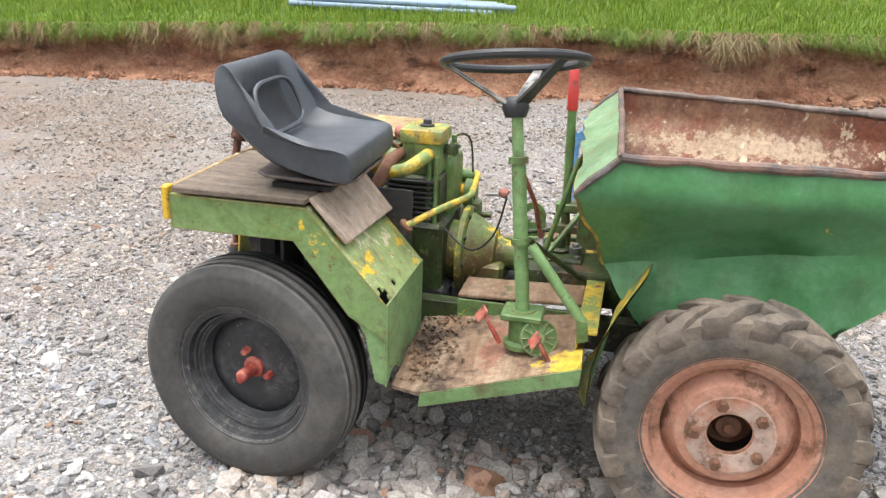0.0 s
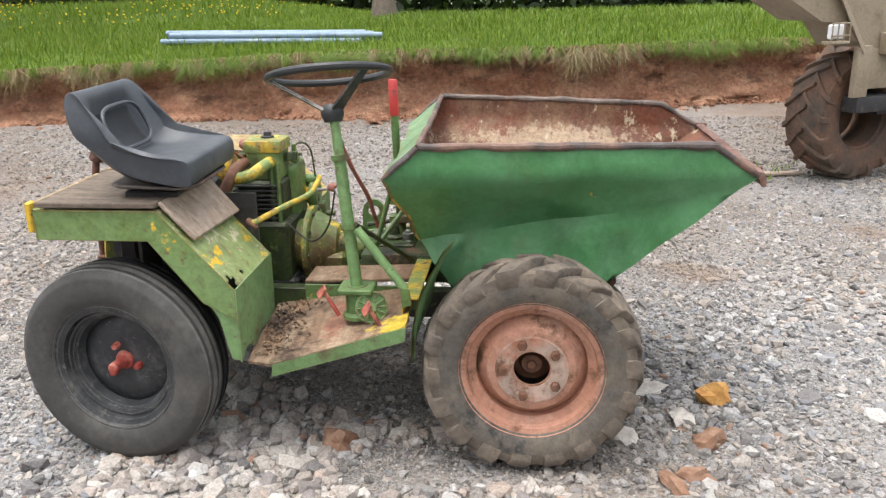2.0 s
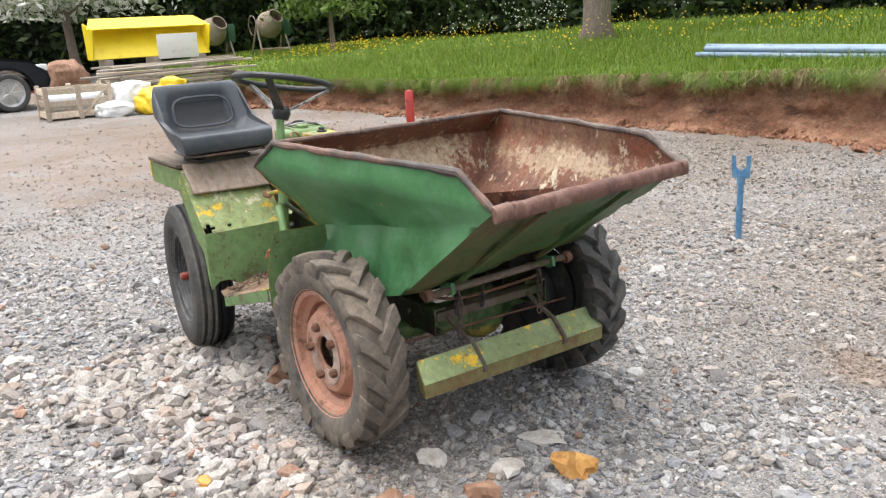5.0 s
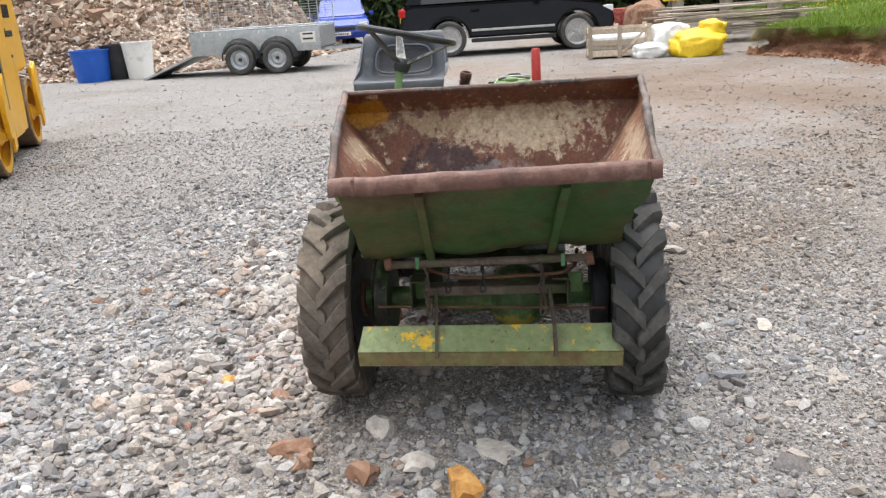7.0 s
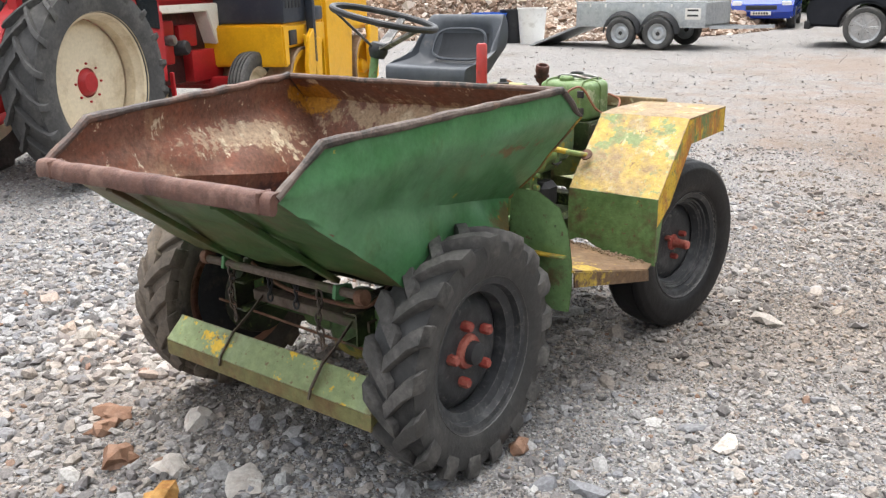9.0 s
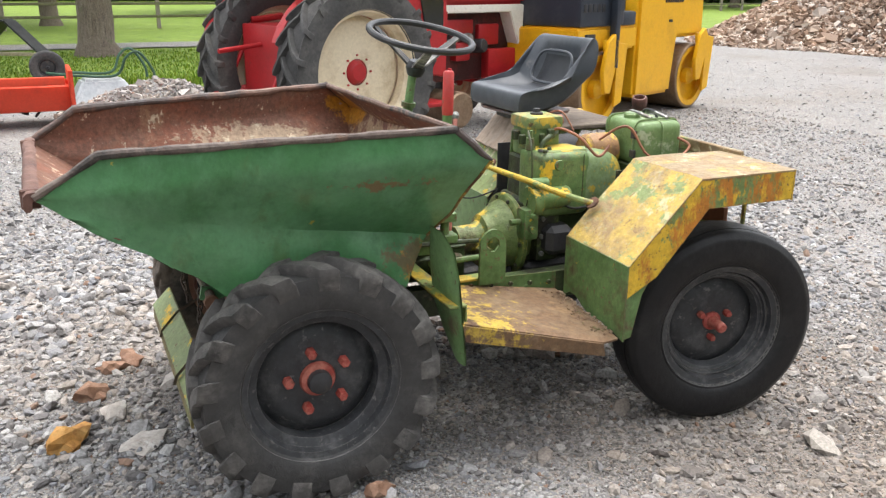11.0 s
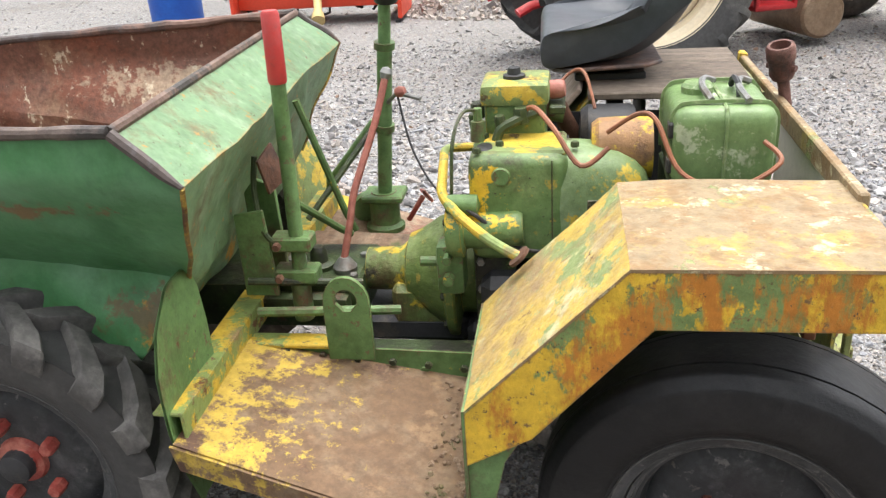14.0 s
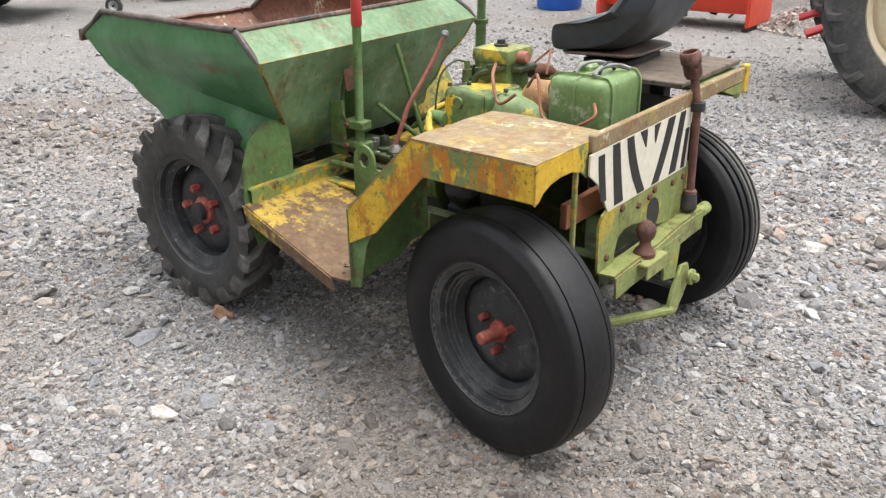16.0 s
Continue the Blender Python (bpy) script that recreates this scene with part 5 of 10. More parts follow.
def tyre_lugs(wheel, mat, m, R0, rim, w, count, lug_h, lug_w, sweep, flip=1, rnd=0.0):
    """Chevron bars, count on each side, from the middle line over the shoulder; each one is a part of the wheel."""
    h = w / 2
    rs = random.Random(count)
    for side in (-1, 1):
        for i in range(count):
            bm = fresh()
            t0 = 2 * math.pi * (i + (0.5 if side > 0 else 0)) / count
            secs = []
            wear = 1 - rnd * rs.random()
            lean = rs.uniform(-0.012, 0.012)
            for k, (u, rr, top) in enumerate(((-0.16, R0 * 0.95, 0.62), (-0.13, R0 * 0.95, 0.92), (0.10, R0 * 0.949, 1.0), (0.36, R0 * 0.945, 1.05), (0.68, R0 * 0.932, 1.18), (0.90, R0 * 0.908, 1.22), (1.0, R0 * 0.872, 0.95), (1.03, rim + (R0 - rim) * 0.60, 0.18))):
                th = t0 + lean + flip * sweep * min(u, 0.95)
                grow = 1.0 + 0.22 * max(u, 0) + rs.uniform(-0.05, 0.05)
                z = side * u * h
                out = []
                lift = lug_h * top * wear
                for dr, dw in ((-0.014, 0.56), (lift * 0.80, 0.47), (lift, 0.38), (lift, -0.38), (lift * 0.80, -0.47), (-0.014, -0.56)):
                    a = th + dw * lug_w * grow / R0
                    rad = rr + dr
                    zz = z + (side * dr * 0.35 if k >= 5 else 0)
                    out.append(bm.verts.new(m @ Vector((rad * math.cos(a), rad * math.sin(a), zz))))
                secs.append(out)
            for a, b in zip(secs, secs[1:]):
                for k in range(5):
                    q = (a[k], a[k + 1], b[k + 1], b[k])
                    bm.faces.new(q if side > 0 else q[::-1])
            for q, rev in ((secs[0], side > 0), (secs[-1], side < 0)):
                bm.faces.new(q[::-1] if rev else q)
            part("tread_lug", bm, mat, wheel)


def disc_rim(bm, m, rim, w, disc_at, dish, hole, outer=0.0, seg=48):
    """A pressed steel wheel: flanged barrel and a dished disc. outer: +1 is the outside."""
    h = w / 2
    lathe(bm, [(rim + 0.010, h * 0.86), (rim + 0.012, h * 0.80), (rim, h * 0.74), (rim - 0.012, h * 0.70), (rim - 0.018, h * 0.45), (rim - 0.040, h * 0.30), (rim - 0.042, -h * 0.2),
               (rim - 0.015, -h * 0.45), (rim - 0.008, -h * 0.72), (rim + 0.010, -h * 0.86), (rim + 0.005, -h * 0.70), (rim - 0.004, 0), (rim + 0.004, h * 0.7)], m, seg, closed=True)
    r1 = rim - 0.041
    lathe(bm, [(r1, disc_at), (r1 - 0.012, disc_at + dish * 0.2), (r1 - 0.035, disc_at + dish * 0.9), (r1 - 0.055, disc_at + dish), (hole + 0.05, disc_at + dish * 0.96), (hole + 0.012, disc_at + dish * 0.9), (hole, disc_at + dish * 0.85),
               (hole, disc_at + dish * 0.85 - 0.008), (hole + 0.05, disc_at + dish * 0.96 - 0.009), (r1 - 0.055, disc_at + dish - 0.009), (r1 - 0.045, disc_at - 0.006), (r1, disc_at - 0.008)], m, seg, closed=True)
    return bm


dumper = thing("site_dumper", "old green and yellow site dumper with rusty tipping skip on gravel", "dumper")


def wheel_at(x, y, z, out, kind, rim_mat, nut_mat, tyre_mat, R0, rim, w, disc_at, dish, hole, nuts, ring, label, spin=0.0, disc_mat=None, steer=0.0):
    """out: +1 or -1, the side of y to which the wheel's face looks; steer: degrees by which it is turned."""
    m = facing((x, y, z), (-out * math.sin(radians(steer)), out * math.cos(radians(steer)), 0)) @ pose(0, 0, 0, 0, 0, spin)
    wheel = part("wheel", disc_rim(fresh(), m, rim, w, disc_at, dish, hole), rim_mat, dumper, label)
    bm = tyre_round(fresh(), m, R0, rim, w, 0 if kind == "lug" else 4, 56, 1.0 if out < 0 else 0.15)
    if kind == "lug":
        tyre_lugs(wheel, M["lug_mud"] if out < 0 else M["lug_worn"], m, R0, rim, w, 17 if out > 0 else 18, 0.029 if out > 0 else 0.025, 0.050 if out > 0 else 0.056, 0.27, -out, 0.25 if out > 0 else 0.5)
    if kind == "lug" and out < 0:
        for f in bm.faces:
            c = m.inverted() @ f.calc_center_median()
            f.material_index = 1 if math.hypot(c.x, c.y) > R0 * 0.87 else 0
        tyre_mat = [tyre_mat, M["lug_mud"]]
    if kind == "rib" and out < 0:
        inv = m.inverted()
        for f in bm.faces:
            c = inv @ f.calc_center_median()
            if c.z < w * 0.02:
                f.material_index = 2
            elif math.hypot(c.x, c.y) > rim + (R0 - rim) * 0.93:
                f.material_index = 1
        tyre_mat = [tyre_mat, M["tread_pale"], M["tyre_black"]]
    part("tyre", bm, tyre_mat, wheel, "chevron tread tyre" if kind == "lug" else "ribbed smooth tyre")
    for i in range(nuts):
        a = 2 * math.pi * i / nuts + 0.3
        at = m @ Vector((ring * math.cos(a), ring * math.sin(a), disc_at + dish))
        part("wheel_nut", bolt(fresh(), at, (0, out, 0), 0.0145, 0.02), nut_mat, wheel)
    if disc_mat:
        r1 = rim - 0.05
        part("wheel_disc", lathe(fresh(), [(r1 - 0.055, disc_at + dish + 0.003), (hole + 0.055, disc_at + dish * 0.96 + 0.004), (hole + 0.004, disc_at + dish * 0.86 + 0.004),
             (hole + 0.004, disc_at + dish * 0.86 + 0.001), (r1 - 0.055, disc_at + dish + 0.001)], m, 40), disc_mat, wheel, "pale worn disc face")
    return wheel, m


FW_R, FW_RIM, FW_W = 0.330, 0.205, 0.155
fr, frm = wheel_at(0.0, -0.51, 0.345, -1, "lug", M["rim_salmon"], M["rust"], M["tyre_dusty"], FW_R, 0.208, FW_W, 0.0, 0.050, 0.054, 5, 0.086, "salmon-red painted steel rim, worn", 20, M["rim_pale"])
bm = lathe(fresh(), [(0.0, 0.020), (0.012, 0.020), (0.015, 0.012), (0.030, 0.010), (0.036, 0.0), (0.040, -0.012), (0.060, -0.016), (0.062, -0.08), (0.0, -0.08)], frm, 24)
part("hub", bm, M["rust"], fr, "dark rusty hub in the rim's hole")
fl, flm = wheel_at(0.0, 0.455, 0.345, 1, "lug", M["rim_black"], M["red"], M["tyre_lug_black"], FW_R, 0.208, FW_W, -0.02, 0.028, 0.03, 0, 0.080, "black painted steel rim", 5)
bm = lathe(fresh(), [(0.0, 0.035), (0.028, 0.035), (0.032, 0.025), (0.034, 0.018), (0.046, 0.016), (0.05, 0.008), (0.05, -0.05), (0.0, -0.05)], flm, 24)
part("hub", bm, M["red"], fl, "red painted hub")
bm = lathe(fresh(), [(0.0, 0.050), (0.020, 0.048), (0.031, 0.042), (0.033, 0.034), (0.033, 0.02), (0, 0.02)], flm, 18)
part("axle_nut", bm, M["black_steel"], fl)
for i in range(5):
    a = 2 * math.pi * i / 5 + 0.45
    part("wheel_nut", bolt(fresh(), flm @ Vector((0.083 * math.cos(a), 0.083 * math.sin(a), 0.006)), (0, 1, 0), 0.015, 0.03), M["red"], fl, "red wheel nut")
RW_R, RW_RIM, RW_W = 0.326, 0.195, 0.172
for x, y, out, tm in ((-1.275, -0.525, -1, "tyre_grey"), (-1.302, 0.500, 1, "tyre_black")):
    rw, rm = wheel_at(x, y, 0.324, out, "rib", M["rim_black"], M["red"], M[tm], RW_R, RW_RIM, RW_W, -0.012, 0.022, 0.02, 0, 0.07, "black painted steel rim", 0, None, -7.0 if out < 0 else -11.0)
    part("rim_ring", lathe(fresh(), [(0.178, 0.040), (0.176, 0.046), (0.170, 0.046), (0.167, 0.034), (0.163, 0.034), (0.160, 0.026), (0.155, 0.026), (0.150, 0.012), (0.145, 0.002), (0.150, -0.004), (0.178, 0.03)], rm, 56), M["rim_black"], rw, "stepped rim rings with bare edges")
    part("hub", lathe(fresh(), [(0.0, 0.080), (0.012, 0.079), (0.017, 0.074), (0.0175, 0.055), (0.0165, 0.053), (0.0175, 0.035), (0.021, 0.018), (0.030, 0.014), (0.034, 0.0), (0, 0)], rm, 20), M["red"], rw, "red hub cap")
    for i in range(3):
        a = 2 * math.pi * i / 3 + (0.5 if out > 0 else -0.2)
        part("wheel_nut", bolt(fresh(), rm @ Vector((0.054 * math.cos(a), 0.054 * math.sin(a), 0.006)), rm.to_3x3() @ Vector((0, 0, 1)), 0.0115, 0.028), M["red"], rw, "red wheel nut")

# ---- the skip ----
A = {-1: (-0.333, -0.519, 1.0), 1: (-0.371, 0.530, 1.003)}
B = {-1: (0.520, -0.362, 0.977), 1: (0.485, 0.452, 0.983)}
C = {-1: (0.655, -0.352, 0.886), 1: (0.625, 0.458, 0.897)}
G = {-1: (-0.430, -0.553, 0.918), 1: (-0.472, 0.540, 0.922)}
K = {-1: (-0.345, -0.360, 0.685), 1: (-0.360, 0.366, 0.680)}
E_ = {-1: (-0.250, -0.405, 0.545), 1: (-0.262, 0.425, 0.545)}
D = {-1: (0.225, -0.385, 0.555), 1: (0.190, 0.412, 0.572)}


def lerp(a, b, t):
    return Vector(a).lerp(Vector(b), t)


C2 = {s: lerp(C[s], D[s], 0.16) for s in (-1, 1)}
MID = Vector((0.08, 0.04, 0.78))


def dented(p, shrink):
    d = (p - MID)
    n = d.normalized()
    edge = 1.0 + 0.02 * (0.35 - p.x) / 0.85 - 0.02 - max(0.0, p.x - 0.50) * 0.66
    soft = max(0.25, min(1.0, 0.25 + (edge - p.z) / 0.10))
    q = p + n * soft * (wobble(p, 4.5, 0.014) + wobble(p + Vector((7, 3, 1)), 9.0, 0.020) + wobble(p + Vector((2, 9, 4)), 19.0, 0.009))
    return q - n * shrink


def sheet(bm, a, b, c, d, nu, nv, shrink, flip):
    """A beaten panel between the edges a-b above and d-c below."""
    g = [[bm.verts.new(dented(lerp(lerp(a, b, u / nu), lerp(d, c, u / nu), v / nv), shrink)) for u in range(nu + 1)] for v in range(nv + 1)]
    for v in range(nv):
        for u in range(nu):
            q = (g[v][u], g[v][u + 1], g[v + 1][u + 1], g[v + 1][u])
            bm.faces.new(q[::-1] if flip else q)


def skip_sides(bm, shrink, inside):
    for s in (-1, 1):
        f = (s > 0) != inside
        sheet(bm, A[s], B[s], C[s], G[s], 26, 5, shrink, f)
        sheet(bm, G[s], C[s], C2[s], K[s], 26, 8, shrink, f)
        sheet(bm, K[s], C2[s], D[s], E_[s], 26, 7, shrink, f)
    n0 = len(bm.faces)
    sheet(bm, C[-1], C[1], C2[1], C2[-1], 20, 3, shrink, inside)
    sheet(bm, C2[-1], C2[1], D[1], D[-1], 20, 12, shrink, inside)
    sheet(bm, D[-1], D[1], E_[1], E_[-1], 20, 12, shrink, inside)
    bm.faces.ensure_lookup_table()
    for f in bm.faces[n0:]:
        f.material_index = 0 if inside else 1


def skip_back(bm, shrink, inside):
    sheet(bm, A[1], A[-1], G[-1], G[1], 20, 4, shrink, inside)
    sheet(bm, G[1], G[-1], K[-1], K[1], 20, 8, shrink, inside)
    sheet(bm, K[1], K[-1], E_[-1], E_[1], 20, 6, shrink, inside)


def soften_fold(bm, rounds=3):
    """Rounds the fold between the upright band and the sloping side, as rolled sheet."""
    near = []
    for v in bm.verts:
        s_ = 1 if v.co.y > 0 else -1
        a, b = Vector(G[s_]), Vector(C[s_])
        d = b - a
        k = (v.co - a).dot(d) / d.length_squared
        if 0.02 < k < 0.93 and (v.co - a - d * k).length < 0.085 and not any(e.is_boundary for e in v.link_edges):
            near.append(v)
    for _ in range(rounds):
        bmesh.ops.smooth_vert(bm, verts=near, factor=0.5, use_axis_x=True, use_axis_y=True, use_axis_z=True)


bm = fresh()
skip_sides(bm, 0.0, False)
bmesh.ops.remove_doubles(bm, verts=bm.verts, dist=0.0006)
soften_fold(bm)
skip = part("skip_tub", bm, [M["skip_green"], M["skip_front"]], dumper, "dented dark green tipping skip", 34)
bm = fresh()
skip_back(bm, 0.0, False)
bmesh.ops.remove_doubles(bm, verts=bm.verts, dist=0.0006)
part("back_panel", bm, M["skip_back"], skip, "faded pale green back panel", 28)
bm = fresh()
skip_sides(bm, 0.007, True)
skip_back(bm, 0.007, True)
bmesh.ops.remove_doubles(bm, verts=bm.verts, dist=0.0006)
soften_fold(bm)
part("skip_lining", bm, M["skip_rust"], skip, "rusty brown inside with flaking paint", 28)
ring = []
for a, b, n in ((A[-1], B[-1], 34), (B[-1], C[-1], 9)):
    ring += [lerp(a, b, i / n) for i in range(n)]
ring.append(Vector(C[-1]))
bm = tube(fresh(), [dented(p, 0.002) + Vector((0, 0, 0.004 + wobble(p, 9, 0.007))) for p in ring], [0.0115 * (1 + wobble(p, 14, 0.55)) for p in ring], 10)
part("rim_bead", bm, M["rim_dark"], skip, "worn rounded rim edge")
ring = []
for a, b, n in ((A[1], B[1], 34), (B[1], C[1], 9)):
    ring += [lerp(a, b, i / n) for i in range(n)]
ring.append(Vector(C[1]))
part("rim_bead", tube(fresh(), [dented(p, 0.002) + Vector((0, 0, 0.004 + wobble(p, 6, 0.004))) for p in ring], [0.0105 * (1 + wobble(p, 14, 0.4)) for p in ring], 10), M["rim_pale_bead"], skip, "lumpy dark rusty rim edge")
for s_ in (-1, 1):
    part("rim_bead", tube(fresh(), [dented(lerp(A[s_], G[s_], i / 8), -0.001) for i in range(9)], [0.010] * 6 + [0.009, 0.007, 0.004], 8), M["rim_dark"], skip, "worn rounded corner edge")
    part("corner_weld", tube(fresh(), [dented(lerp(G[s_], K[s_], i / 10), -0.001) for i in range(11)], 0.0045, 6), M["rust_yellow"], skip, "rusty yellow weld down the corner")
part("rim_bead", tube(fresh(), [dented(lerp(A[-1], A[1], i / 16), 0.002) + Vector((0, 0, 0.003)) for i in range(17)], 0.009, 8), M["rim_steel"], skip)
bm = fresh()
rings_ = []
for i in range(21):
    p = dented(lerp(C[-1], C[1], -0.006 + 1.012 * i / 20), 0.0) + Vector((0.006, 0, wobble((i, 0, 0), 0.5, 0.005)))
    rings_.append([bm.verts.new(p + Vector((dx, 0, dz))) for dx, dz in ((-0.022, 0.012), (-0.012, 0.018), (0.004, 0.016), (0.012, 0.008), (0.015, -0.018), (0.011, -0.026), (0.002, -0.027), (-0.004, -0.020), (-0.006, -0.004), (-0.018, 0.004))])
for a, b in zip(rings_, rings_[1:]):
    for q in range(10):
        bm.faces.new((a[q], a[(q + 1) % 10], b[(q + 1) % 10], b[q]))
bm.faces.new(rings_[0][::-1])
bm.faces.new(rings_[-1])
bmesh.ops.recalc_face_normals(bm, faces=bm.faces)
part("pouring_lip", bm, M["lip_rust"], skip, "thick rusty folded front lip", 50)
for s_, f in ((-1, 0.075), (1, 0.965)):
    part("lip_weld", box(fresh(), (-0.024, -0.004, -0.026), (0.0175, 0.004, 0.0195), 0.003, Matrix.Translation(dented(lerp(C[-1], C[1], f), 0.0) + Vector((0.006, 0, 0)))), M["lip_rust"], skip)
for f in (0.27, 0.73):
    a, b = lerp(lerp(C[-1], C[1], f), lerp(D[-1], D[1], f), 0.10), lerp(lerp(C[-1], C[1], f), lerp(D[-1], D[1], f), 1.0)
    d = (b - a).normalized()
    out = Vector((0.6, 0, -0.8))
    m = Matrix.Translation((a + b) / 2 + Vector((0.012, 0, -0.010))) @ (b - a).to_track_quat("Z", "Y").to_matrix().to_4x4()
    part("front_rib", box(fresh(), (-0.012, -0.0075, -(b - a).length / 2), (0.012, 0.0075, (b - a).length / 2), 0.002, m), M["skip_front"], skip)
part("pivot_bar", rod(fresh(), (0.245, -0.305, 0.540), (0.235, 0.315, 0.545), 0.0125), M["beam_rust"], skip, "rusty tipping pivot bar")
for y in (-0.30, 0.31):
    part("pivot_collar", rod(fresh(), (0.240, y - 0.012, 0.541), (0.240, y + 0.012, 0.545), 0.021, 12), M["rust"], skip)
for y in (-0.215, 0.225):
    part("pivot_lug", slab(fresh(), [(0.20, y, 0.555), (0.255, y, 0.565), (0.262, y, 0.53), (0.235, y, 0.518), (0.19, y, 0.53)], 0.012), M["skip_green"], skip)

# ---- chassis, axles, front beam ----
for s in (-1, 1):
    bm = fresh()
    y0 = 0.245 * s
    box(bm, (-1.44, y0 - 0.003, 0.375), (0.20, y0 + 0.003, 0.468), 0.0015)
    box(bm, (-1.44, min(y0, y0 - 0.045 * s), 0.462), (0.20, max(y0, y0 - 0.045 * s), 0.468), 0.0015)
    box(bm, (-1.44, min(y0, y0 - 0.045 * s), 0.375), (0.20, max(y0, y0 - 0.045 * s), 0.381), 0.0015)
    part("chassis_rail", bm, M["green_dark"], dumper, "dirty green channel rail")
    for x in (-0.75, -0.58, -0.45, 0.05):
        part("bolt", bolt(fresh(), (x, y0 + 0.003 * s, 0.43), (0, s, 0), 0.010, 0.009), M["green"], dumper)
part("cross_member", box(fresh(), (-1.42, -0.245, 0.36), (-1.36, 0.245, 0.44)), M["green_dark"], dumper)
part("cross_member", box(fresh(), (-0.20, -0.245, 0.40), (-0.14, 0.245, 0.455)), M["green_dark"], dumper)
bm = lathe(fresh(), [(0, -0.46), (0.036, -0.46), (0.036, -0.14), (0.055, -0.11), (0.055, 0.20), (0.036, 0.23), (0.036, 0.40), (0, 0.40)], facing((0, 0, 0.345), (0, 1, 0)), 20)
axle = part("front_axle", bm, M["axle_green"], dumper, "green drive axle tube")
bm = lathe(fresh(), [(0, -0.085), (0.05, -0.08), (0.088, -0.055), (0.108, -0.015), (0.108, 0.015), (0.088, 0.055), (0.05, 0.08), (0, 0.085)], facing((0.0, 0.085, 0.340), (1, 0.0, 0.1)), 24)
for k in range(8):
    a = 2 * math.pi * k / 8
    bolt(bm, (0.030, 0.085 + 0.096 * math.cos(a), 0.340 + 0.096 * math.sin(a)), (1, 0, 0), 0.008, 0.012)
part("differential", bm, M["axle_green"], axle, "round green differential case")
bm = lathe(fresh(), [(0, -0.02), (0.125, -0.02), (0.135, -0.012), (0.135, 0.012), (0.128, 0.03), (0, 0.03)], facing((0, -0.37, 0.345), (0, 1, 0)), 28)
part("brake_drum", bm, M["green_dark"], axle)
bm = lathe(fresh(), [(0, -0.02), (0.11, -0.02), (0.12, -0.012), (0.12, 0.012), (0.11, 0.03), (0, 0.03)], facing((0, 0.345, 0.345), (0, 1, 0)), 28)
part("brake_drum", bm, M["black_steel"], axle)
# black discs added to stand for the shade inside the front wheels
for y in (-0.447, 0.392):
    part("backing_plate", lathe(fresh(), [(0, -0.006), (0.150, -0.006), (0.189, 0.0), (0.189, 0.004), (0.150, 0.006), (0, 0.006)], facing((0, y, 0.345), (0, 1, 0)), 32), M["black_steel"], axle, "black disc added for the shade inside the wheel")
for y in (-0.20, 0.20):
    part("axle_bracket", box(fresh(), (-0.05, y - 0.04, 0.36), (0.06, y + 0.04, 0.47)), M["green_dark"], axle)
bm = fresh()
box(bm, (0.115, -0.21, 0.428), (0.160, 0.255, 0.435), 0.002)
box(bm, (0.154, -0.21, 0.403), (0.160, 0.255, 0.435), 0.002)
part("front_beam", bm, M["beam_rust"], dumper, "rusty angle-iron cross beam")
part("front_plate", box(fresh(), (0.118, 0.215, 0.395), (0.128, 0.295, 0.462)), M["green"], dumper)
part("front_plate", box(fresh(), (0.118, -0.245, 0.38), (0.128, -0.20, 0.47)), M["green"], dumper)
part("tie_wire", rod(fresh(), (0.17, -0.36, 0.375), (0.18, 0.36, 0.36), 0.004, 6), M["rust"], dumper)
bm = fresh()
slab(bm, [(0.285, -0.388, 0.352), (0.342, -0.400, 0.290), (0.326, 0.402, 0.275), (0.262, 0.398, 0.340)], 0.007)
k0 = len(bm.faces)
slab(bm, [(0.345, -0.400, 0.292), (0.347, -0.398, 0.249), (0.330, 0.400, 0.232), (0.329, 0.402, 0.277)], -0.007)
slab(bm, [(0.285, -0.388, 0.350), (0.342, -0.400, 0.290), (0.345, -0.398, 0.251), (0.300, -0.390, 0.265)], 0.005)
slab(bm, [(0.262, 0.395, 0.336), (0.326, 0.399, 0.273), (0.328, 0.397, 0.236), (0.275, 0.39, 0.25)], -0.005)
bm.faces.ensure_lookup_table()
for f in bm.faces[k0:]:
    f.material_index = 1
bmesh.ops.subdivide_edges(bm, edges=[e for e in bm.edges if e.calc_length() > 0.5], cuts=6)
bmesh.ops.recalc_face_normals(bm, faces=bm.faces)
bumper = part("front_bumper", bm, [M["bumper"], M["bumper_face"]], dumper, "folded pale green bumper plate with yellow chips")
for y in (-0.172, 0.188):
    p = [(0.14, y, 0.432), (0.20, y + 0.004, 0.394), (0.258, y + 0.01, 0.364), (0.288, y + 0.012, 0.350), (0.338, y + 0.014, 0.297), (0.347, y + 0.014, 0.272)]
    bm = fresh()
    tube(bm, p, 0.0085, 4, False, 0.5)
    part("bumper_strap", bm, M["beam_rust"], bumper, "bent rusty strap")


def chain(bm, top, n, step, sway):
    p = Vector(top)
    for i in range(n):
        d = Vector((math.sin(i * 0.9) * sway, math.cos(i * 1.3) * sway, -1)).normalized()
        c = p + d * step * 0.5
        q = d.to_track_quat("Z", "Y").to_matrix().to_4x4()
        turn = pose(0, 0, 0, 0, 0, 90 * (i % 2) + 15)
        m = Matrix.Translation(c) @ q @ turn
        pts = [m @ Vector((math.cos(a) * 0.0085, 0, math.sin(a) * 0.0145)) for a in (2 * math.pi * k / 10 for k in range(10))]
        tube(bm, pts, 0.0032, 5, closed=True)
        p += d * step
    return bm


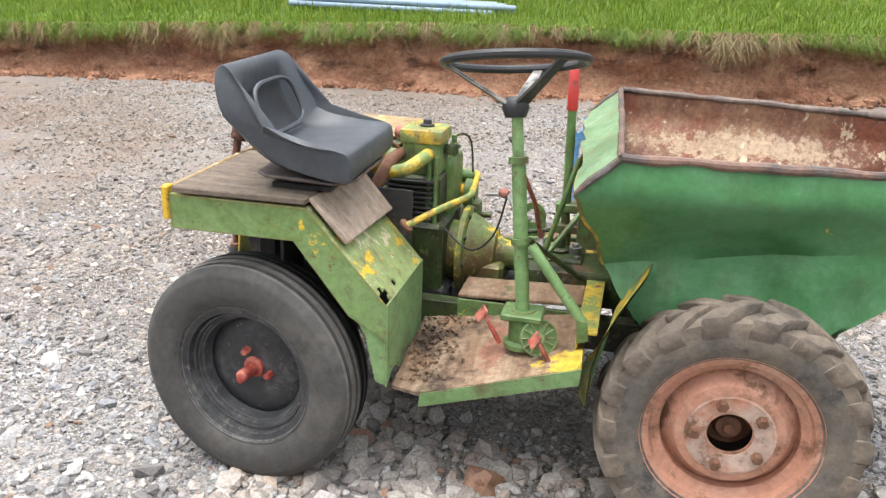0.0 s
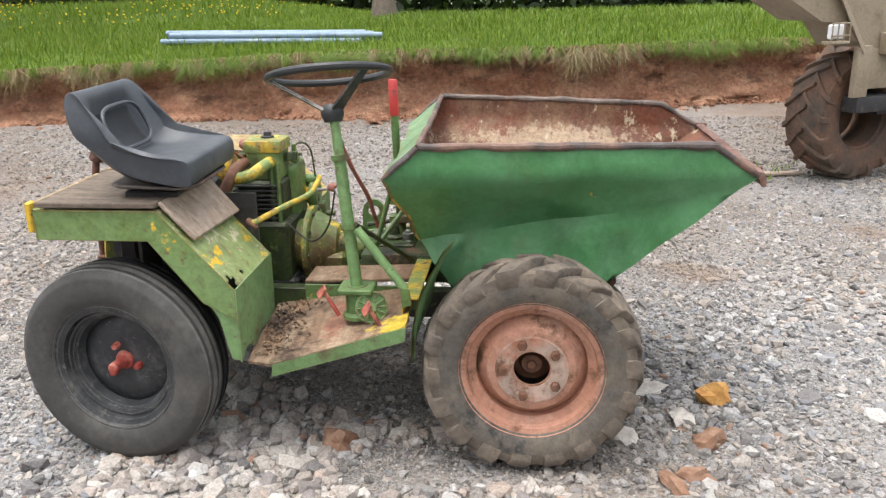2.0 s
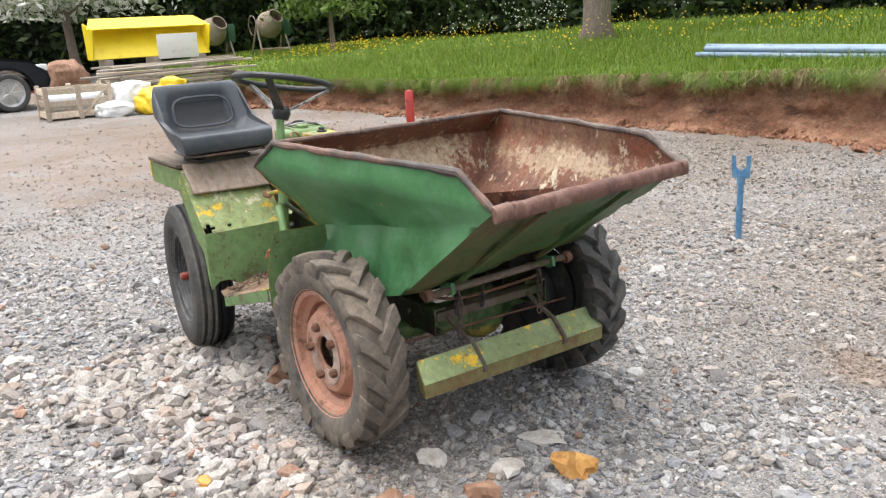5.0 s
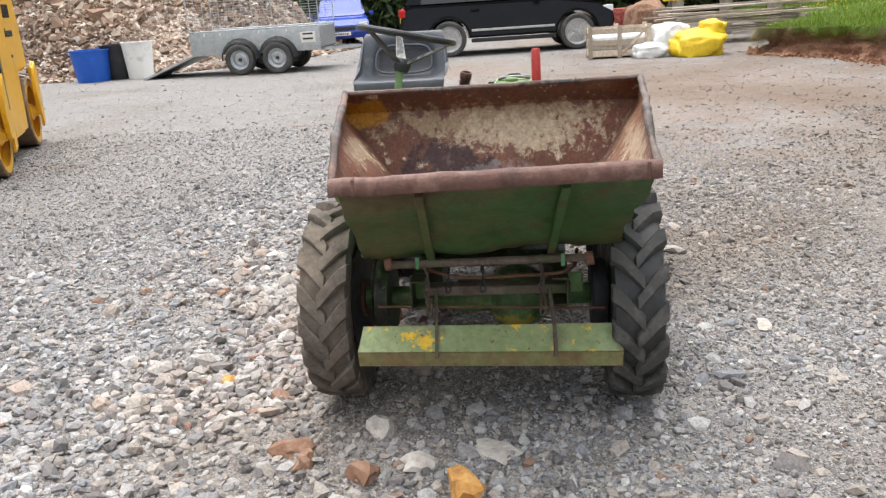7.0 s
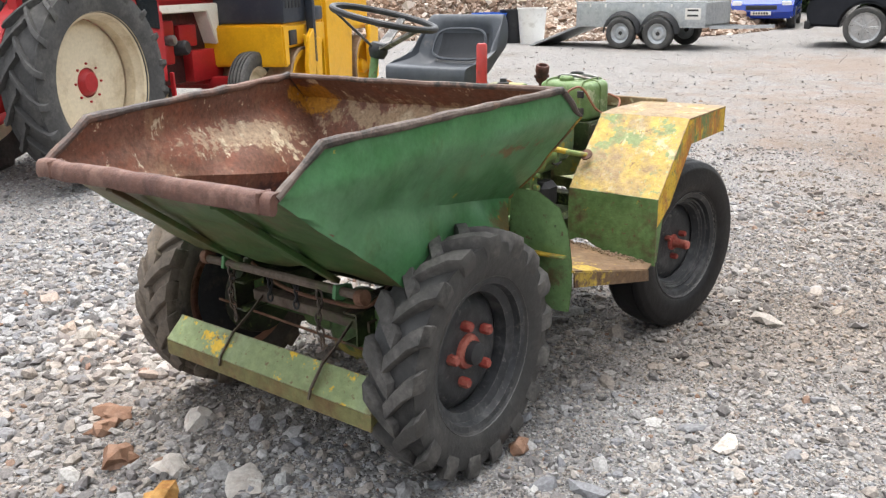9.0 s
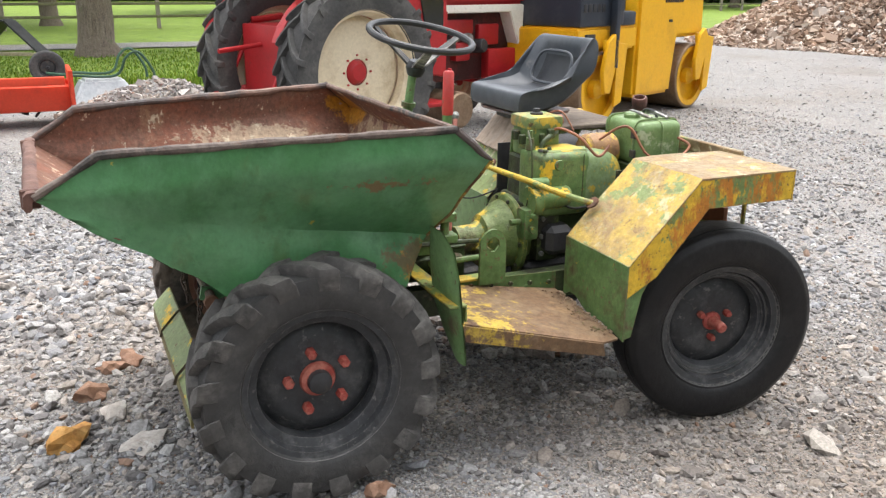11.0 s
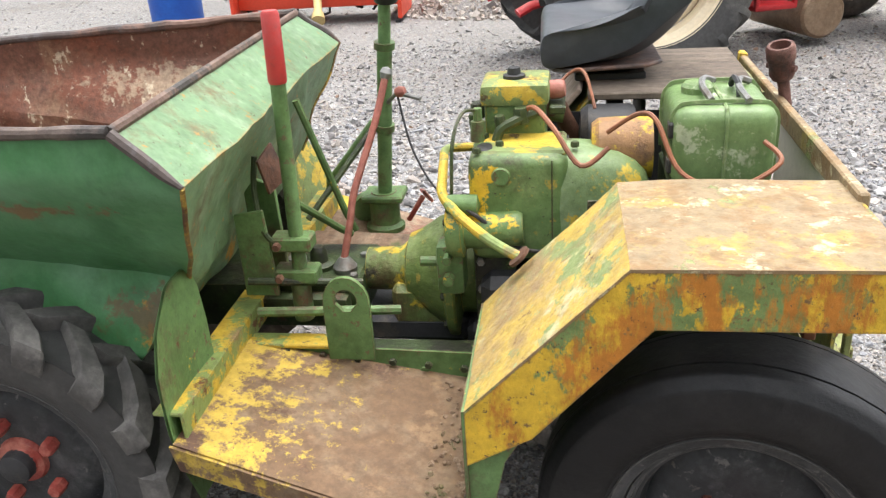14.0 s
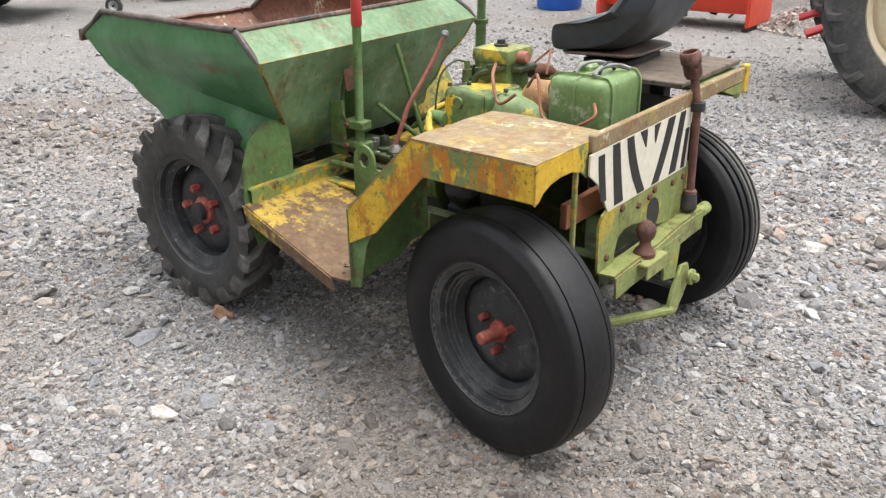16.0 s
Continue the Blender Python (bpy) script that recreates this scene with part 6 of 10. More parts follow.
for x, y, n in ((0.252, -0.185, 8), (0.250, 0.165, 8)):
    part("chain", chain(fresh(), (x, y, 0.533), n, 0.0205, 0.18), M["chain"], dumper, "dark rusty link chain")
for x, y, n in ((0.16, -0.13, 4), (0.16, -0.02, 4)):
    part("chain", chain(fresh(), (x, y, 0.50), n, 0.0205, 0.1), M["black_steel"], dumper)
part("grease_pipe", tube(fresh(), smooth_path([(0.10, 0.28, 0.53), (0.16, 0.25, 0.48), (0.17, 0.10, 0.47), (0.14, -0.1, 0.46), (0.12, -0.25, 0.50)]), 0.006, 6), M["rust"], dumper)
part("rear_axle", rod(fresh(), (-1.275, -0.45, 0.335), (-1.275, 0.43, 0.335), 0.028, 14), M["green_dark"], dumper, "dirty steered rear axle tube")

# ---- fenders ----
FX2, FZ0, FZ1, FZ2 = -0.868, 0.833, 0.598, 0.365


def plate(bm, pts, y0, y1):
    """A flat plate with the outline pts of (x, z) between y0 and y1."""
    a, b = [bm.verts.new((x, y0, z)) for x, z in pts], [bm.verts.new((x, y1, z)) for x, z in pts]
    fs = [bm.faces.new(a), bm.faces.new(b)] + [bm.faces.new((a[i], a[(i + 1) % len(a)], b[(i + 1) % len(a)], b[i])) for i in range(len(a))]
    bmesh.ops.recalc_face_normals(bm, faces=fs)
    return bm


def fender(s, yo, yi, top_mat, side_mat, front_mat, holes=(), FX0=-1.452, FX1=-1.080, FX2=-0.868):
    """A folded fender; top_mat is the pair for the flat top and the slope; holes: rusted-out squares of its sheet."""
    t = 0.005
    bm = fresh()
    line = [lerp((FX0, FZ0, 0), (FX1, FZ0, 0), i / 10) for i in range(11)] + [lerp((FX1, FZ0, 0), (FX2, FZ1, 0), i / 20) for i in range(1, 21)]
    g = []
    for p in line:
        row = [(p.x, yo + (yi - yo) * k / 20, p.y + wobble((p.x, yo + (yi - yo) * k / 20, s), 8, 0.006) * min(1, k / 4)) for k in range(21)]
        g.append([[bm.verts.new(q) for q in row], [bm.verts.new((q[0], q[1], q[2] - t)) for q in row]])
    for i in range(len(g) - 1):
        for k in range(20):
            if (i, k) in holes:
                continue
            for lay in (0, 1):
                bm.faces.new((g[i][lay][k], g[i + 1][lay][k], g[i + 1][lay][k + 1], g[i][lay][k + 1])).material_index = 0 if i < 10 else 1
        for k in (0, 20):
            bm.faces.new((g[i][0][k], g[i + 1][0][k], g[i + 1][1][k], g[i][1][k]))
    for i in (0, len(g) - 1):
        for k in range(20):
            bm.faces.new((g[i][0][k], g[i][0][k + 1], g[i][1][k + 1], g[i][1][k]))
    bmesh.ops.recalc_face_normals(bm, faces=bm.faces)
    f = part("fender", bm, top_mat, dumper, "bent steel fender with worn paint")
    drop = 0.092
    bm = fresh()
    side = [(FX0, FZ0), (FX1, FZ0), (FX2, FZ1), (FX2, FZ1 - 0.10), (FX2 - 0.10, FZ1 - 0.045), (FX1 - 0.035, FZ0 - drop), (FX0, FZ0 - drop)]
    plate(bm, [(x, z - 0.0042) if k < 3 else (x, z) for k, (x, z) in enumerate(side)], yo - 0.001 * s, yo - 0.006 * s)
    part("fender_skirt", bm, side_mat, f, "turned-down fender side")
    bm = fresh()
    rag = random.Random(3 + s)
    low = [(FX2 + 0.004, yo + (yi - yo) * i / 9, FZ2 + (rag.random() * 0.03 if 0 < i < 9 else 0) + (0.035 if s > 0 else 0.0) * i / 9) for i in range(10)]
    pts = [(FX2 + 0.004, yo, FZ1), *low, (FX2 + 0.004, yi, FZ1)]
    slab(bm, pts if s > 0 else pts[::-1], 0.005)
    plate(bm, [(FX2 + 0.003, FZ1 - 0.02), (FX2 + 0.003, FZ2), (FX2 - 0.030, FZ2 + 0.008), (FX2 - 0.058, FZ1 - 0.095), (FX2 - 0.085, FZ1 - 0.05)], yo - 0.0072 * s, yo - 0.012 * s)
    part("front_plate", bm, front_mat, f, "upright plate under the fender")
    bm = fresh()
    low = [(0.0, 1.04), (0.05, 0.98), (0.10, 0.80), (0.20, 0.66), (0.32, 0.60), (0.46, 0.61), (0.60, 0.76), (0.68, 0.98)] if s > 0 else [(0.0, 1.0), (0.10, 0.98), (0.18, 0.70), (0.32, 0.50), (0.60, 0.42), (1.0, 0.42)]
    pts = [(FX0 - 0.001, yo, FZ0)] + [(FX0 - 0.001, yo + (yi - yo) * a, FZ0 - drop * b) for a, b in low] + [(FX0 - 0.001, yo + (yi - yo) * low[-1][0], FZ0)]
    slab(bm, pts[::(1 if s < 0 else -1)], 0.005)
    bmesh.ops.recalc_face_normals(bm, faces=bm.faces)
    part("fender_end", bm, side_mat, f)
    return f


fender_r = fender(-1, -0.611, -0.262, [M["fender_green"], M["fender_slope"]], M["fender_side"], M["green_light"], {(28, 1), (28, 2), (29, 1), (29, 0), (28, 0), (27, 1), (16, 3), (17, 3), (17, 4), (28, 6)})
fender_l = fender(1, 0.617, 0.285, [M["fender_top"], M["fender_yellow"]], M["fender_yside"], M["green"], (), -1.463, -1.108, -0.876)
box_b = fresh()
slab(box_b, [(-1.435, -0.628, 0.842), (-1.075, -0.622, 0.842), (-1.07, -0.19, 0.842), (-1.43, -0.19, 0.842)], 0.016, 0.003)
part("seat_board", box_b, M["board"], dumper, "grey weathered plywood on the fender")
bm = slab(fresh(), [(-1.078, -0.60, 0.850), (-0.980, -0.60, 0.741), (-0.965, -0.262, 0.735), (-1.06, -0.262, 0.846)], 0.013, 0.003)
part("slope_board", bm, M["board_pale"], dumper, "pale weathered board on the fender's slope")
bm = fresh()
box(bm, (-1.41, -0.26, 0.37), (-0.90, -0.255, 0.80), 0.001)
part("inner_panel", box(bm, (-1.20, -0.26, 0.55), (-1.19, -0.50, 0.82), 0.001), M["black_steel"], dumper)
part("inner_panel", box(fresh(), (-1.40, 0.262, 0.50), (-1.06, 0.267, 0.79), 0.001), M["green_dark"], dumper)
part("fender_post", box(fresh(), (-1.30, -0.42, 0.40), (-1.25, -0.37, 0.83), 0.003), M["black_steel"], dumper)
part("fender_post", box(fresh(), (-1.16, -0.44, 0.45), (-1.12, -0.40, 0.83), 0.003), M["black_steel"], dumper)

# footplates
bm = fresh()
slab(bm, [(-0.380, 0.575, 0.478), (-0.385, 0.250, 0.486), (-0.858, 0.250, 0.405), (-0.858, 0.612, 0.372), (-0.80, 0.622, 0.372)][::-1], 0.007)
part("footplate", bm, M["foot_l"], dumper, "yellow footplate worn to rust")
bm = fresh()
slab(bm, [(-0.375, 0.580, 0.482), (-0.80, 0.628, 0.376), (-0.81, 0.626, 0.335), (-0.385, 0.578, 0.432)], 0.005)
part("footplate_edge", bm, M["foot_l"], dumper, "rusty turned-down footplate edge")
bm = fresh()
slab(bm, [(-0.372, -0.575, 0.470), (-0.380, -0.250, 0.476), (-0.855, -0.250, 0.405), (-0.860, -0.575, 0.345), (-0.78, -0.590, 0.342)], 0.010)
part("footplate", bm, M["foot_r"], dumper, "rotten wooden footplate in a green frame")
bm = fresh()
slab(bm, [(-0.372, -0.580, 0.478), (-0.78, -0.594, 0.350), (-0.785, -0.592, 0.310), (-0.375, -0.578, 0.432)], -0.006)
part("footplate_edge", bm, M["green_light"], dumper, "green edge plate")
bm = fresh()
rag = random.Random(11)
for i in range(190):
    u, v = rag.random(), rag.random() ** 2
    x = -0.85 + 0.06 * rag.random() + (0.10 * v)
    y = -0.56 + 0.30 * u
    zt = 0.363 + (x + 0.855) * 0.16 + (y + 0.575) * 0.18
    s = 0.003 + 0.005 * rag.random()
    bmesh.ops.create_cone(bm, segments=5, radius1=s, radius2=s * 0.5, depth=s, cap_ends=True, matrix=Matrix.Translation((x, y, zt)) @ pose(0, 0, 0, 60 * rag.random(), 40 * rag.random(), 360 * rag.random()))
tagged(part("debris", bm, M["foot_r"], dumper, "dry dirt and leaf crumbs"), kind="stuff")
bm = fresh()
box(bm, (-0.395, -0.475, 0.524), (-0.345, 0.555, 0.531), 0.0015)
box(bm, (-0.398, -0.475, 0.478), (-0.392, 0.555, 0.531), 0.0015)
part("cross_angle", bm, M["yellow_worn"], dumper, "yellow angle-iron cross bar")
part("rail_cap", box(fresh(), (-0.62, 0.215, 0.478), (-0.39, 0.262, 0.487), 0.002), M["yellow_worn"], dumper, "yellow worn rail cap")
channel = part("side_channel", slab(fresh(), [(-0.40, 0.254, 0.484), (-0.86, 0.254, 0.470), (-0.86, 0.254, 0.400), (-0.40, 0.254, 0.470)], 0.006), M["green"], dumper, "green plate along the footplate")
for i in range(6):
    part("channel_bolt", bolt(fresh(), (-0.48 - i * 0.07, 0.258, 0.470 - i * 0.006), (0, 1, 0), 0.008, 0.008), M["green_dark"], channel)
bm = fresh()
crumb = random.Random(12)
for i in range(150):
    x = -0.865 + 0.07 * crumb.random() ** 1.6
    y = 0.28 + 0.32 * crumb.random()
    q = 0.002 + 0.005 * crumb.random()
    z = 0.405 - (y - 0.25) * 0.091 + (x + 0.858) * 0.171 + 0.009
    bmesh.ops.create_cone(bm, segments=5, radius1=q, radius2=q * 0.5, depth=q, cap_ends=True, matrix=Matrix.Translation((x, y, z)) @ pose(0, 0, 0, 60 * crumb.random(), 40 * crumb.random(), 360 * crumb.random()))
tagged(part("debris", bm, M["foot_r"], dumper, "dark dirt and leaf crumbs"), kind="stuff")


def flap(s, rows):
    """A curved sheet hanging behind a front wheel; rows of x, z and the y of its two edges."""
    bm = fresh()
    for off in (0.0, 0.005):
        g = [[bm.verts.new((x + off + 0.005 * math.sin(3 * k / 5) + ((0.028 if z > 0.45 else -0.02) * (1 - k / 5) if s < 0 else 0), s * (a + (b - a) * k / 5), z)) for k in range(6)] for x, z, a, b in rows]
        for i in range(len(g) - 1):
            for k in range(5):
                bm.faces.new((g[i][k], g[i][k + 1], g[i + 1][k + 1], g[i + 1][k])).material_index = 0 if off else 1
    bmesh.ops.recalc_face_normals(bm, faces=bm.faces)
    part("mud_guard", bm, [M["green_light"], M["engine_yellow"]] if s < 0 else [M["green_light"], M["green"]], dumper, "curved green sheet guard behind the wheel")


flap(-1, ((-0.258, 0.715, 0.40, 0.575), (-0.300, 0.64, 0.375, 0.585), (-0.335, 0.56, 0.36, 0.585), (-0.352, 0.48, 0.37, 0.58), (-0.356, 0.41, 0.41, 0.575), (-0.358, 0.345, 0.47, 0.55)))
flap(1, ((-0.365, 0.715, 0.37, 0.46), (-0.372, 0.67, 0.365, 0.53), (-0.374, 0.60, 0.36, 0.56), (-0.380, 0.50, 0.37, 0.57), (-0.390, 0.42, 0.42, 0.565), (-0.402, 0.345, 0.48, 0.55)))

# ---- seat ----
def seat_shape(bm, shrink=0.0):
    """A pan seat: rows across from the front edge up the back. Each row: x, z of its middle, half width, curl of its rim."""
    rows = [(-1.16, 0.910, 0.174, 0.03), (-1.06, 0.908, 0.180, 0.01), (-0.992, 0.909, 0.186, 0), (-0.972, 0.913, 0.190, 0), (-0.964, 0.924, 0.193, 0), (-0.961, 0.950, 0.196, 0), (-0.966, 0.977, 0.198, 0), (-0.972, 0.986, 0.201, 0.001), (-0.99, 0.989, 0.201, 0.003), (-1.04, 0.984, 0.205, 0.010),
            (-1.10, 0.976, 0.209, 0.032), (-1.150, 0.970, 0.211, 0.062), (-1.185, 0.980, 0.211, 0.072), (-1.212, 1.01, 0.209, 0.058), (-1.232, 1.055, 0.204, 0.046), (-1.250, 1.10, 0.199, 0.036), (-1.266, 1.145, 0.191, 0.02),
            (-1.276, 1.168, 0.183, 0.008), (-1.288, 1.178, 0.175, 0), (-1.304, 1.172, 0.173, 0), (-1.312, 1.15, 0.179, 0), (-1.305, 1.10, 0.188, 0), (-1.290, 1.04, 0.190, 0.01), (-1.262, 0.985, 0.184, 0.045), (-1.215, 0.94, 0.178, 0.05)]
    yc, n = -0.430, 20
    rows = [(x, z - 0.008, w, c) for x, z, w, c in rows]
    g = []
    for i, (x, z, w, curl) in enumerate(rows):
        row = []
        for k in range(n + 1):
            uu = math.sin((-1 + 2 * k / n) * math.pi / 2)
            lift = curl * max(0.0, (abs(uu) - 0.66) / 0.34) ** 1.3
            back = 13 <= i <= 18
            hollow = 0.026 if 12 <= i <= 15 and abs(uu) < 0.66 else 0.0
            row.append(bm.verts.new((x + (lift * 0.75 if back else 0) - hollow, yc + uu * w, z + (lift * 0.25 if back else lift))))
        g.append(row)
    m = len(g)
    for i in range(m):
        a, b = g[i], g[(i + 1) % m]
        for k in range(n):
            face = bm.faces.new((a[k], b[k], b[k + 1], a[k + 1]))
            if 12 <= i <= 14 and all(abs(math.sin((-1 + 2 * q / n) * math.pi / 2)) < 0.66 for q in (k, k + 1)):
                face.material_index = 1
    for k in (0, n):
        c = bm.verts.new(sum((r[k].co for r in g), Vector()) / m + Vector((0, 0.0, 0)))
        for i in range(m):
            q = (g[i][k], g[(i + 1) % m][k], c)
            bm.faces.new(q if k else q[::-1])
    bmesh.ops.recalc_face_normals(bm, faces=bm.faces)
    return bm


SWING = Matrix.Translation((-1.15, -0.42, 0)) @ pose(0, 0, 0, 0, 0, 1.5) @ Matrix.Translation((1.15, 0.42, 0))
sb = seat_shape(fresh())
bmesh.ops.transform(sb, matrix=SWING, verts=sb.verts)
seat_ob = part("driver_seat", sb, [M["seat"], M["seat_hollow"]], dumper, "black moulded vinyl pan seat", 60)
sub = seat_ob.modifiers.new("round", "SUBSURF")
sub.levels = sub.render_levels = 2
bm = fresh()
pts = []
for k in range(24):
    a = 2 * math.pi * k / 24
    u, v = math.copysign(abs(math.cos(a)) ** 0.55, math.cos(a)), math.copysign(abs(math.sin(a)) ** 0.55, math.sin(a))
    v2 = 0.5 + 0.5 * v
    pts.append(lerp((-1.196, 0, 0.990), (-1.246, 0, 1.112), v2) + Vector((0.002, -0.430 + u * (0.136 - 0.016 * v2), 0)))
tube(bm, [SWING @ p for p in pts], 0.006, 6, closed=True)
part("seat_piping", bm, M["seat"], seat_ob, "raised edge of the backrest hollow")
pan = fresh()
slab(pan, [(-1.235, -0.55, 0.916), (-1.20, -0.585, 0.916), (-1.03, -0.600, 0.914), (-0.990, -0.585, 0.914), (-0.972, -0.54, 0.914), (-0.972, -0.31, 0.914), (-0.990, -0.265, 0.914), (-1.03, -0.25, 0.914), (-1.20, -0.27, 0.916), (-1.235, -0.31, 0.916)], 0.009, 0.003)
bmesh.ops.transform(pan, matrix=Matrix.Translation((0, 0, -0.024)) @ SWING, verts=pan.verts)
part("seat_pan", pan, M["rim_dark"], dumper, "worn steel plate under the seat")
part("seat_packing", box(fresh(), (-1.20, -0.545, 0.857), (-1.04, -0.31, 0.8735), 0.003, SWING), M["black_steel"], dumper, "black packing plate under the seat")
part("seat_packing", box(fresh(), (-1.17, -0.525, 0.8735), (-1.03, -0.33, 0.8905), 0.003, SWING @ Matrix.Translation((-1.1, -0.43, 0)) @ pose(0, 0, 0, 0, 0, 6) @ Matrix.Translation((1.1, 0.43, 0))), M["black_steel"], dumper, "black packing plate under the seat")

# ---- steering ----
CB, CT = Vector((-0.547, -0.416, 0.545)), Vector((-0.606, -0.354, 1.085))
axis = (CT - CB).normalized()
col = part("steering_column", tube(fresh(), [CB, lerp(CB, CT, 0.74), lerp(CB, CT, 0.745), CT], [0.0190, 0.0190, 0.0155, 0.015], 16), M["green_light"], dumper, "green painted steering column")
for t in (0.33, 0.72):
    part("collar", rod(fresh(), lerp(CB, CT, t), lerp(CB, CT, t + 0.03), 0.026, 16), M["green"], col)
wn_ = Vector((-0.093, 0.225, 1.0)).normalized()
wx_ = Vector((1, 0, 0)) - wn_ * wn_.x
wx_.normalize()
sm = Matrix.Translation(Vector((-0.620, -0.322, 1.183)) - wn_ * 0.018) @ Matrix((wx_, wn_.cross(wx_), wn_)).transposed().to_4x4()
SWR = 0.183
wheel_s = part("steering_wheel", tube(fresh(), [sm @ Vector((SWR * math.cos(a), SWR * math.sin(a), 0.018)) for a in (2 * math.pi * k / 48 for k in range(48))], 0.0118, 10, closed=True), M["wheel_black"], dumper, "black three-spoke steering wheel")
for k in range(3):
    a = 2 * math.pi * k / 3 + 1.35
    d = Vector((math.cos(a), math.sin(a), 0))
    p0, p1 = sm @ (d * 0.022 + Vector((0, 0, -0.088))), sm @ (d * SWR + Vector((0, 0, 0.014)))
    side = (sm.to_3x3() @ Vector((-math.sin(a), math.cos(a), 0)))
    bm = fresh()
    nrm = side.cross(p1 - p0).normalized() * 0.004
    v = [bm.verts.new(q) for q in (p0 - side * 0.020 - nrm, p0 + side * 0.020 - nrm, p1 + side * 0.012 - nrm, p1 - side * 0.012 - nrm, p0 - side * 0.020 + nrm, p0 + side * 0.020 + nrm, p1 + side * 0.012 + nrm, p1 - side * 0.012 + nrm)]
    for q in ((0, 1, 2, 3), (7, 6, 5, 4), (0, 4, 5, 1), (1, 5, 6, 2), (2, 6, 7, 3), (3, 7, 4, 0)):
        bm.faces.new([v[i] for i in q])
    bmesh.ops.recalc_face_normals(bm, faces=bm.faces)
    part("spoke", bm, M["spoke_worn"] if k < 2 else M["black_steel"], wheel_s, "worn flat steel spoke")
part("steering_hub", lathe(fresh(), [(0, -0.070), (0.026, -0.070), (0.033, -0.082), (0.036, -0.098), (0.027, -0.122), (0, -0.122)], sm, 20), M["wheel_black"], wheel_s)
bm = fresh()
lathe(bm, [(0, 0.105), (0.032, 0.105), (0.040, 0.09), (0.040, 0.02), (0.052, 0.012), (0.052, 0), (0, 0)], facing((-0.542, -0.415, 0.445), (-0.02, 0.0, 1)), 20)
box(bm, (-0.60, -0.465, 0.53), (-0.49, -0.37, 0.548), 0.004)
sbox = part("steering_box", bm, M["green"], dumper, "green cast steering box")
bm = lathe(fresh(), [(0, 0.012), (0.014, 0.012), (0.016, 0.004), (0.044, 0.002), (0.046, 0.008), (0.050, 0.008), (0.050, -0.01), (0, -0.012)], facing((-0.495, -0.455, 0.490), (0.35, -0.9, 0.25)), 28)
part("ribbed_cover", bm, M["green_light"], sbox, "round ribbed cover")
mm = facing((-0.495, -0.455, 0.490), (0.35, -0.9, 0.25))
for k in range(12):
    a = 2 * math.pi * k / 12
    part("cover_rib", rod(fresh(), mm @ Vector((0.014 * math.cos(a), 0.014 * math.sin(a), 0.008)), mm @ Vector((0.047 * math.cos(a), 0.047 * math.sin(a), 0.007)), 0.0026, 5), M["green_light"], sbox)
part("column_brace", rod(fresh(), (-0.535, -0.43, 0.735), (-0.385, -0.47, 0.555), 0.014, 12), M["green_light"], dumper)
part("column_brace", rod(fresh(), (-0.545, -0.40, 0.74), (-0.40, -0.20, 0.56), 0.008, 8), M["green_dark"], dumper)
part("brace_plate", slab(fresh(), [(-0.400, -0.475, 0.565), (-0.372, -0.475, 0.56), (-0.366, -0.475, 0.51), (-0.395, -0.475, 0.50)], -0.008), M["green"], dumper)
for x, y, z in ((-0.655, -0.435, 0.530), (-0.50, -0.505, 0.505)):
    bm = rod(fresh(), (x + 0.010, y, z - 0.004), (x + 0.055, y - 0.01, z - 0.075), 0.007, 8)
    box(bm, (-0.021, -0.018, -0.004), (0.021, 0.018, 0.004), 0.003, Matrix.Translation((x, y, z)) @ pose(0, 0, 0, 20, -55, 10))
    part("foot_pedal", bm, M["red"], dumper, "red painted foot pedal")

# ---- engine ----
engine = part("engine_block", box(box(fresh(), (-1.08, -0.13, 0.44), (-0.84, 0.10, 0.66), 0.012), (-1.02, -0.10, 0.62), (-0.86, 0.06, 0.80), 0.008), M["green_dark"], dumper, "dark oily green engine block")
for i in range(9):
    part("cooling_fin", box(fresh(), (-1.03, -0.118, 0.655 + i * 0.016), (-0.878, 0.0, 0.661 + i * 0.016), 0.001), M["black_steel"], engine)
bm = box(fresh(), (-1.03, 0.000, 0.625), (-0.842, 0.168, 0.838), 0.030, None, 4)
cowl = part("engine_cowl", bm, M["engine_green"], engine, "green sheet cowl with yellow chips", 50)
bm = fresh()
loops = []
for x, w, h, zc in ((-0.99, 0.0825, 0.103, 0.733), (-1.03, 0.0825, 0.103, 0.733), (-1.08, 0.081, 0.101, 0.732), (-1.12, 0.076, 0.096, 0.729), (-1.152, 0.066, 0.084, 0.724), (-1.172, 0.050, 0.064, 0.720), (-1.182, 0.026, 0.034, 0.718)):
    ring_ = []
    for q in range(28):
        a = 2 * math.pi * q / 28
        u, v = math.copysign(abs(math.cos(a)) ** 0.62, math.cos(a)), math.copysign(abs(math.sin(a)) ** 0.62, math.sin(a))
        ring_.append(bm.verts.new((x, 0.0845 + u * w, zc + v * h)))
    loops.append(ring_)
for a, b in zip(loops, loops[1:]):
    for q in range(28):
        bm.faces.new((a[q], a[(q + 1) % 28], b[(q + 1) % 28], b[q]))
bm.faces.new(loops[0][::-1])
bm.faces.new(loops[-1])
bmesh.ops.recalc_face_normals(bm, faces=bm.faces)
part("fan_cowl", bm, M["fan_green"], engine, "rounded pale green fan cowl with yellow patches", 60)
part("cowl_top", box(fresh(), (-1.025, 0.02, 0.829), (-0.865, 0.148, 0.841), 0.006), M["engine_yellow"], engine, "yellow cowl top")
bm = box(fresh(), (-0.985, -0.085, 0.80), (-0.865, 0.035, 0.925), 0.014, None, 2)
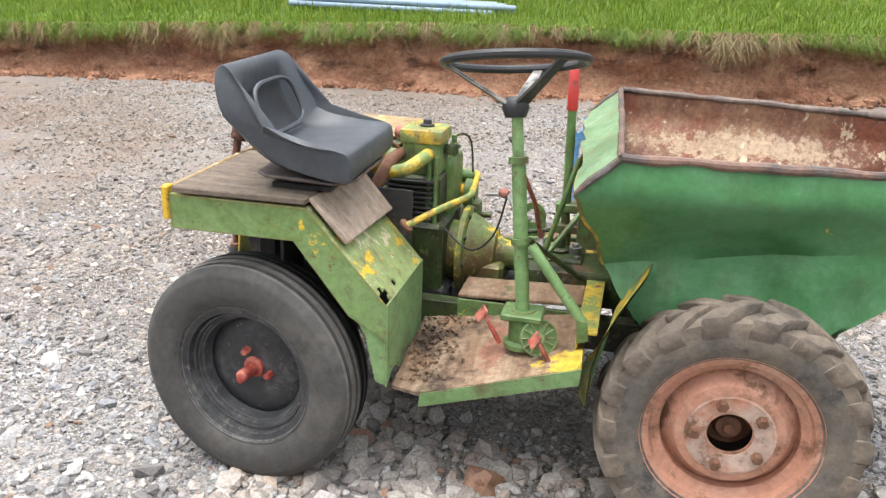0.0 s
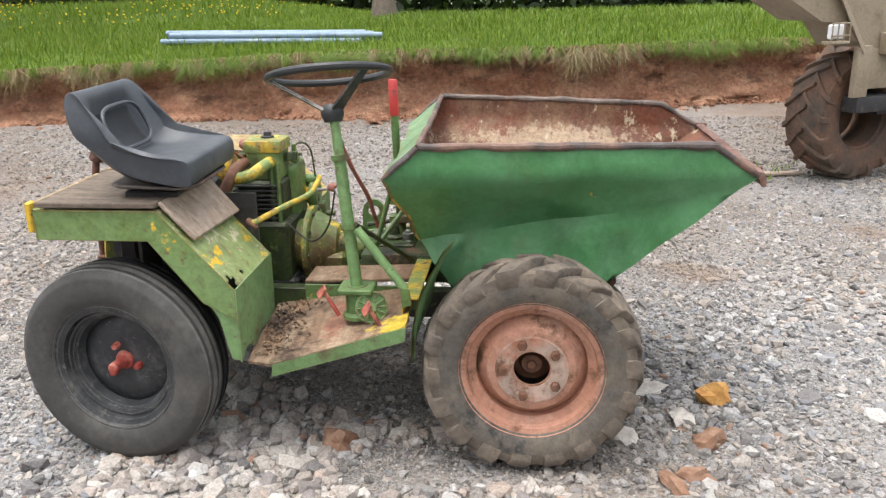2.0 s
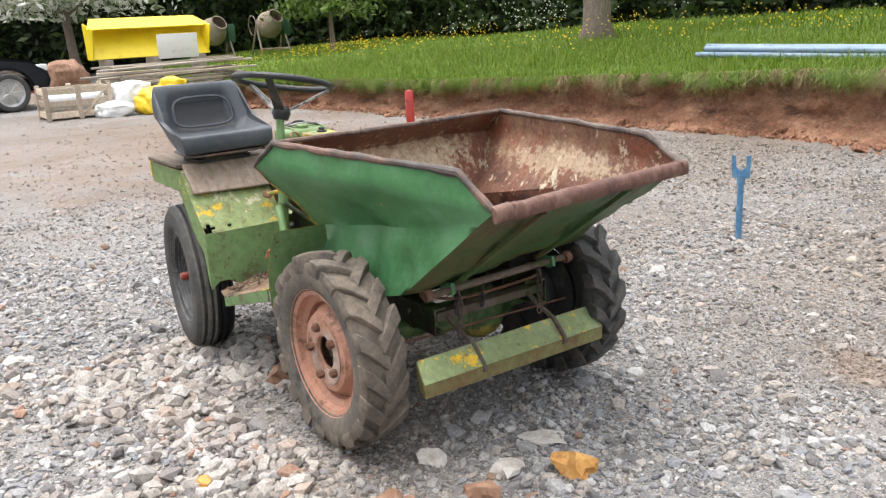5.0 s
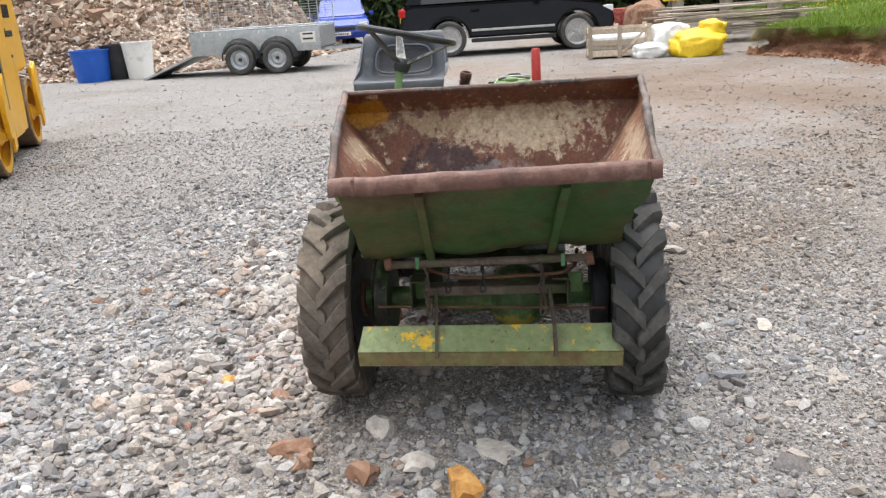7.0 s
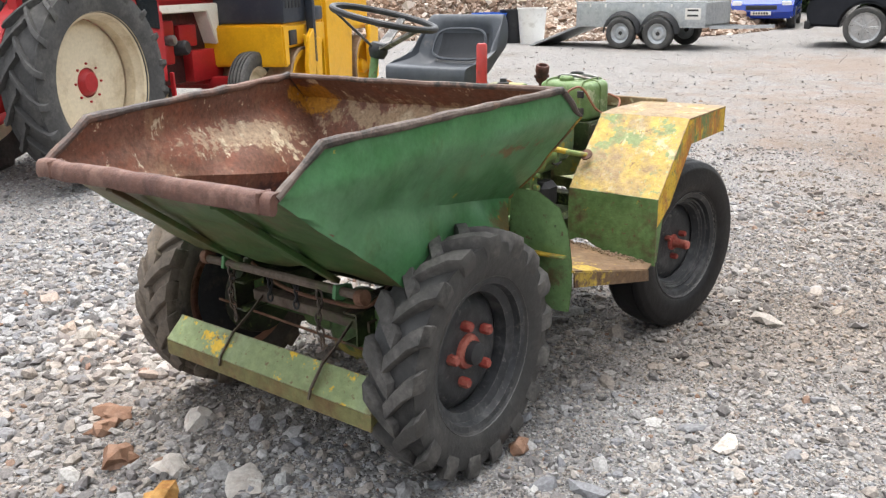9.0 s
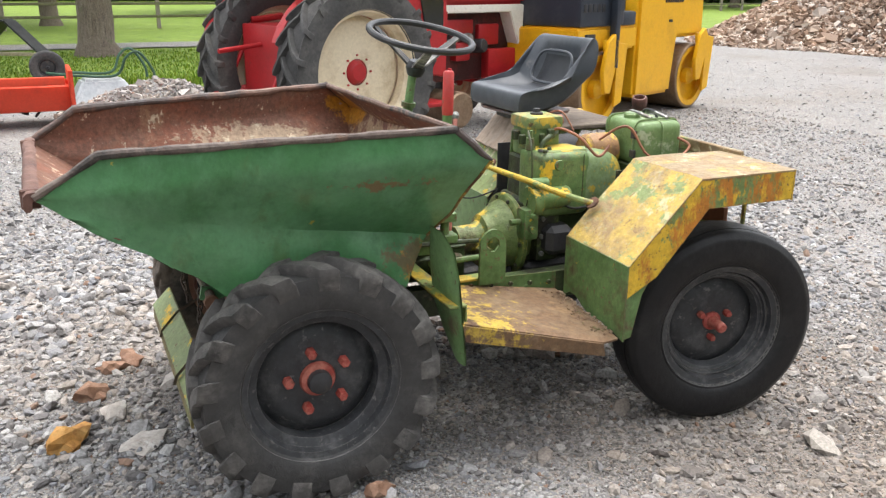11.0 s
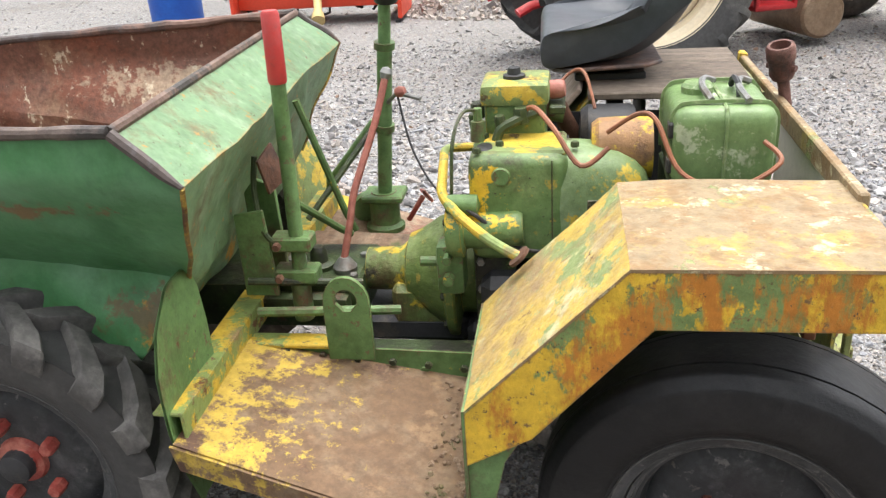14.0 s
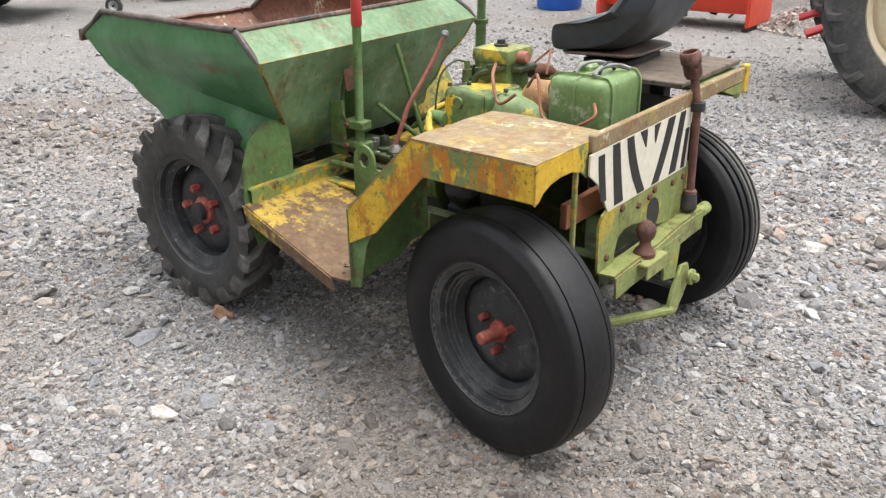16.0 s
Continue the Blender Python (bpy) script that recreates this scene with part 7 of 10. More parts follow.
part("cylinder_head", bm, M["engine_green"], engine, "green cylinder head")
rk = part("rocker_cover", box(fresh(), (-0.992, -0.092, 0.895), (-0.858, 0.042, 0.938), 0.012, None, 2), M["engine_yellow"], engine, "yellow rocker cover")
part("filler_cap", lathe(fresh(), [(0, 0.022), (0.012, 0.022), (0.014, 0.010), (0.022, 0.008), (0.022, 0), (0, 0)], Matrix.Translation((-0.922, -0.022, 0.936)), 16), M["black_steel"], rk)
bm = tube(fresh(), smooth_path([(-0.99, -0.08, 0.86), (-1.0, -0.16, 0.85), (-1.02, -0.20, 0.80), (-1.06, -0.22, 0.72)]), 0.020, 12)
part("exhaust_pipe", bm, M["rust"], engine, "brown rusty exhaust bend")
part("inlet_pipe", tube(fresh(), smooth_path([(-0.90, -0.07, 0.865), (-0.91, -0.13, 0.86), (-0.95, -0.17, 0.835), (-1.02, -0.17, 0.82)]), 0.020, 12), M["yellow_worn"], engine, "yellow and green inlet bend")
part("air_cleaner", lathe(fresh(), [(0, 0.0), (0.055, 0.0), (0.062, 0.01), (0.062, 0.10), (0.05, 0.115), (0, 0.12)], facing((-1.17, -0.175, 0.775), (1, 0, 0)), 24), M["black_steel"], engine, "black round air cleaner")
part("push_rod_tube", rod(fresh(), (-0.895, -0.11, 0.60), (-0.895, -0.09, 0.86), 0.008, 8), M["green"], engine)
part("push_rod_tube", rod(fresh(), (-0.872, -0.11, 0.60), (-0.872, -0.09, 0.86), 0.008, 8), M["green"], engine)
part("fuel_line", tube(fresh(), smooth_path([(-0.99, -0.09, 0.88), (-1.03, -0.12, 0.92), (-1.06, -0.08, 0.93), (-1.08, -0.03, 0.87)]), 0.0035, 6), M["hose"], engine)
bm = lathe(fresh(), [(0, 0), (0.090, 0), (0.094, 0.01), (0.094, 0.05), (0.140, 0.056), (0.144, 0.060), (0.144, 0.074), (0.140, 0.078), (0.122, 0.082), (0.112, 0.105), (0.092, 0.135), (0.084, 0.15), (0.078, 0.165), (0.060, 0.172), (0.048, 0.19), (0.046, 0.26), (0, 0.26)], facing((-0.860, 0.02, 0.538), (1, 0, 0)), 36)
box(bm, (-0.78, -0.07, 0.44), (-0.66, 0.10, 0.53), 0.012)
part("bell_housing", bm, M["bell"], dumper, "round green bell housing flange")
for k in range(10):
    a = 2 * math.pi * k / 10
    part("flange_bolt", bolt(fresh(), (-0.783, 0.02 + 0.131 * math.cos(a), 0.538 + 0.131 * math.sin(a)), (1, 0, 0), 0.0075, 0.009), M["green_dark"], dumper)
bm = box(fresh(), (-0.60, -0.10, 0.44), (-0.20, 0.115, 0.545), 0.015, None, 2)
box(bm, (-0.58, 0.105, 0.485), (-0.36, 0.150, 0.530), 0.018, None, 2)
gbox = part("gearbox", bm, M["green_dark"], dumper, "oily green gearbox")
part("gearbox_top", box(fresh(), (-0.60, -0.02, 0.540), (-0.42, 0.12, 0.556), 0.006), M["green_dark"], gbox)
for x, y in ((-0.585, 0.0), (-0.585, 0.10), (-0.44, 0.0), (-0.44, 0.10), (-0.51, 0.105)):
    part("bolt", bolt(fresh(), (x, y, 0.555), (0, 0, 1), 0.009, 0.010), M["grey_steel"], gbox)
bm = lathe(fresh(), [(0, 0), (0.045, 0), (0.052, 0.01), (0.052, 0.03), (0.036, 0.034), (0.036, 0.135), (0.030, 0.145), (0, 0.145)], facing((-0.80, 0.165, 0.690), (-1, 0.0, 0.05)), 22)
starter = part("starter_motor", bm, M["engine_green"], dumper, "green cylindrical starter motor")
part("solenoid", lathe(fresh(), [(0, 0), (0.018, 0), (0.02, 0.01), (0.02, 0.06), (0, 0.065)], facing((-0.80, 0.17, 0.745), (-1, 0, 0)), 14), M["green"], starter)
bm = box(fresh(), (-0.83, 0.125, 0.56), (-0.775, 0.185, 0.665), 0.012, None, 2)
rod(bm, (-0.775, 0.155, 0.62), (-0.74, 0.155, 0.62), 0.010)
rod(bm, (-0.80, 0.185, 0.60), (-0.80, 0.205, 0.60), 0.012, 6)
rod(bm, (-0.80, 0.185, 0.645), (-0.80, 0.21, 0.645), 0.009, 6)
part("fuel_pump", bm, M["green"], dumper, "small green fuel pump")
bm = box(fresh(), (-0.96, 0.10, 0.50), (-0.86, 0.20, 0.60), 0.02)
part("filter_bowl", bm, M["black_steel"], dumper)
p = [(-0.905, -0.309, 0.710), (-0.83, -0.205, 0.738), (-0.775, -0.140, 0.756), (-0.762, -0.105, 0.760), (-0.766, -0.06, 0.759), (-0.778, 0.05, 0.758), (-0.792, 0.150, 0.757), (-0.83, 0.215, 0.742), (-0.89, 0.275, 0.720), (-0.946, 0.313, 0.704)]
part("guard_tube", tube(fresh(), smooth_path(p, 6), 0.0098, 10), M["yellow_worn"], dumper, "bent yellow guard tube across the engine")
for end in (p[0], p[-1]):
    part("tube_foot", lathe(fresh(), [(0, 0), (0.022, 0), (0.022, 0.006), (0, 0.008)], facing(end, (0.7, 0, 0.72)), 12), M["rust"], dumper)
tank_bm = box(fresh(), (-1.395, -0.055, 0.770), (-1.200, 0.190, 0.932), 0.036, None, 4)
tank = part("fuel_tank", tank_bm, M["tank"], dumper, "rounded green fuel tank")
pts = [(-1.297, -0.056, 0.79), (-1.297, -0.0565, 0.90), (-1.297, -0.045, 0.923), (-1.297, -0.02, 0.9325), (-1.297, 0.155, 0.9325), (-1.297, 0.180, 0.923), (-1.297, 0.1915, 0.90), (-1.297, 0.191, 0.79)]
part("tank_seam", tube(fresh(), smooth_path(pts, 4), 0.0042, 6), M["tank"], tank, "welded seam round the tank")
for z in (0.80, 0.87):
    part("tank_clip", box(fresh(), (-1.205, 0.135, z), (-1.192, 0.165, z + 0.03), 0.003), M["black_steel"], tank, "dark tank clip")
part("clamp_bar", tube(fresh(), smooth_path([(-1.37, 0.00, 0.938), (-1.345, 0.03, 0.950), (-1.33, 0.10, 0.952), (-1.34, 0.16, 0.940)], 4), 0.007, 6), M["grey_steel"], tank, "worn steel clamp across the tank")
part("tank_cap", lathe(fresh(), [(0, 0.022), (0.026, 0.021), (0.032, 0.014), (0.032, 0.0), (0.036, 0), (0, 0)], Matrix.Translation((-1.258, 0.052, 0.930)), 20), M["tank"], tank, "dark filler cap")
part("clamp_bar", tube(fresh(), smooth_path([(-1.30, -0.01, 0.938), (-1.275, 0.02, 0.950), (-1.262, 0.09, 0.952), (-1.272, 0.15, 0.940)], 4), 0.007, 6), M["grey_steel"], tank, "worn steel clamp across the tank")
for y in (-0.02, 0.15):
    part("tank_strap", tube(fresh(), smooth_path([(-1.398, y, 0.80), (-1.399, y, 0.895), (-1.388, y, 0.925), (-1.36, y, 0.9365), (-1.235, y, 0.9365), (-1.208, y, 0.925), (-1.197, y, 0.895), (-1.198, y, 0.80)], 4), 0.005, 4), M["tank"], tank, "pressed rib round the tank")
part("tank_latch", tube(fresh(), smooth_path([(-1.33, 0.02, 0.936), (-1.33, 0.04, 0.956), (-1.33, 0.09, 0.956), (-1.33, 0.11, 0.936)], 4), 0.006, 6), M["black_steel"], tank)
tank.matrix_basis = Matrix.Translation((-1.297, 0.075, 0.770)) @ Matrix.Diagonal((0.90, 0.92, 0.93, 1)) @ Matrix.Translation((1.297, -0.075, -0.770))
part("tank_bracket", box(fresh(), (-1.38, -0.05, 0.66), (-1.21, 0.18, 0.772), 0.004), M["green_dark"], dumper)
part("fuel_hose", tube(fresh(), smooth_path([(-1.36, 0.185, 0.865), (-1.38, 0.225, 0.84), (-1.30, 0.24, 0.80), (-1.22, 0.21, 0.82), (-1.18, 0.17, 0.90), (-1.15, 0.14, 0.905), (-1.10, 0.10, 0.86)], 6), 0.0046, 7), M["hose"], dumper, "brown rubber fuel hose")
part("fuel_hose", tube(fresh(), smooth_path([(-1.10, 0.16, 0.85), (-1.05, 0.17, 0.82), (-1.0, 0.13, 0.88), (-0.96, 0.06, 0.90), (-0.93, 0.045, 0.87)], 6), 0.005, 7), M["hose"], dumper, "brown rubber fuel hose")
part("breather_pipe", tube(fresh(), smooth_path([(-0.97, 0.03, 0.885), (-0.93, 0.06, 0.875), (-0.90, 0.07, 0.86), (-0.89, 0.075, 0.835)], 5), 0.010, 8), M["green_dark"], engine)

part("sump", box(box(fresh(), (-1.10, -0.13, 0.385), (-0.82, 0.13, 0.46), 0.014), (-0.82, -0.09, 0.40), (-0.58, 0.10, 0.46), 0.012), M["black_steel"], engine, "black oily sump")
part("belly_plate", box(fresh(), (-1.36, -0.238, 0.380), (-0.70, 0.238, 0.388), 0.002), M["green_dark"], dumper)
part("side_cover", box(fresh(), (-0.93, 0.095, 0.47), (-0.845, 0.150, 0.66), 0.012, None, 2), M["green_dark"], engine, "oily green side cover")
for z in (0.50, 0.56, 0.62):
    part("bolt", bolt(fresh(), (-0.86, 0.150, z), (0, 1, 0), 0.009, 0.012), M["grey_steel"], engine)
part("injector", tube(fresh(), [(-0.855, 0.06, 0.836), (-0.855, 0.06, 0.875), (-0.855, 0.06, 0.876), (-0.855, 0.06, 0.90)], [0.016, 0.014, 0.009, 0.009], 8), M["green"], engine, "green injector union")
part("injector_pipe", tube(fresh(), smooth_path([(-0.855, 0.06, 0.895), (-0.83, 0.09, 0.90), (-0.815, 0.14, 0.86), (-0.81, 0.16, 0.76), (-0.80, 0.15, 0.67)], 5), 0.0035, 6), M["green_dark"], engine, "thin steel injector pipe")
part("cowl_plug", lathe(fresh(), [(0, 0.008), (0.016, 0.007), (0.018, 0.0), (0, 0)], facing((-0.905, 0.168, 0.80), (0, 1, 0)), 16), M["green"], cowl, "round cowl plug")
part("cowl_seam", box(fresh(), (-1.0, 0.1675, 0.675), (-0.997, 0.170, 0.83), 0.0005), M["green_dark"], cowl)
part("breather_cap", lathe(fresh(), [(0, 0.030), (0.015, 0.029), (0.019, 0.020), (0.019, 0.0), (0, 0)], facing((-0.993, -0.020, 0.912), (-1, 0.1, 0.1)), 16), M["red_faded"], rk, "faded pinkish-red cap")
part("cap_bracket", box(fresh(), (-1.022, -0.070, 0.872), (-0.990, 0.020, 0.890), 0.004), M["green_dark"], rk)
# black disc painted for the dark inside an opening
part("cowl_hole", lathe(fresh(), [(0, 0.0008), (0.020, 0.0008), (0.021, 0)], Matrix.Translation((-0.872, 0.118, 0.8412)) @ Matrix.Diagonal((0.75, 1.2, 1, 1)), 16), M["stripe_black"], cowl, "black disc painted as the dark of a hole in the cowl top")
for x, y, z in ((-0.868, 0.060, 0.842), (-0.900, 0.110, 0.842), (-1.040, 0.120, 0.842), (-0.86, 0.150, 0.842)):
    part("cowl_bolt", bolt(fresh(), (x, y, z - 0.002), (0, 0, 1), 0.008, 0.010), M["green_dark"], cowl)
for x, y, z, r in ((-0.850, -0.03, 0.858, 0.016), (-0.848, 0.02, 0.850, 0.013), (-0.94, 0.048, 0.868, 0.015), (-0.90, 0.060, 0.856, 0.011)):
    part("union", bolt(fresh(), (x, y, z), (0.1, 0.1, 1), r, 0.030, 8), M["green_dark"], engine)
part("shaft_cover", lathe(fresh(), [(0, 0.115), (0.048, 0.113), (0.058, 0.10), (0.060, 0.05), (0.058, 0.0), (0, 0.0)], facing((-1.185, 0.045, 0.812), (1, 0.0, 0)), 24), M["engine_rustyel"], engine, "brown and yellow drum behind the cowl")
part("throttle_wire", tube(fresh(), smooth_path([(-0.62, -0.33, 0.83), (-0.66, -0.28, 0.70), (-0.74, -0.20, 0.62), (-0.84, -0.13, 0.66)], 6), 0.003, 6), M["black_steel"], dumper, "thin black control cable")
part("wiring", tube(fresh(), smooth_path([(-0.80, 0.17, 0.76), (-0.86, 0.19, 0.73), (-0.94, 0.18, 0.66), (-1.02, 0.17, 0.65)], 6), 0.004, 6), M["black_steel"], dumper)

# ---- levers, latch, bracket ----
LV = Vector((-0.505, 0.168, 0))
lever = part("tipping_lever", tube(fresh(), [LV + Vector((0.012, 0.006, 0.50)), LV + Vector((0.01, 0.005, 0.60)), LV + Vector((0.008, 0.005, 0.605)), LV + Vector((0.0, 0.0, 1.0))], [0.020, 0.020, 0.0145, 0.0145], 12), M["green"], dumper, "green tipping lever tube")
part("lever_grip", tube(fresh(), [LV + Vector((0.0, 0, 0.985)), LV + Vector((0, 0, 0.99)), LV + Vector((-0.003, 0.0, 1.108)), LV + Vector((-0.003, 0, 1.114))], [0.016, 0.0175, 0.0165, 0.013], 14), M["red_grip"], lever, "bright red grip")
bm = fresh()
slab(bm, [(-0.455, 0.125, 0.55), (-0.385, 0.125, 0.55), (-0.385, 0.125, 0.755), (-0.41, 0.125, 0.785), (-0.450, 0.125, 0.77)], 0.012, 0.002)
slab(bm, [(-0.455, 0.195, 0.56), (-0.385, 0.195, 0.56), (-0.385, 0.195, 0.735), (-0.445, 0.195, 0.745)], 0.010, 0.002)
for z, w in ((0.585, 0.030), (0.655, 0.026)):
    clamp = part("lever_clamp", box(fresh(), (LV.x - w, LV.y - 0.022, z), (LV.x + w + 0.03, LV.y + 0.026, z + 0.03), 0.004), M["green"], lever, "green clamp round the lever")
    part("clamp_bolt", bolt(fresh(), (LV.x + w + 0.014, LV.y + 0.026, z + 0.015), (0, 1, 0), 0.009, 0.012), M["rust"], clamp)
part("release_rod", tube(fresh(), smooth_path([(-0.470, 0.185, 0.665), (-0.44, 0.19, 0.70), (-0.425, 0.165, 0.78), (-0.43, 0.15, 0.84)], 4), 0.006, 8), M["green_dark"], lever, "bent release rod")
part("link_rod", rod(fresh(), (-0.40, 0.21, 0.60), (-0.62, 0.16, 0.575), 0.008, 8), M["green_dark"], dumper)
part("link_rod", rod(fresh(), (-0.42, 0.235, 0.545), (-0.70, 0.19, 0.53), 0.010, 8), M["green"], dumper)
part("gear_selector", lathe(fresh(), [(0, 0), (0.030, 0), (0.032, 0.01), (0.020, 0.016), (0.018, 0.04), (0.012, 0.05), (0, 0.05)], Matrix.Translation((-0.50, 0.055, 0.556)), 16), M["green_dark"], dumper, "small oily selector housing")
part("oil_filler", bolt(lathe(fresh(), [(0, 0), (0.020, 0), (0.020, 0.022), (0, 0.024)], Matrix.Translation((-0.45, 0.05, 0.556)), 14), (-0.45, 0.05, 0.578), (0, 0, 1), 0.012, 0.012), M["grey_steel"], dumper)
latch = part("skip_latch", bm, M["green"], dumper, "green skip latch plates")
bm = slab(fresh(), [(-0.480, 0.13, 0.79), (-0.455, 0.13, 0.86), (-0.445, 0.185, 0.84), (-0.460, 0.185, 0.775)], 0.006)
part("latch_hook", bm, M["rust"], latch, "rusty latch hook")
for a, b in (((-0.452, -0.072, 0.890), (-0.540, -0.10, 0.575)), ((-0.44, 0.02, 0.70), (-0.535, -0.08, 0.575))):
    part("tie_rod", tube(fresh(), [a, lerp(a, b, 0.85), lerp(a, b, 1.0) + Vector((-0.005, 0, 0.0))], 0.0085, 8), M["green"], dumper)
g = smooth_path([(-0.560, 0.070, 0.585), (-0.575, 0.045, 0.66), (-0.585, 0.02, 0.72), (-0.625, -0.045, 0.84), (-0.648, -0.086, 0.930)], 5)
gear = part("gear_lever", tube(fresh(), g, 0.0078, 8), M["red_faded"], dumper, "bent gear lever in faded red paint")
part("gear_knob", lathe(fresh(), [(0, -0.018), (0.011, -0.014), (0.016, 0), (0.012, 0.012), (0, 0.017)], facing((-0.650, -0.090, 0.938), (-0.3, -0.3, 1)) @ Matrix.Scale(0.85, 4), 14), M["grey_steel"], gear, "worn grey knob")
part("gear_boot", lathe(fresh(), [(0, 0), (0.024, 0), (0.026, 0.012), (0.016, 0.026), (0.010, 0.034), (0, 0.034)], Matrix.Translation((-0.560, 0.070, 0.555)), 16), M["grey_steel"], gear)
bm = tube(fresh(), [(-0.585, -0.375, 0.80), (-0.62, -0.33, 0.835), (-0.68, -0.31, 0.825)], 0.0055, 8)
thr = part("throttle_lever", bm, M["grey_steel"], dumper, "small grey throttle lever")
part("throttle_knob", lathe(fresh(), [(0, -0.014), (0.011, -0.010), (0.014, 0.002), (0.010, 0.013), (0, 0.016)], facing((-0.628, -0.328, 0.838), (-1, 0.2, 0.3)), 12), M["red_faded"], thr, "faded red knob")
bm = fresh()
outer, inner = [], []
prof = [(-0.660, 0.468), (-0.570, 0.468), (-0.570, 0.585)] + [(-0.615 + 0.045 * math.cos(a), 0.590 + 0.055 * math.sin(a)) for a in (math.pi * k / 10 for k in range(1, 10))] + [(-0.660, 0.585)]
hole = [(-0.615 + 0.022 * math.cos(a), 0.596 + 0.024 * math.sin(a)) for a in (math.atan2(z - 0.596, x + 0.615) for x, z in prof)]
for y in (0.270, 0.280):
    outer.append([bm.verts.new((x, y, z)) for x, z in prof])
    inner.append([bm.verts.new((x, y, z)) for x, z in hole])
n = len(prof)
for k in range(n):
    j = (k + 1) % n
    for i in (0, 1):
        bm.faces.new((outer[i][k], outer[i][j], inner[i][j], inner[i][k]))
    bm.faces.new((outer[0][k], outer[0][j], outer[1][j], outer[1][k]))
    bm.faces.new((inner[0][k], inner[0][j], inner[1][j], inner[1][k]))
bmesh.ops.recalc_face_normals(bm, faces=bm.faces)
part("lifting_eye", bm, M["green"], dumper, "green lifting eye plate with a round hole")
part("toe_board", slab(fresh(), [(-0.76, -0.245, 0.485), (-0.40, -0.245, 0.500), (-0.40, -0.10, 0.500), (-0.76, -0.10, 0.485)], 0.012, 0.003), M["foot_r"], dumper, "dark rusty board beside the gearbox")
part("toe_panel", box(fresh(), (-0.76, -0.252, 0.40), (-0.38, -0.246, 0.485), 0.002), M["green"], dumper)

# ---- rear plate, tow hitch ----
part("rear_top_bar", box(fresh(), (-1.474, -0.575, 0.803), (-1.4565, 0.385, 0.846), 0.003), M["fender_top"], dumper, "brown and yellow rear cross bar")
part("bar_end", box(fresh(), (-1.476, -0.612, 0.762), (-1.4565, -0.577, 0.852), 0.004), M["fender_yside"], dumper, "yellow folded end of the rear bar")
part("rear_corner_gusset", slab(fresh(), [(-1.468, -0.40, 0.802), (-1.468, -0.575, 0.802), (-1.468, -0.575, 0.765), (-1.468, -0.50, 0.772)][::-1], 0.005), M["rear_olive"], dumper)
RX = -1.470
bm = slab(fresh(), [(RX, 0.398, 0.802), (RX, -0.178, 0.802), (RX, -0.178, 0.625), (RX, 0.291, 0.628), (RX, 0.322, 0.672), (RX, 0.353, 0.718), (RX, 0.398, 0.752)][::-1], 0.005)
bmesh.ops.recalc_face_normals(bm, faces=bm.faces)
zebra = part("striped_plate", bm, M["white_paint"], dumper, "cream plate painted with black stripes")
# each stripe runs from its top to its foot: y and width above, bend and width half way, y and width below, and the two heights
for ya, wa, yb, wb, yc, wc, za, zc in ((0.345, 0.030, 0.338, 0.034, 0.320, 0.026, 0.790, 0.664), (0.272, 0.036, 0.258, 0.040, 0.238, 0.046, 0.801, 0.636), (0.198, 0.036, 0.178, 0.044, 0.112, 0.040, 0.801, 0.630), (0.124, 0.040, 0.112, 0.026, 0.105, 0.003, 0.801, 0.752),
                                       (0.043, 0.036, 0.050, 0.022, 0.048, 0.003, 0.801, 0.750), (-0.045, 0.044, -0.020, 0.046, 0.030, 0.044, 0.801, 0.631), (-0.118, 0.034, -0.100, 0.042, -0.078, 0.042, 0.801, 0.632), (-0.158, 0.022, -0.152, 0.026, -0.146, 0.024, 0.745, 0.630)):
    left, right = [], []
    for k in range(9):
        u = k / 8
        y_ = (1 - u) ** 2 * ya + 2 * u * (1 - u) * yb + u * u * yc
        w_ = (1 - u) ** 2 * wa + 2 * u * (1 - u) * wb + u * u * wc
        z_ = za + (zc - za) * u
        left.append((RX - 0.0052, y_ + w_ / 2, z_))
        right.append((RX - 0.0052, y_ - w_ / 2, z_))
    bm = slab(fresh(), left + right[::-1], 0.0009)
    bmesh.ops.recalc_face_normals(bm, faces=bm.faces)
    part("stripe", bm, M["stripe_black"], zebra, "black painted stripe")
# the olive plate under it: two arms round an arch, with a painted-on oval hole
bm = fresh()
top_ = [(0.332, 0.595), (0.318, 0.622), (0.285, 0.638), (0.20, 0.640), (0.10, 0.641), (0.0, 0.642), (-0.10, 0.643), (-0.19, 0.640), (-0.205, 0.585), (-0.215, 0.535), (-0.222, 0.478)]
bot_ = [(0.326, 0.470), (0.240, 0.457), (0.236, 0.50), (0.222, 0.535), (0.19, 0.548), (0.14, 0.545), (0.09, 0.535), (0.03, 0.515), (-0.02, 0.495), (-0.10, 0.480), (-0.20, 0.474)]
fr_v, bk_v = [[bm.verts.new((RX - 0.004, y, z)) for y, z in row] for row in (top_, bot_)], [[bm.verts.new((RX + 0.003, y, z)) for y, z in row] for row in (top_, bot_)]
for k in range(len(top_) - 1):
    bm.faces.new((fr_v[0][k], fr_v[0][k + 1], fr_v[1][k + 1], fr_v[1][k]))
    bm.faces.new((bk_v[0][k], bk_v[1][k], bk_v[1][k + 1], bk_v[0][k + 1]))
    for e in (0, 1):
        bm.faces.new((fr_v[e][k], bk_v[e][k], bk_v[e][k + 1], fr_v[e][k + 1]))
for k in (0, -1):
    bm.faces.new((fr_v[0][k], fr_v[1][k], bk_v[1][k], bk_v[0][k]))
bmesh.ops.recalc_face_normals(bm, faces=bm.faces)
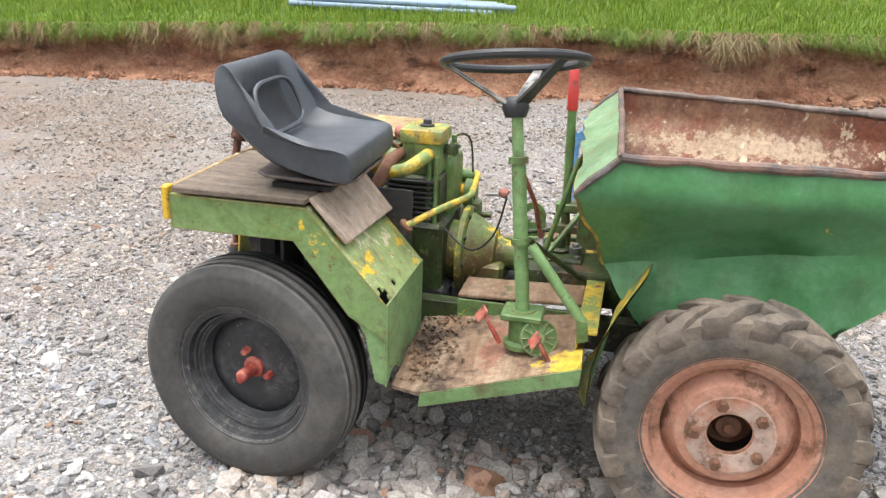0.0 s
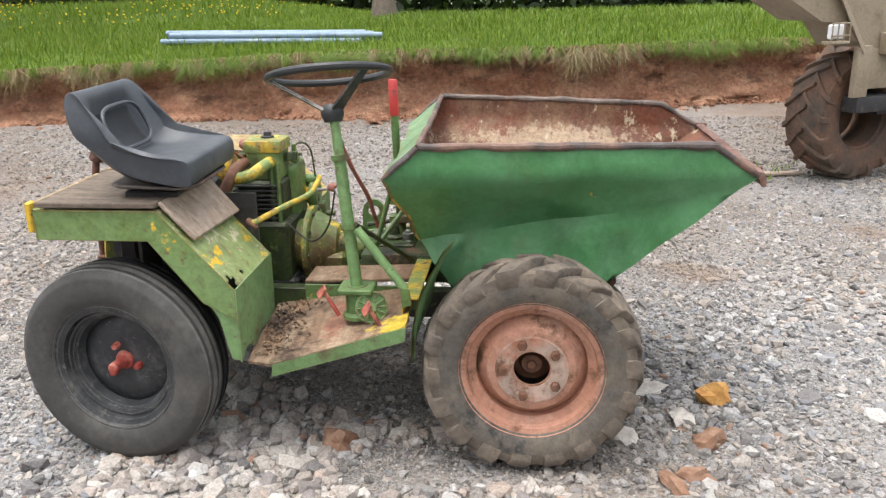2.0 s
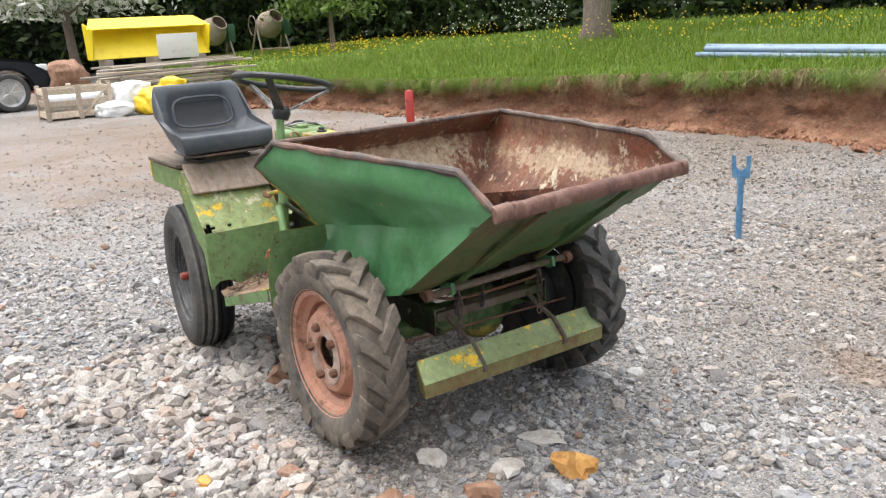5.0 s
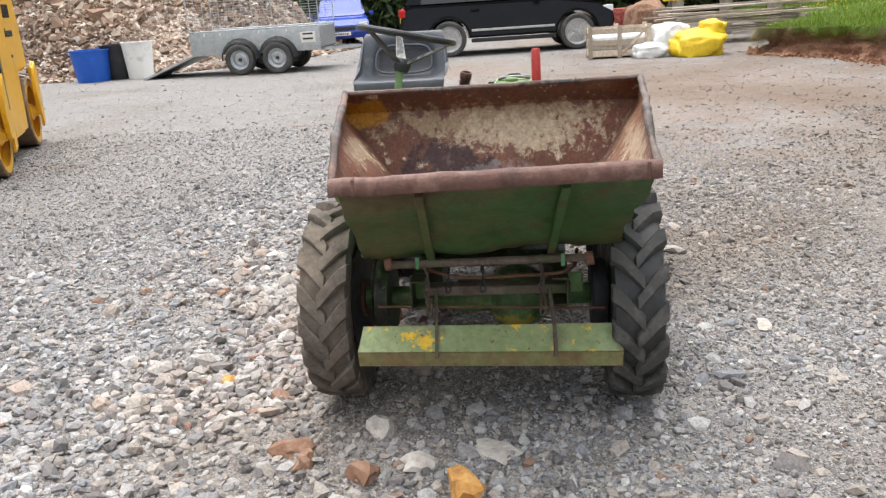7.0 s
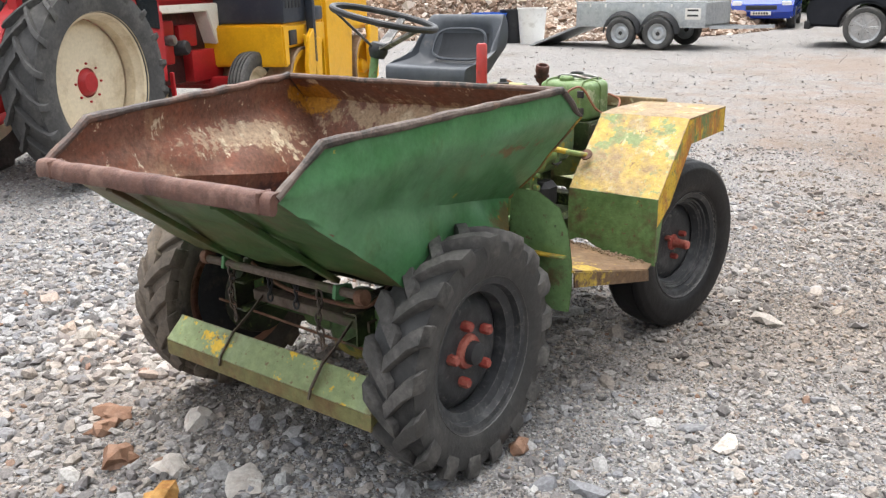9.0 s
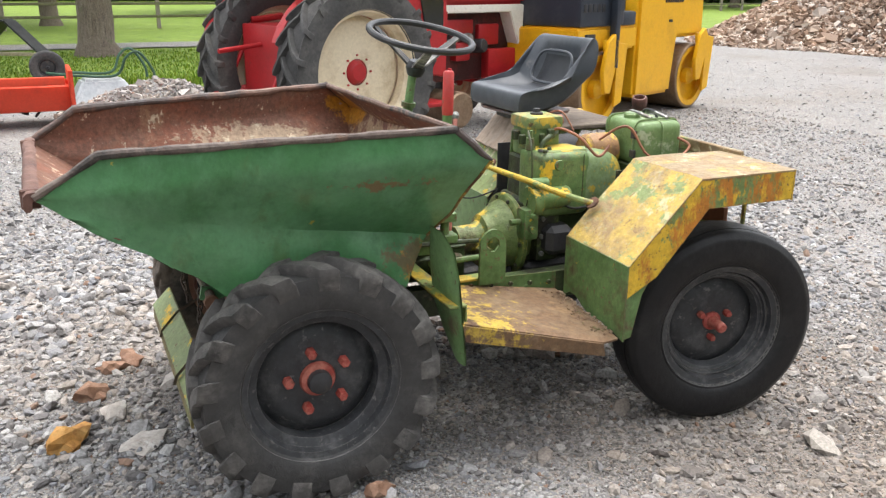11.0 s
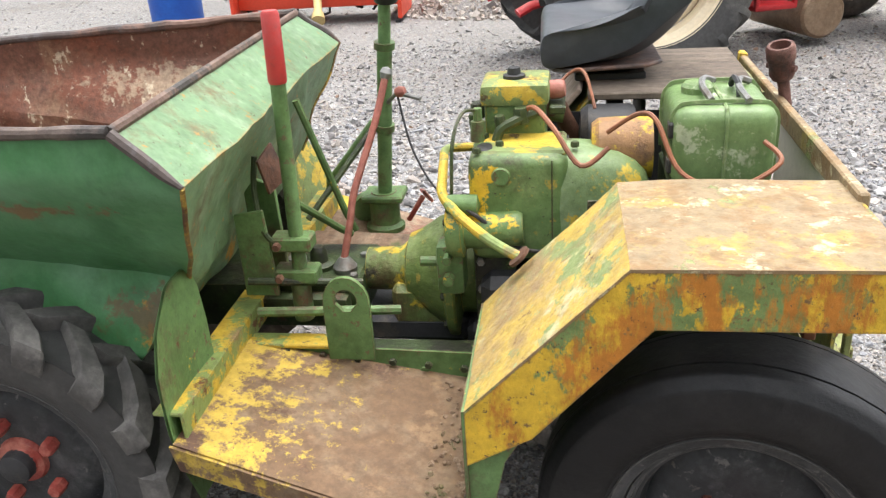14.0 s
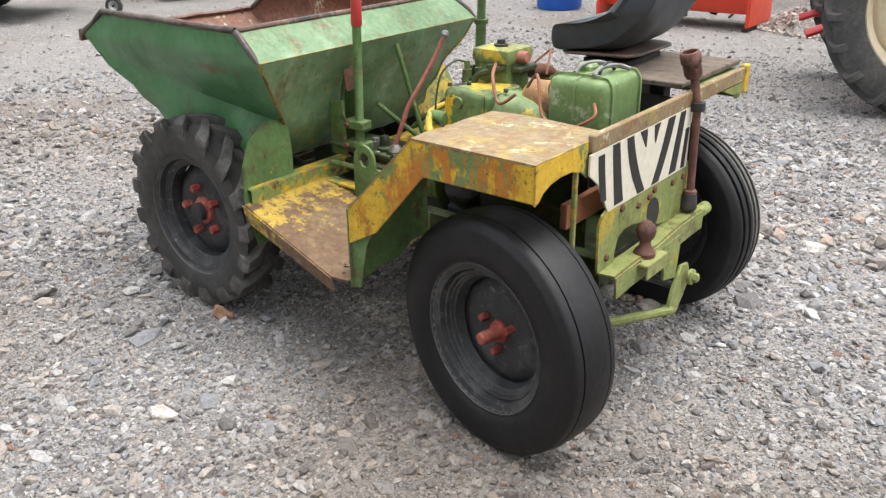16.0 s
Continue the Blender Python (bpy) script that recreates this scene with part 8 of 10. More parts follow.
rp = part("rear_plate", bm, M["rear_olive"], dumper, "pale green rear plate with an arch and a painted-on hole")
# no opening: a black oval paints the dark of the hole
hole_ = [(RX - 0.0046, 0.022 + 0.038 * math.cos(a) + 0.010 * math.sin(a), 0.545 + 0.045 * math.sin(a)) for a in (2 * math.pi * k / 16 for k in range(16))]
part("plate_hole", slab(fresh(), hole_[::-1], 0.0006), M["stripe_black"], rp, "black oval painted as the dark of a hole")
for y, z in ((0.215, 0.615), (0.12, 0.595), (0.058, 0.60), (0.028, 0.612), (-0.09, 0.60), (-0.16, 0.60), (0.285, 0.50), (-0.19, 0.50)):
    part("plate_bolt", bolt(fresh(), (RX - 0.004, y, z), (-1, 0, 0), 0.010, 0.007), M["rust"], rp)
bm = fresh()
slab(bm, [(-1.466, 0.318, 0.462), (-1.520, 0.318, 0.466), (-1.515, -0.235, 0.480), (-1.466, -0.235, 0.476)], 0.006)
slab(bm, [(-1.519, 0.318, 0.466), (-1.519, 0.312, 0.405), (-1.515, -0.235, 0.425), (-1.515, -0.235, 0.480)], 0.006)
bmesh.ops.subdivide_edges(bm, edges=[e for e in bm.edges if e.calc_length() > 0.3], cuts=6)
for v in bm.verts:
    v.co.z += wobble((v.co.y, 3, 1), 5, 0.010)
bmesh.ops.recalc_face_normals(bm, faces=bm.faces)
part("rear_angle", bm, M["rear_olive"], dumper, "bent yellow-green rear angle bar")
tow = part("tow_bracket", box(box(fresh(), (-1.555, 0.075, 0.455), (-1.474, 0.200, 0.464), 0.002), (-1.555, 0.075, 0.422), (-1.549, 0.200, 0.456), 0.002), M["rear_olive"], dumper, "green tow hitch bracket")
part("tow_ball", lathe(fresh(), [(0, 0.10), (0.012, 0.098), (0.024, 0.085), (0.027, 0.072), (0.023, 0.055), (0.014, 0.045), (0.016, 0.03), (0.030, 0.012), (0.030, 0), (0, 0)], Matrix.Translation((-1.513, 0.138, 0.464)), 20), M["handle_rust"], tow, "rusty red tow ball")
# small black disc painted as the dark of a bolt hole
part("bracket_hole", lathe(fresh(), [(0, 0.0006), (0.009, 0.0006), (0.009, 0)], Matrix.Translation((-1.52, 0.186, 0.4642)), 12), M["stripe_black"], tow)
bm = slab(fresh(), [(-1.524, 0.040, 0.455), (-1.524, -0.085, 0.462), (-1.526, -0.060, 0.325), (-1.526, 0.020, 0.345)], 0.010, 0.002)
bmesh.ops.recalc_face_normals(bm, faces=bm.faces)
part("hanger_plate", bm, M["rear_olive"], dumper, "pale green plate hanging from the angle bar")
part("drag_link", rod(fresh(), (-1.315, 0.42, 0.262), (-1.535, -0.035, 0.232), 0.014, 10), M["rear_olive"], dumper, "pale green drag link")
part("drag_link", rod(fresh(), (-1.36, 0.16, 0.42), (-1.515, -0.07, 0.295), 0.013, 10), M["black_steel"], dumper, "black drag link")
bm = slab(fresh(), [(-1.530, -0.095, 0.352), (-1.530, -0.140, 0.345), (-1.533, -0.160, 0.295), (-1.536, -0.075, 0.212), (-1.536, -0.005, 0.218), (-1.533, -0.040, 0.29)], 0.012, 0.002)
bmesh.ops.recalc_face_normals(bm, faces=bm.faces)
sh = part("hitch_plate", bm, M["rear_olive"], dumper, "pale green shackle plate")
part("shackle_bolt", bolt(bolt(fresh(), (-1.545, -0.120, 0.312), (-1, 0, 0), 0.024, 0.014, 18), (-1.557, -0.120, 0.312), (-1, 0, 0), 0.015, 0.016), M["rear_olive"], sh)
part("cross_pin", rod(fresh(), (-1.49, -0.21, 0.455), (-1.49, -0.33, 0.455), 0.020, 12), M["rear_olive"], dumper)
part("rear_stub", rod(fresh(), (-1.46, 0.36, 0.385), (-1.46, 0.36, 0.445), 0.021, 14), M["black_steel"], dumper, "short black upright pipe")
part("rear_ledge", box(fresh(), (-1.47, 0.30, 0.376), (-1.40, 0.44, 0.386), 0.002), M["rear_olive"], dumper)
part("rear_post", box(fresh(), (-1.462, 0.425, 0.385), (-1.45, 0.437, 0.83), 0.002), M["rear_olive"], dumper, "thin upright angle")
part("battery_board", box(fresh(), (-1.42, 0.18, 0.60), (-1.40, 0.40, 0.665), 0.002), M["hose"], dumper, "red-brown board behind the striped plate")
bm = fresh()
tube(bm, [(-1.492, -0.186, 0.497), (-1.492, -0.186, 0.552), (-1.492, -0.186, 0.556), (-1.486, -0.185, 0.80), (-1.466, -0.184, 0.90)], [0.021, 0.019, 0.0115, 0.0118, 0.0125], 12)
stack = part("starting_handle", bm, M["handle_rust"], dumper, "rusty upright starting handle in a clip")
part("handle_boot", lathe(fresh(), [(0, 0.062), (0.014, 0.062), (0.0225, 0.045), (0.0235, 0.004), (0.018, 0), (0, 0)], Matrix.Translation((-1.492, -0.186, 0.492)), 16), M["black_steel"], stack, "black rubber foot")
lm = facing((-1.468, -0.184, 0.882), (0.20, 0.22, 1)) @ Matrix.Scale(0.88, 4)
part("handle_socket", lathe(fresh(), [(0.012, 0), (0.024, 0.002), (0.029, 0.012), (0.029, 0.045), (0.033, 0.052), (0.033, 0.080), (0.029, 0.086), (0.023, 0.086), (0.021, 0.045), (0.0, 0.035)], lm, 20), M["handle_rust"], stack, "open rusty socket end")
part("socket_pin", rod(fresh(), lm @ Vector((-0.036, 0.0, 0.03)), lm @ Vector((0.036, 0.0, 0.03)), 0.007, 8), M["handle_rust"], stack)
part("handle_clip", lathe(fresh(), [(0.013, 0), (0.022, 0.0), (0.022, 0.024), (0.013, 0.024)], facing((-1.487, -0.185, 0.790), (0.03, 0.0, 1)), 14, True), M["black_steel"], stack, "black clip ring")

# ---- machines and things in the yard ----
M["tr_red"] = material("tractor_red_paint", (0.40, 0.018, 0.022), [((0.30, 0.016, 0.018), 2, 0.45, 0.65, 5, U), ((0.14, 0.06, 0.04), 9, 0.66, 0.72, 8, U)], rough=0.38, bump=(60, 0.08), grain=0.12)
# engine red painted near black for the shaded gap under the hood
M["tr_engine_shade"] = material("shaded_engine_red", (0.045, 0.012, 0.011), [((0.11, 0.018, 0.016), 5, 0.48, 0.62, 7, U), ((0.02, 0.015, 0.014), 7, 0.52, 0.64, 8, U)], rough=0.5, bump=(30, 0.4), grain=0.3)
M["tr_cream"] = material("cream_rim_paint", (0.66, 0.57, 0.41), [((0.52, 0.42, 0.28), 4, 0.52, 0.68, 7, U), ((0.28, 0.17, 0.09), 9, 0.68, 0.73, 8, U)], rough=0.45, bump=(60, 0.08), grain=0.1)
M["tr_white"] = material("white_panel_paint", (0.72, 0.69, 0.60), [((0.5, 0.45, 0.36), 5, 0.6, 0.72, 6, U)], rough=0.4, bump=(60, 0.06), grain=0.08)
M["ro_yellow"] = material("roller_yellow_paint", (0.75, 0.40, 0.012), [((0.62, 0.32, 0.012), 3, 0.5, 0.68, 6, U), ((0.25, 0.13, 0.04), 8, 0.68, 0.74, 8, U)], rough=0.35, bump=(60, 0.06), grain=0.08)
M["ro_navy"] = material("dark_navy_panel", (0.025, 0.032, 0.045), [((0.05, 0.055, 0.065), 3, 0.5, 0.7, 6, U)], rough=0.4, bump=(60, 0.06), grain=0.12)
M["drum"] = material("drum_brown_steel", (0.22, 0.145, 0.09), [((0.30, 0.22, 0.15), 6, 0.45, 0.66, 7, U)], rough=0.5, metal=0.3, bump=(70, 0.2), grain=0.2)
M["big_tyre"] = material("big_tyre_rubber", (0.055, 0.054, 0.053), [((0.12, 0.115, 0.105), 3.5, 0.48, 0.70, 8, U)], rough=0.75, bump=(40, 0.2), grain=0.25)
M["muddy_tyre"] = material("muddy_tyre_rubber", (0.085, 0.060, 0.045), [((0.17, 0.085, 0.05), 2.5, 0.45, 0.66, 8, U), ((0.04, 0.035, 0.032), 6, 0.55, 0.7, 7, U)], rough=0.85, bump=(40, 0.3), grain=0.25)
M["beige"] = material("beige_truck_paint", (0.27, 0.22, 0.155), [((0.19, 0.145, 0.098), 4, 0.48, 0.66, 8, U), (RUST, 8, 0.67, 0.72, 8, U)], rough=0.55, bump=(60, 0.15), grain=0.15)
M["orange"] = material("orange_red_implement_paint", (0.64, 0.062, 0.028), [((0.5, 0.055, 0.028), 4, 0.5, 0.7, 6, U)], rough=0.38, bump=(60, 0.06), grain=0.1)
M["galv"] = material("galvanised_steel", (0.46, 0.48, 0.49), [((0.36, 0.38, 0.40), 9, 0.45, 0.65, 4, U), ((0.55, 0.56, 0.56), 14, 0.55, 0.7, 5, U)], rough=0.45, metal=0.55, bump=(60, 0.05), grain=0.1)
M["blue_pipe"] = material("blue_grey_plastic_pipe", (0.17, 0.24, 0.32), [((0.24, 0.31, 0.38), 2, 0.45, 0.65, 5, (0.3, 3, 3)), ((0.10, 0.14, 0.19), 5, 0.55, 0.7, 5, U)], rough=0.45, bump=None, grain=0.1)
M["blue"] = material("bright_blue_plastic", (0.015, 0.10, 0.48), [((0.02, 0.13, 0.55), 4, 0.5, 0.7, 4, U)], rough=0.4, bump=(60, 0.05), grain=0.08)
M["blue_paint"] = material("worn_blue_paint", (0.075, 0.19, 0.33), [((0.15, 0.27, 0.38), 12, 0.5, 0.7, 6, U), (RUST, 16, 0.66, 0.72, 7, U)], rough=0.5, bump=(70, 0.15), grain=0.15)
M["black_plastic"] = material("black_plastic", (0.02, 0.02, 0.022), [((0.035, 0.035, 0.036), 5, 0.5, 0.7, 4, U)], rough=0.5, bump=(60, 0.05), grain=0.12)
M["white_plastic"] = material("white_plastic", (0.72, 0.70, 0.66), [((0.55, 0.52, 0.47), 5, 0.55, 0.7, 5, U)], rough=0.5, bump=(60, 0.05), grain=0.06)
M["timber"] = material("raw_timber", (0.52, 0.44, 0.35), [((0.40, 0.32, 0.23), 8, 0.45, 0.65, 7, (3, 0.4, 3)), ((0.28, 0.22, 0.17), 4, 0.55, 0.7, 7, U)], rough=0.85, bump=(40, 0.3), grain=0.2, per="object")
M["grey_timber"] = material("grey_weathered_timber", (0.30, 0.265, 0.22), [((0.20, 0.175, 0.145), 8, 0.45, 0.65, 7, (3, 3, 0.4))], rough=0.9, bump=(40, 0.35), grain=0.2)
M["hopper_yellow"] = material("yellow_hopper_paint", (0.78, 0.60, 0.02), [((0.66, 0.50, 0.02), 3, 0.5, 0.7, 5, U)], rough=0.4, bump=(60, 0.05), grain=0.08)
M["bag_yellow"] = material("yellow_plastic_bag", (0.72, 0.50, 0.02), [((0.5, 0.33, 0.02), 4, 0.5, 0.68, 6, U)], rough=0.35, bump=(14, 0.4, 0.02), grain=0.1)
M["bag_white"] = material("white_woven_bag", (0.70, 0.70, 0.69), [((0.5, 0.5, 0.5), 4, 0.52, 0.7, 6, U)], rough=0.55, bump=(14, 0.4, 0.02), grain=0.08)
M["car_black"] = material("black_car_paint", (0.006, 0.0065, 0.009), [((0.009, 0.009, 0.012), 3, 0.5, 0.7, 3, U)], rough=0.10, bump=None, grain=0.05, spec=0.16)
M["car_blue"] = material("blue_car_paint", (0.012, 0.045, 0.35), [((0.015, 0.06, 0.42), 3, 0.5, 0.7, 3, U)], rough=0.2, bump=None, grain=0.04, coat=0.5)
M["glass_dark"] = material("tinted_glass", (0.015, 0.018, 0.02), [], rough=0.08, bump=None, grain=0, spec=0.6)
M["alloy"] = material("silver_alloy", (0.58, 0.58, 0.58), [((0.42, 0.42, 0.42), 8, 0.5, 0.7, 4, U)], rough=0.3, metal=0.75, bump=None, grain=0.08)
M["lens_red"] = material("red_lamp_lens", (0.5, 0.01, 0.01), [], rough=0.15, bump=None, grain=0)
M["lens_white"] = material("clear_lamp_lens", (0.75, 0.76, 0.78), [], rough=0.12, bump=None, grain=0)
M["plate_y"] = material("yellow_number_plate", (0.72, 0.55, 0.05), [], rough=0.35, bump=None, grain=0.03)
M["cont_green"] = material("dark_green_container_paint", (0.035, 0.085, 0.05), [((0.05, 0.12, 0.07), 3, 0.5, 0.68, 6, U), ((0.4, 0.42, 0.36), 10, 0.71, 0.73, 7, U)], rough=0.45, bump=(60, 0.08), grain=0.12)
M["bin_beige"] = material("beige_bin_plastic", (0.46, 0.36, 0.25), [((0.36, 0.27, 0.18), 3, 0.5, 0.68, 6, U)], rough=0.6, bump=(60, 0.08), grain=0.12)
M["mixer"] = material("cement_crusted_steel", (0.27, 0.225, 0.18), [((0.26, 0.14, 0.08), 3, 0.48, 0.64, 7, U), ((0.55, 0.52, 0.47), 6, 0.58, 0.68, 7, U)], rough=0.85, bump=(40, 0.3), grain=0.2)
M["pto"] = material("yellowed_plastic_guard", (0.46, 0.35, 0.15), [((0.33, 0.24, 0.10), 6, 0.5, 0.7, 5, U)], rough=0.5, bump=(60, 0.05), grain=0.1)
M["letter"] = material("dark_lettering", (0.02, 0.02, 0.022), [], rough=0.5, bump=None, grain=0)
M["orange_stone"] = material("ochre_sandstone", (0.50, 0.25, 0.07), [((0.58, 0.34, 0.12), 14, 0.45, 0.65, 6, U), ((0.30, 0.12, 0.04), 9, 0.55, 0.68, 6, U)], rough=0.9, bump=(50, 0.5), grain=0.25)
M["brown_stone"] = material("red_brown_stone", (0.22, 0.12, 0.075), [((0.32, 0.20, 0.14), 14, 0.45, 0.65, 6, U)], rough=0.9, bump=(50, 0.5), grain=0.25)
M["pale_stone"] = material("pale_limestone_block", (0.50, 0.47, 0.43), [((0.36, 0.31, 0.27), 8, 0.48, 0.68, 7, U), ((0.62, 0.60, 0.57), 16, 0.58, 0.7, 7, U)], rough=0.9, bump=(50, 0.5), grain=0.22)


def yard_wheel(parent, at, axis, R0, rim, w, tyre_mat, rim_mat, hub_mat, lugs=0, lug_h=0.03, lug_w=0.05, sweep=0.3, dish=-0.06, nuts=8, spokes=0, flip=1, ribs=4, seg=48):
    """A wheel under a machine: rim with disc, tyre, hub, nuts."""
    m = facing(at, axis)
    h = w / 2
    wheel = part("wheel", disc_rim(fresh(), m, rim, w, dish, 0.03 if not spokes else 0.0, rim * 0.22, 0, seg), rim_mat, parent)
    part("tyre", tyre_round(fresh(), m, R0, rim, w, 0 if lugs else ribs, seg), tyre_mat, wheel)
    if lugs:
        tyre_lugs(wheel, tyre_mat, m, R0, rim, w, lugs, lug_h, lug_w, sweep, flip, 0.1)
    part("hub", lathe(fresh(), [(0, dish + 0.065), (rim * 0.14, dish + 0.06), (rim * 0.17, dish + 0.045), (rim * 0.2, dish + 0.02), (rim * 0.24, dish - 0.03), (0, dish - 0.03)], m, 18), hub_mat, wheel)
    for i in range(nuts):
        a = 2 * math.pi * i / nuts
        part("wheel_nut", bolt(fresh(), m @ Vector((rim * 0.28 * math.cos(a), rim * 0.28 * math.sin(a), dish + 0.026)), axis, rim * 0.019, 0.015), hub_mat, wheel)
    for i in range(spokes):
        a = 2 * math.pi * i / spokes
        for da in (-0.10, 0.10):
            q = m @ pose(0, 0, dish + 0.045, 0, 0, math.degrees(a + da))
            part("spoke", box(fresh(), (rim * 0.16, -rim * 0.035, -0.012), (rim * 0.93, rim * 0.035, 0.012), 0.006, q), rim_mat, wheel)
    return wheel


def ppart(name, mat, parent, label, *boxes):
    """A part out of bevelled blocks that make one shape."""
    bm = fresh()
    for b in boxes:
        box(bm, b[0], b[1], b[2] if len(b) > 2 else 0.015, None, 2)
    return part(name, bm, mat, parent, label)


def profile(name, mat, parent, pts, y0, y1, label="", bevel=0.02):
    """A part with the outline pts of (x, z), from y0 to y1."""
    bm = slab(fresh(), [(x, y0, z) for x, z in pts], abs(y1 - y0), 0.0)
    bmesh.ops.recalc_face_normals(bm, faces=bm.faces)
    lo = min(v.co.y for v in bm.verts)
    for v in bm.verts:
        v.co.y += min(y0, y1) - lo
    if bevel:
        bmesh.ops.bevel(bm, geom=list(bm.edges), offset=bevel, segments=2, affect="EDGES", clamp_overlap=True)
    return part(name, bm, mat, parent, label)


# red tractor
tractor = thing("tractor", "red farm tractor with cream rims parked on gravel", "tractor", -1.300, -4.43, 0, 200.2, size=0.94)
for y, ax in ((-0.70, -1), (0.50, 1)):
    yard_wheel(tractor, (0, y, 0.735), (0, ax, 0), 0.745, 0.495, 0.32, M["big_tyre"], M["tr_cream"], M["tr_red"], 20, 0.045, 0.042, 0.30, -0.05, 8, 0, -ax)
for y, ax in ((-0.66, -1), (0.58, 1)):
    yard_wheel(tractor, (2.43, y, 0.385), (0, ax, 0), 0.385, 0.225, 0.19, M["big_tyre"], M["tr_cream"], M["tr_red"], 0, dish=0.0, nuts=6)
profile("hood", M["tr_red"], tractor, [(1.05, 1.235), (1.05, 1.62), (2.45, 1.56), (2.72, 1.48), (2.76, 1.235)], -0.29, 0.37, "red engine hood", 0.04)
profile("side_panel", M["tr_white"], tractor, [(1.05, 1.165), (1.05, 1.24), (2.76, 1.24), (2.72, 0.84), (2.44, 0.84), (2.30, 1.165)], -0.295, 0.375, "white side panel with louvres", 0.01)
ppart("badge", M["letter"], tractor, "dark badge strip", ((1.30, -0.300, 1.295), (2.10, -0.290, 1.375), 0.004))
for i in range(9):
    ppart("badge_letter", M["tr_white"], tractor, "", ((1.40 + i * 0.07, -0.303, 1.315), (1.44 + i * 0.07, -0.299, 1.355), 0.001))
for i in range(5):
    ppart("louvre", M["letter"], tractor, "", ((2.50 + i * 0.026, -0.300, 0.93), (2.511 + i * 0.026, -0.293, 1.15), 0.002))
ppart("grille", M["letter"], tractor, "dark grille", ((2.74, -0.24, 0.82), (2.765, 0.32, 1.15), 0.01))
ppart("gearbox", M["tr_red"], tractor, "red gearbox casing", ((0.0, -0.20, 0.42), (1.2, 0.28, 0.95)), ((2.05, -0.24, 0.50), (2.7, 0.32, 0.80)))
ppart("engine", M["tr_engine_shade"], tractor, "red engine painted dark for the void under the hood", ((1.1, -0.14, 0.50), (2.5, 0.22, 1.16)))
for x0, x1, z0, z1, d in ((1.25, 1.40, 0.78, 1.08, 0.07), (1.48, 1.86, 0.96, 1.10, 0.06), (1.60, 1.80, 0.70, 0.88, 0.08), (1.95, 2.25, 0.84, 1.05, 0.05), (2.05, 2.40, 0.56, 0.70, 0.09)):
    ppart("engine_casting", M["tr_red"], tractor, "", ((x0, -0.14 - d, z0), (x1, -0.12, z1), 0.02))
for i, (x, z, r) in enumerate(((1.5, 0.86, 0.06), (1.75, 0.92, 0.05), (1.95, 0.84, 0.07), (1.35, 0.75, 0.05))):
    part("engine_unit", lathe(fresh(), [(0, 0.05), (r * 0.8, 0.05), (r, 0.03), (r, -0.1), (0, -0.1)], facing((x, -0.22, z), (0.1, -1, 0.1)), 16), M["grey_steel"] if i == 1 else M["black_steel"], tractor)
ppart("front_axle_beam", M["tr_red"], tractor, "", ((2.36, -0.60, 0.40), (2.50, 0.66, 0.52)), ((2.30, -0.2, 0.45), (2.60, 0.28, 0.62)))
part("ballast_roller", lathe(fresh(), [(0, -0.42), (0.16, -0.42), (0.18, -0.40), (0.18, 0.40), (0.16, 0.42), (0, 0.42)], facing((1.55, 0.06, 0.24), (0, 1, 0)), 28), M["drum"], tractor, "brown steel roller under the tractor")
profile("cab_side", M["tr_red"], tractor, [(0.55, 0.72), (1.08, 0.62), (1.10, 1.20), (0.75, 1.30), (0.62, 2.3), (-0.3, 2.3), (-0.45, 1.45), (0.1, 1.52), (0.45, 1.30)], -0.62, -0.56, "red cab side panel", 0.01)
profile("cab_side", M["tr_red"], tractor, [(0.55, 0.72), (1.08, 0.62), (1.10, 1.20), (0.75, 1.30), (0.62, 2.3), (-0.3, 2.3), (-0.45, 1.45), (0.1, 1.52), (0.45, 1.30)], 0.64, 0.70, "red cab side panel", 0.01)
profile("cab_window", M["glass_dark"], tractor, [(0.80, 1.10), (1.03, 1.06), (1.03, 1.28), (0.70, 1.9), (0.62, 1.9)], -0.632, -0.618, "dark cab window", 0.004)
ppart("cab_front", M["tr_red"], tractor, "", ((1.04, -0.60, 0.62), (1.10, 0.68, 1.55)))
ppart("cab_roof", M["tr_white"], tractor, "", ((-0.4, -0.66, 2.3), (0.85, 0.74, 2.42), 0.04))
ppart("cab_back", M["tr_red"], tractor, "red cab rear wall", ((-0.46, -0.58, 1.52), (-0.40, 0.66, 1.60)), ((-0.46, -0.58, 1.0), (-0.40, -0.50, 1.75)), ((-0.46, 0.56, 1.0), (-0.40, 0.64, 1.75)))
for y in (-0.50, 0.58):
    bm = fresh()
    pts = [(0.71 * math.cos(a), 0.735 + 0.71 * math.sin(a)) for a in (math.radians(q) for q in range(15, 171, 12))]
    for i in range(len(pts) - 1):
        (x0, z0), (x1, z1) = pts[i], pts[i + 1]
        slab(bm, [(x0, y - 0.05, z0), (x1, y - 0.05, z1), (x1, y + 0.05, z1), (x0, y + 0.05, z0)], 0.012)
    bmesh.ops.remove_doubles(bm, verts=bm.verts, dist=0.001)
    part("mudguard", bm, M["tr_red"], tractor, "red rear mudguard")
ppart("step", M["tr_red"], tractor, "red cab step", ((0.80, -0.66, 0.36), (1.12, -0.40, 0.40)), ((0.80, -0.66, 0.38), (0.83, -0.62, 0.70)), ((1.09, -0.66, 0.38), (1.12, -0.62, 0.70)))
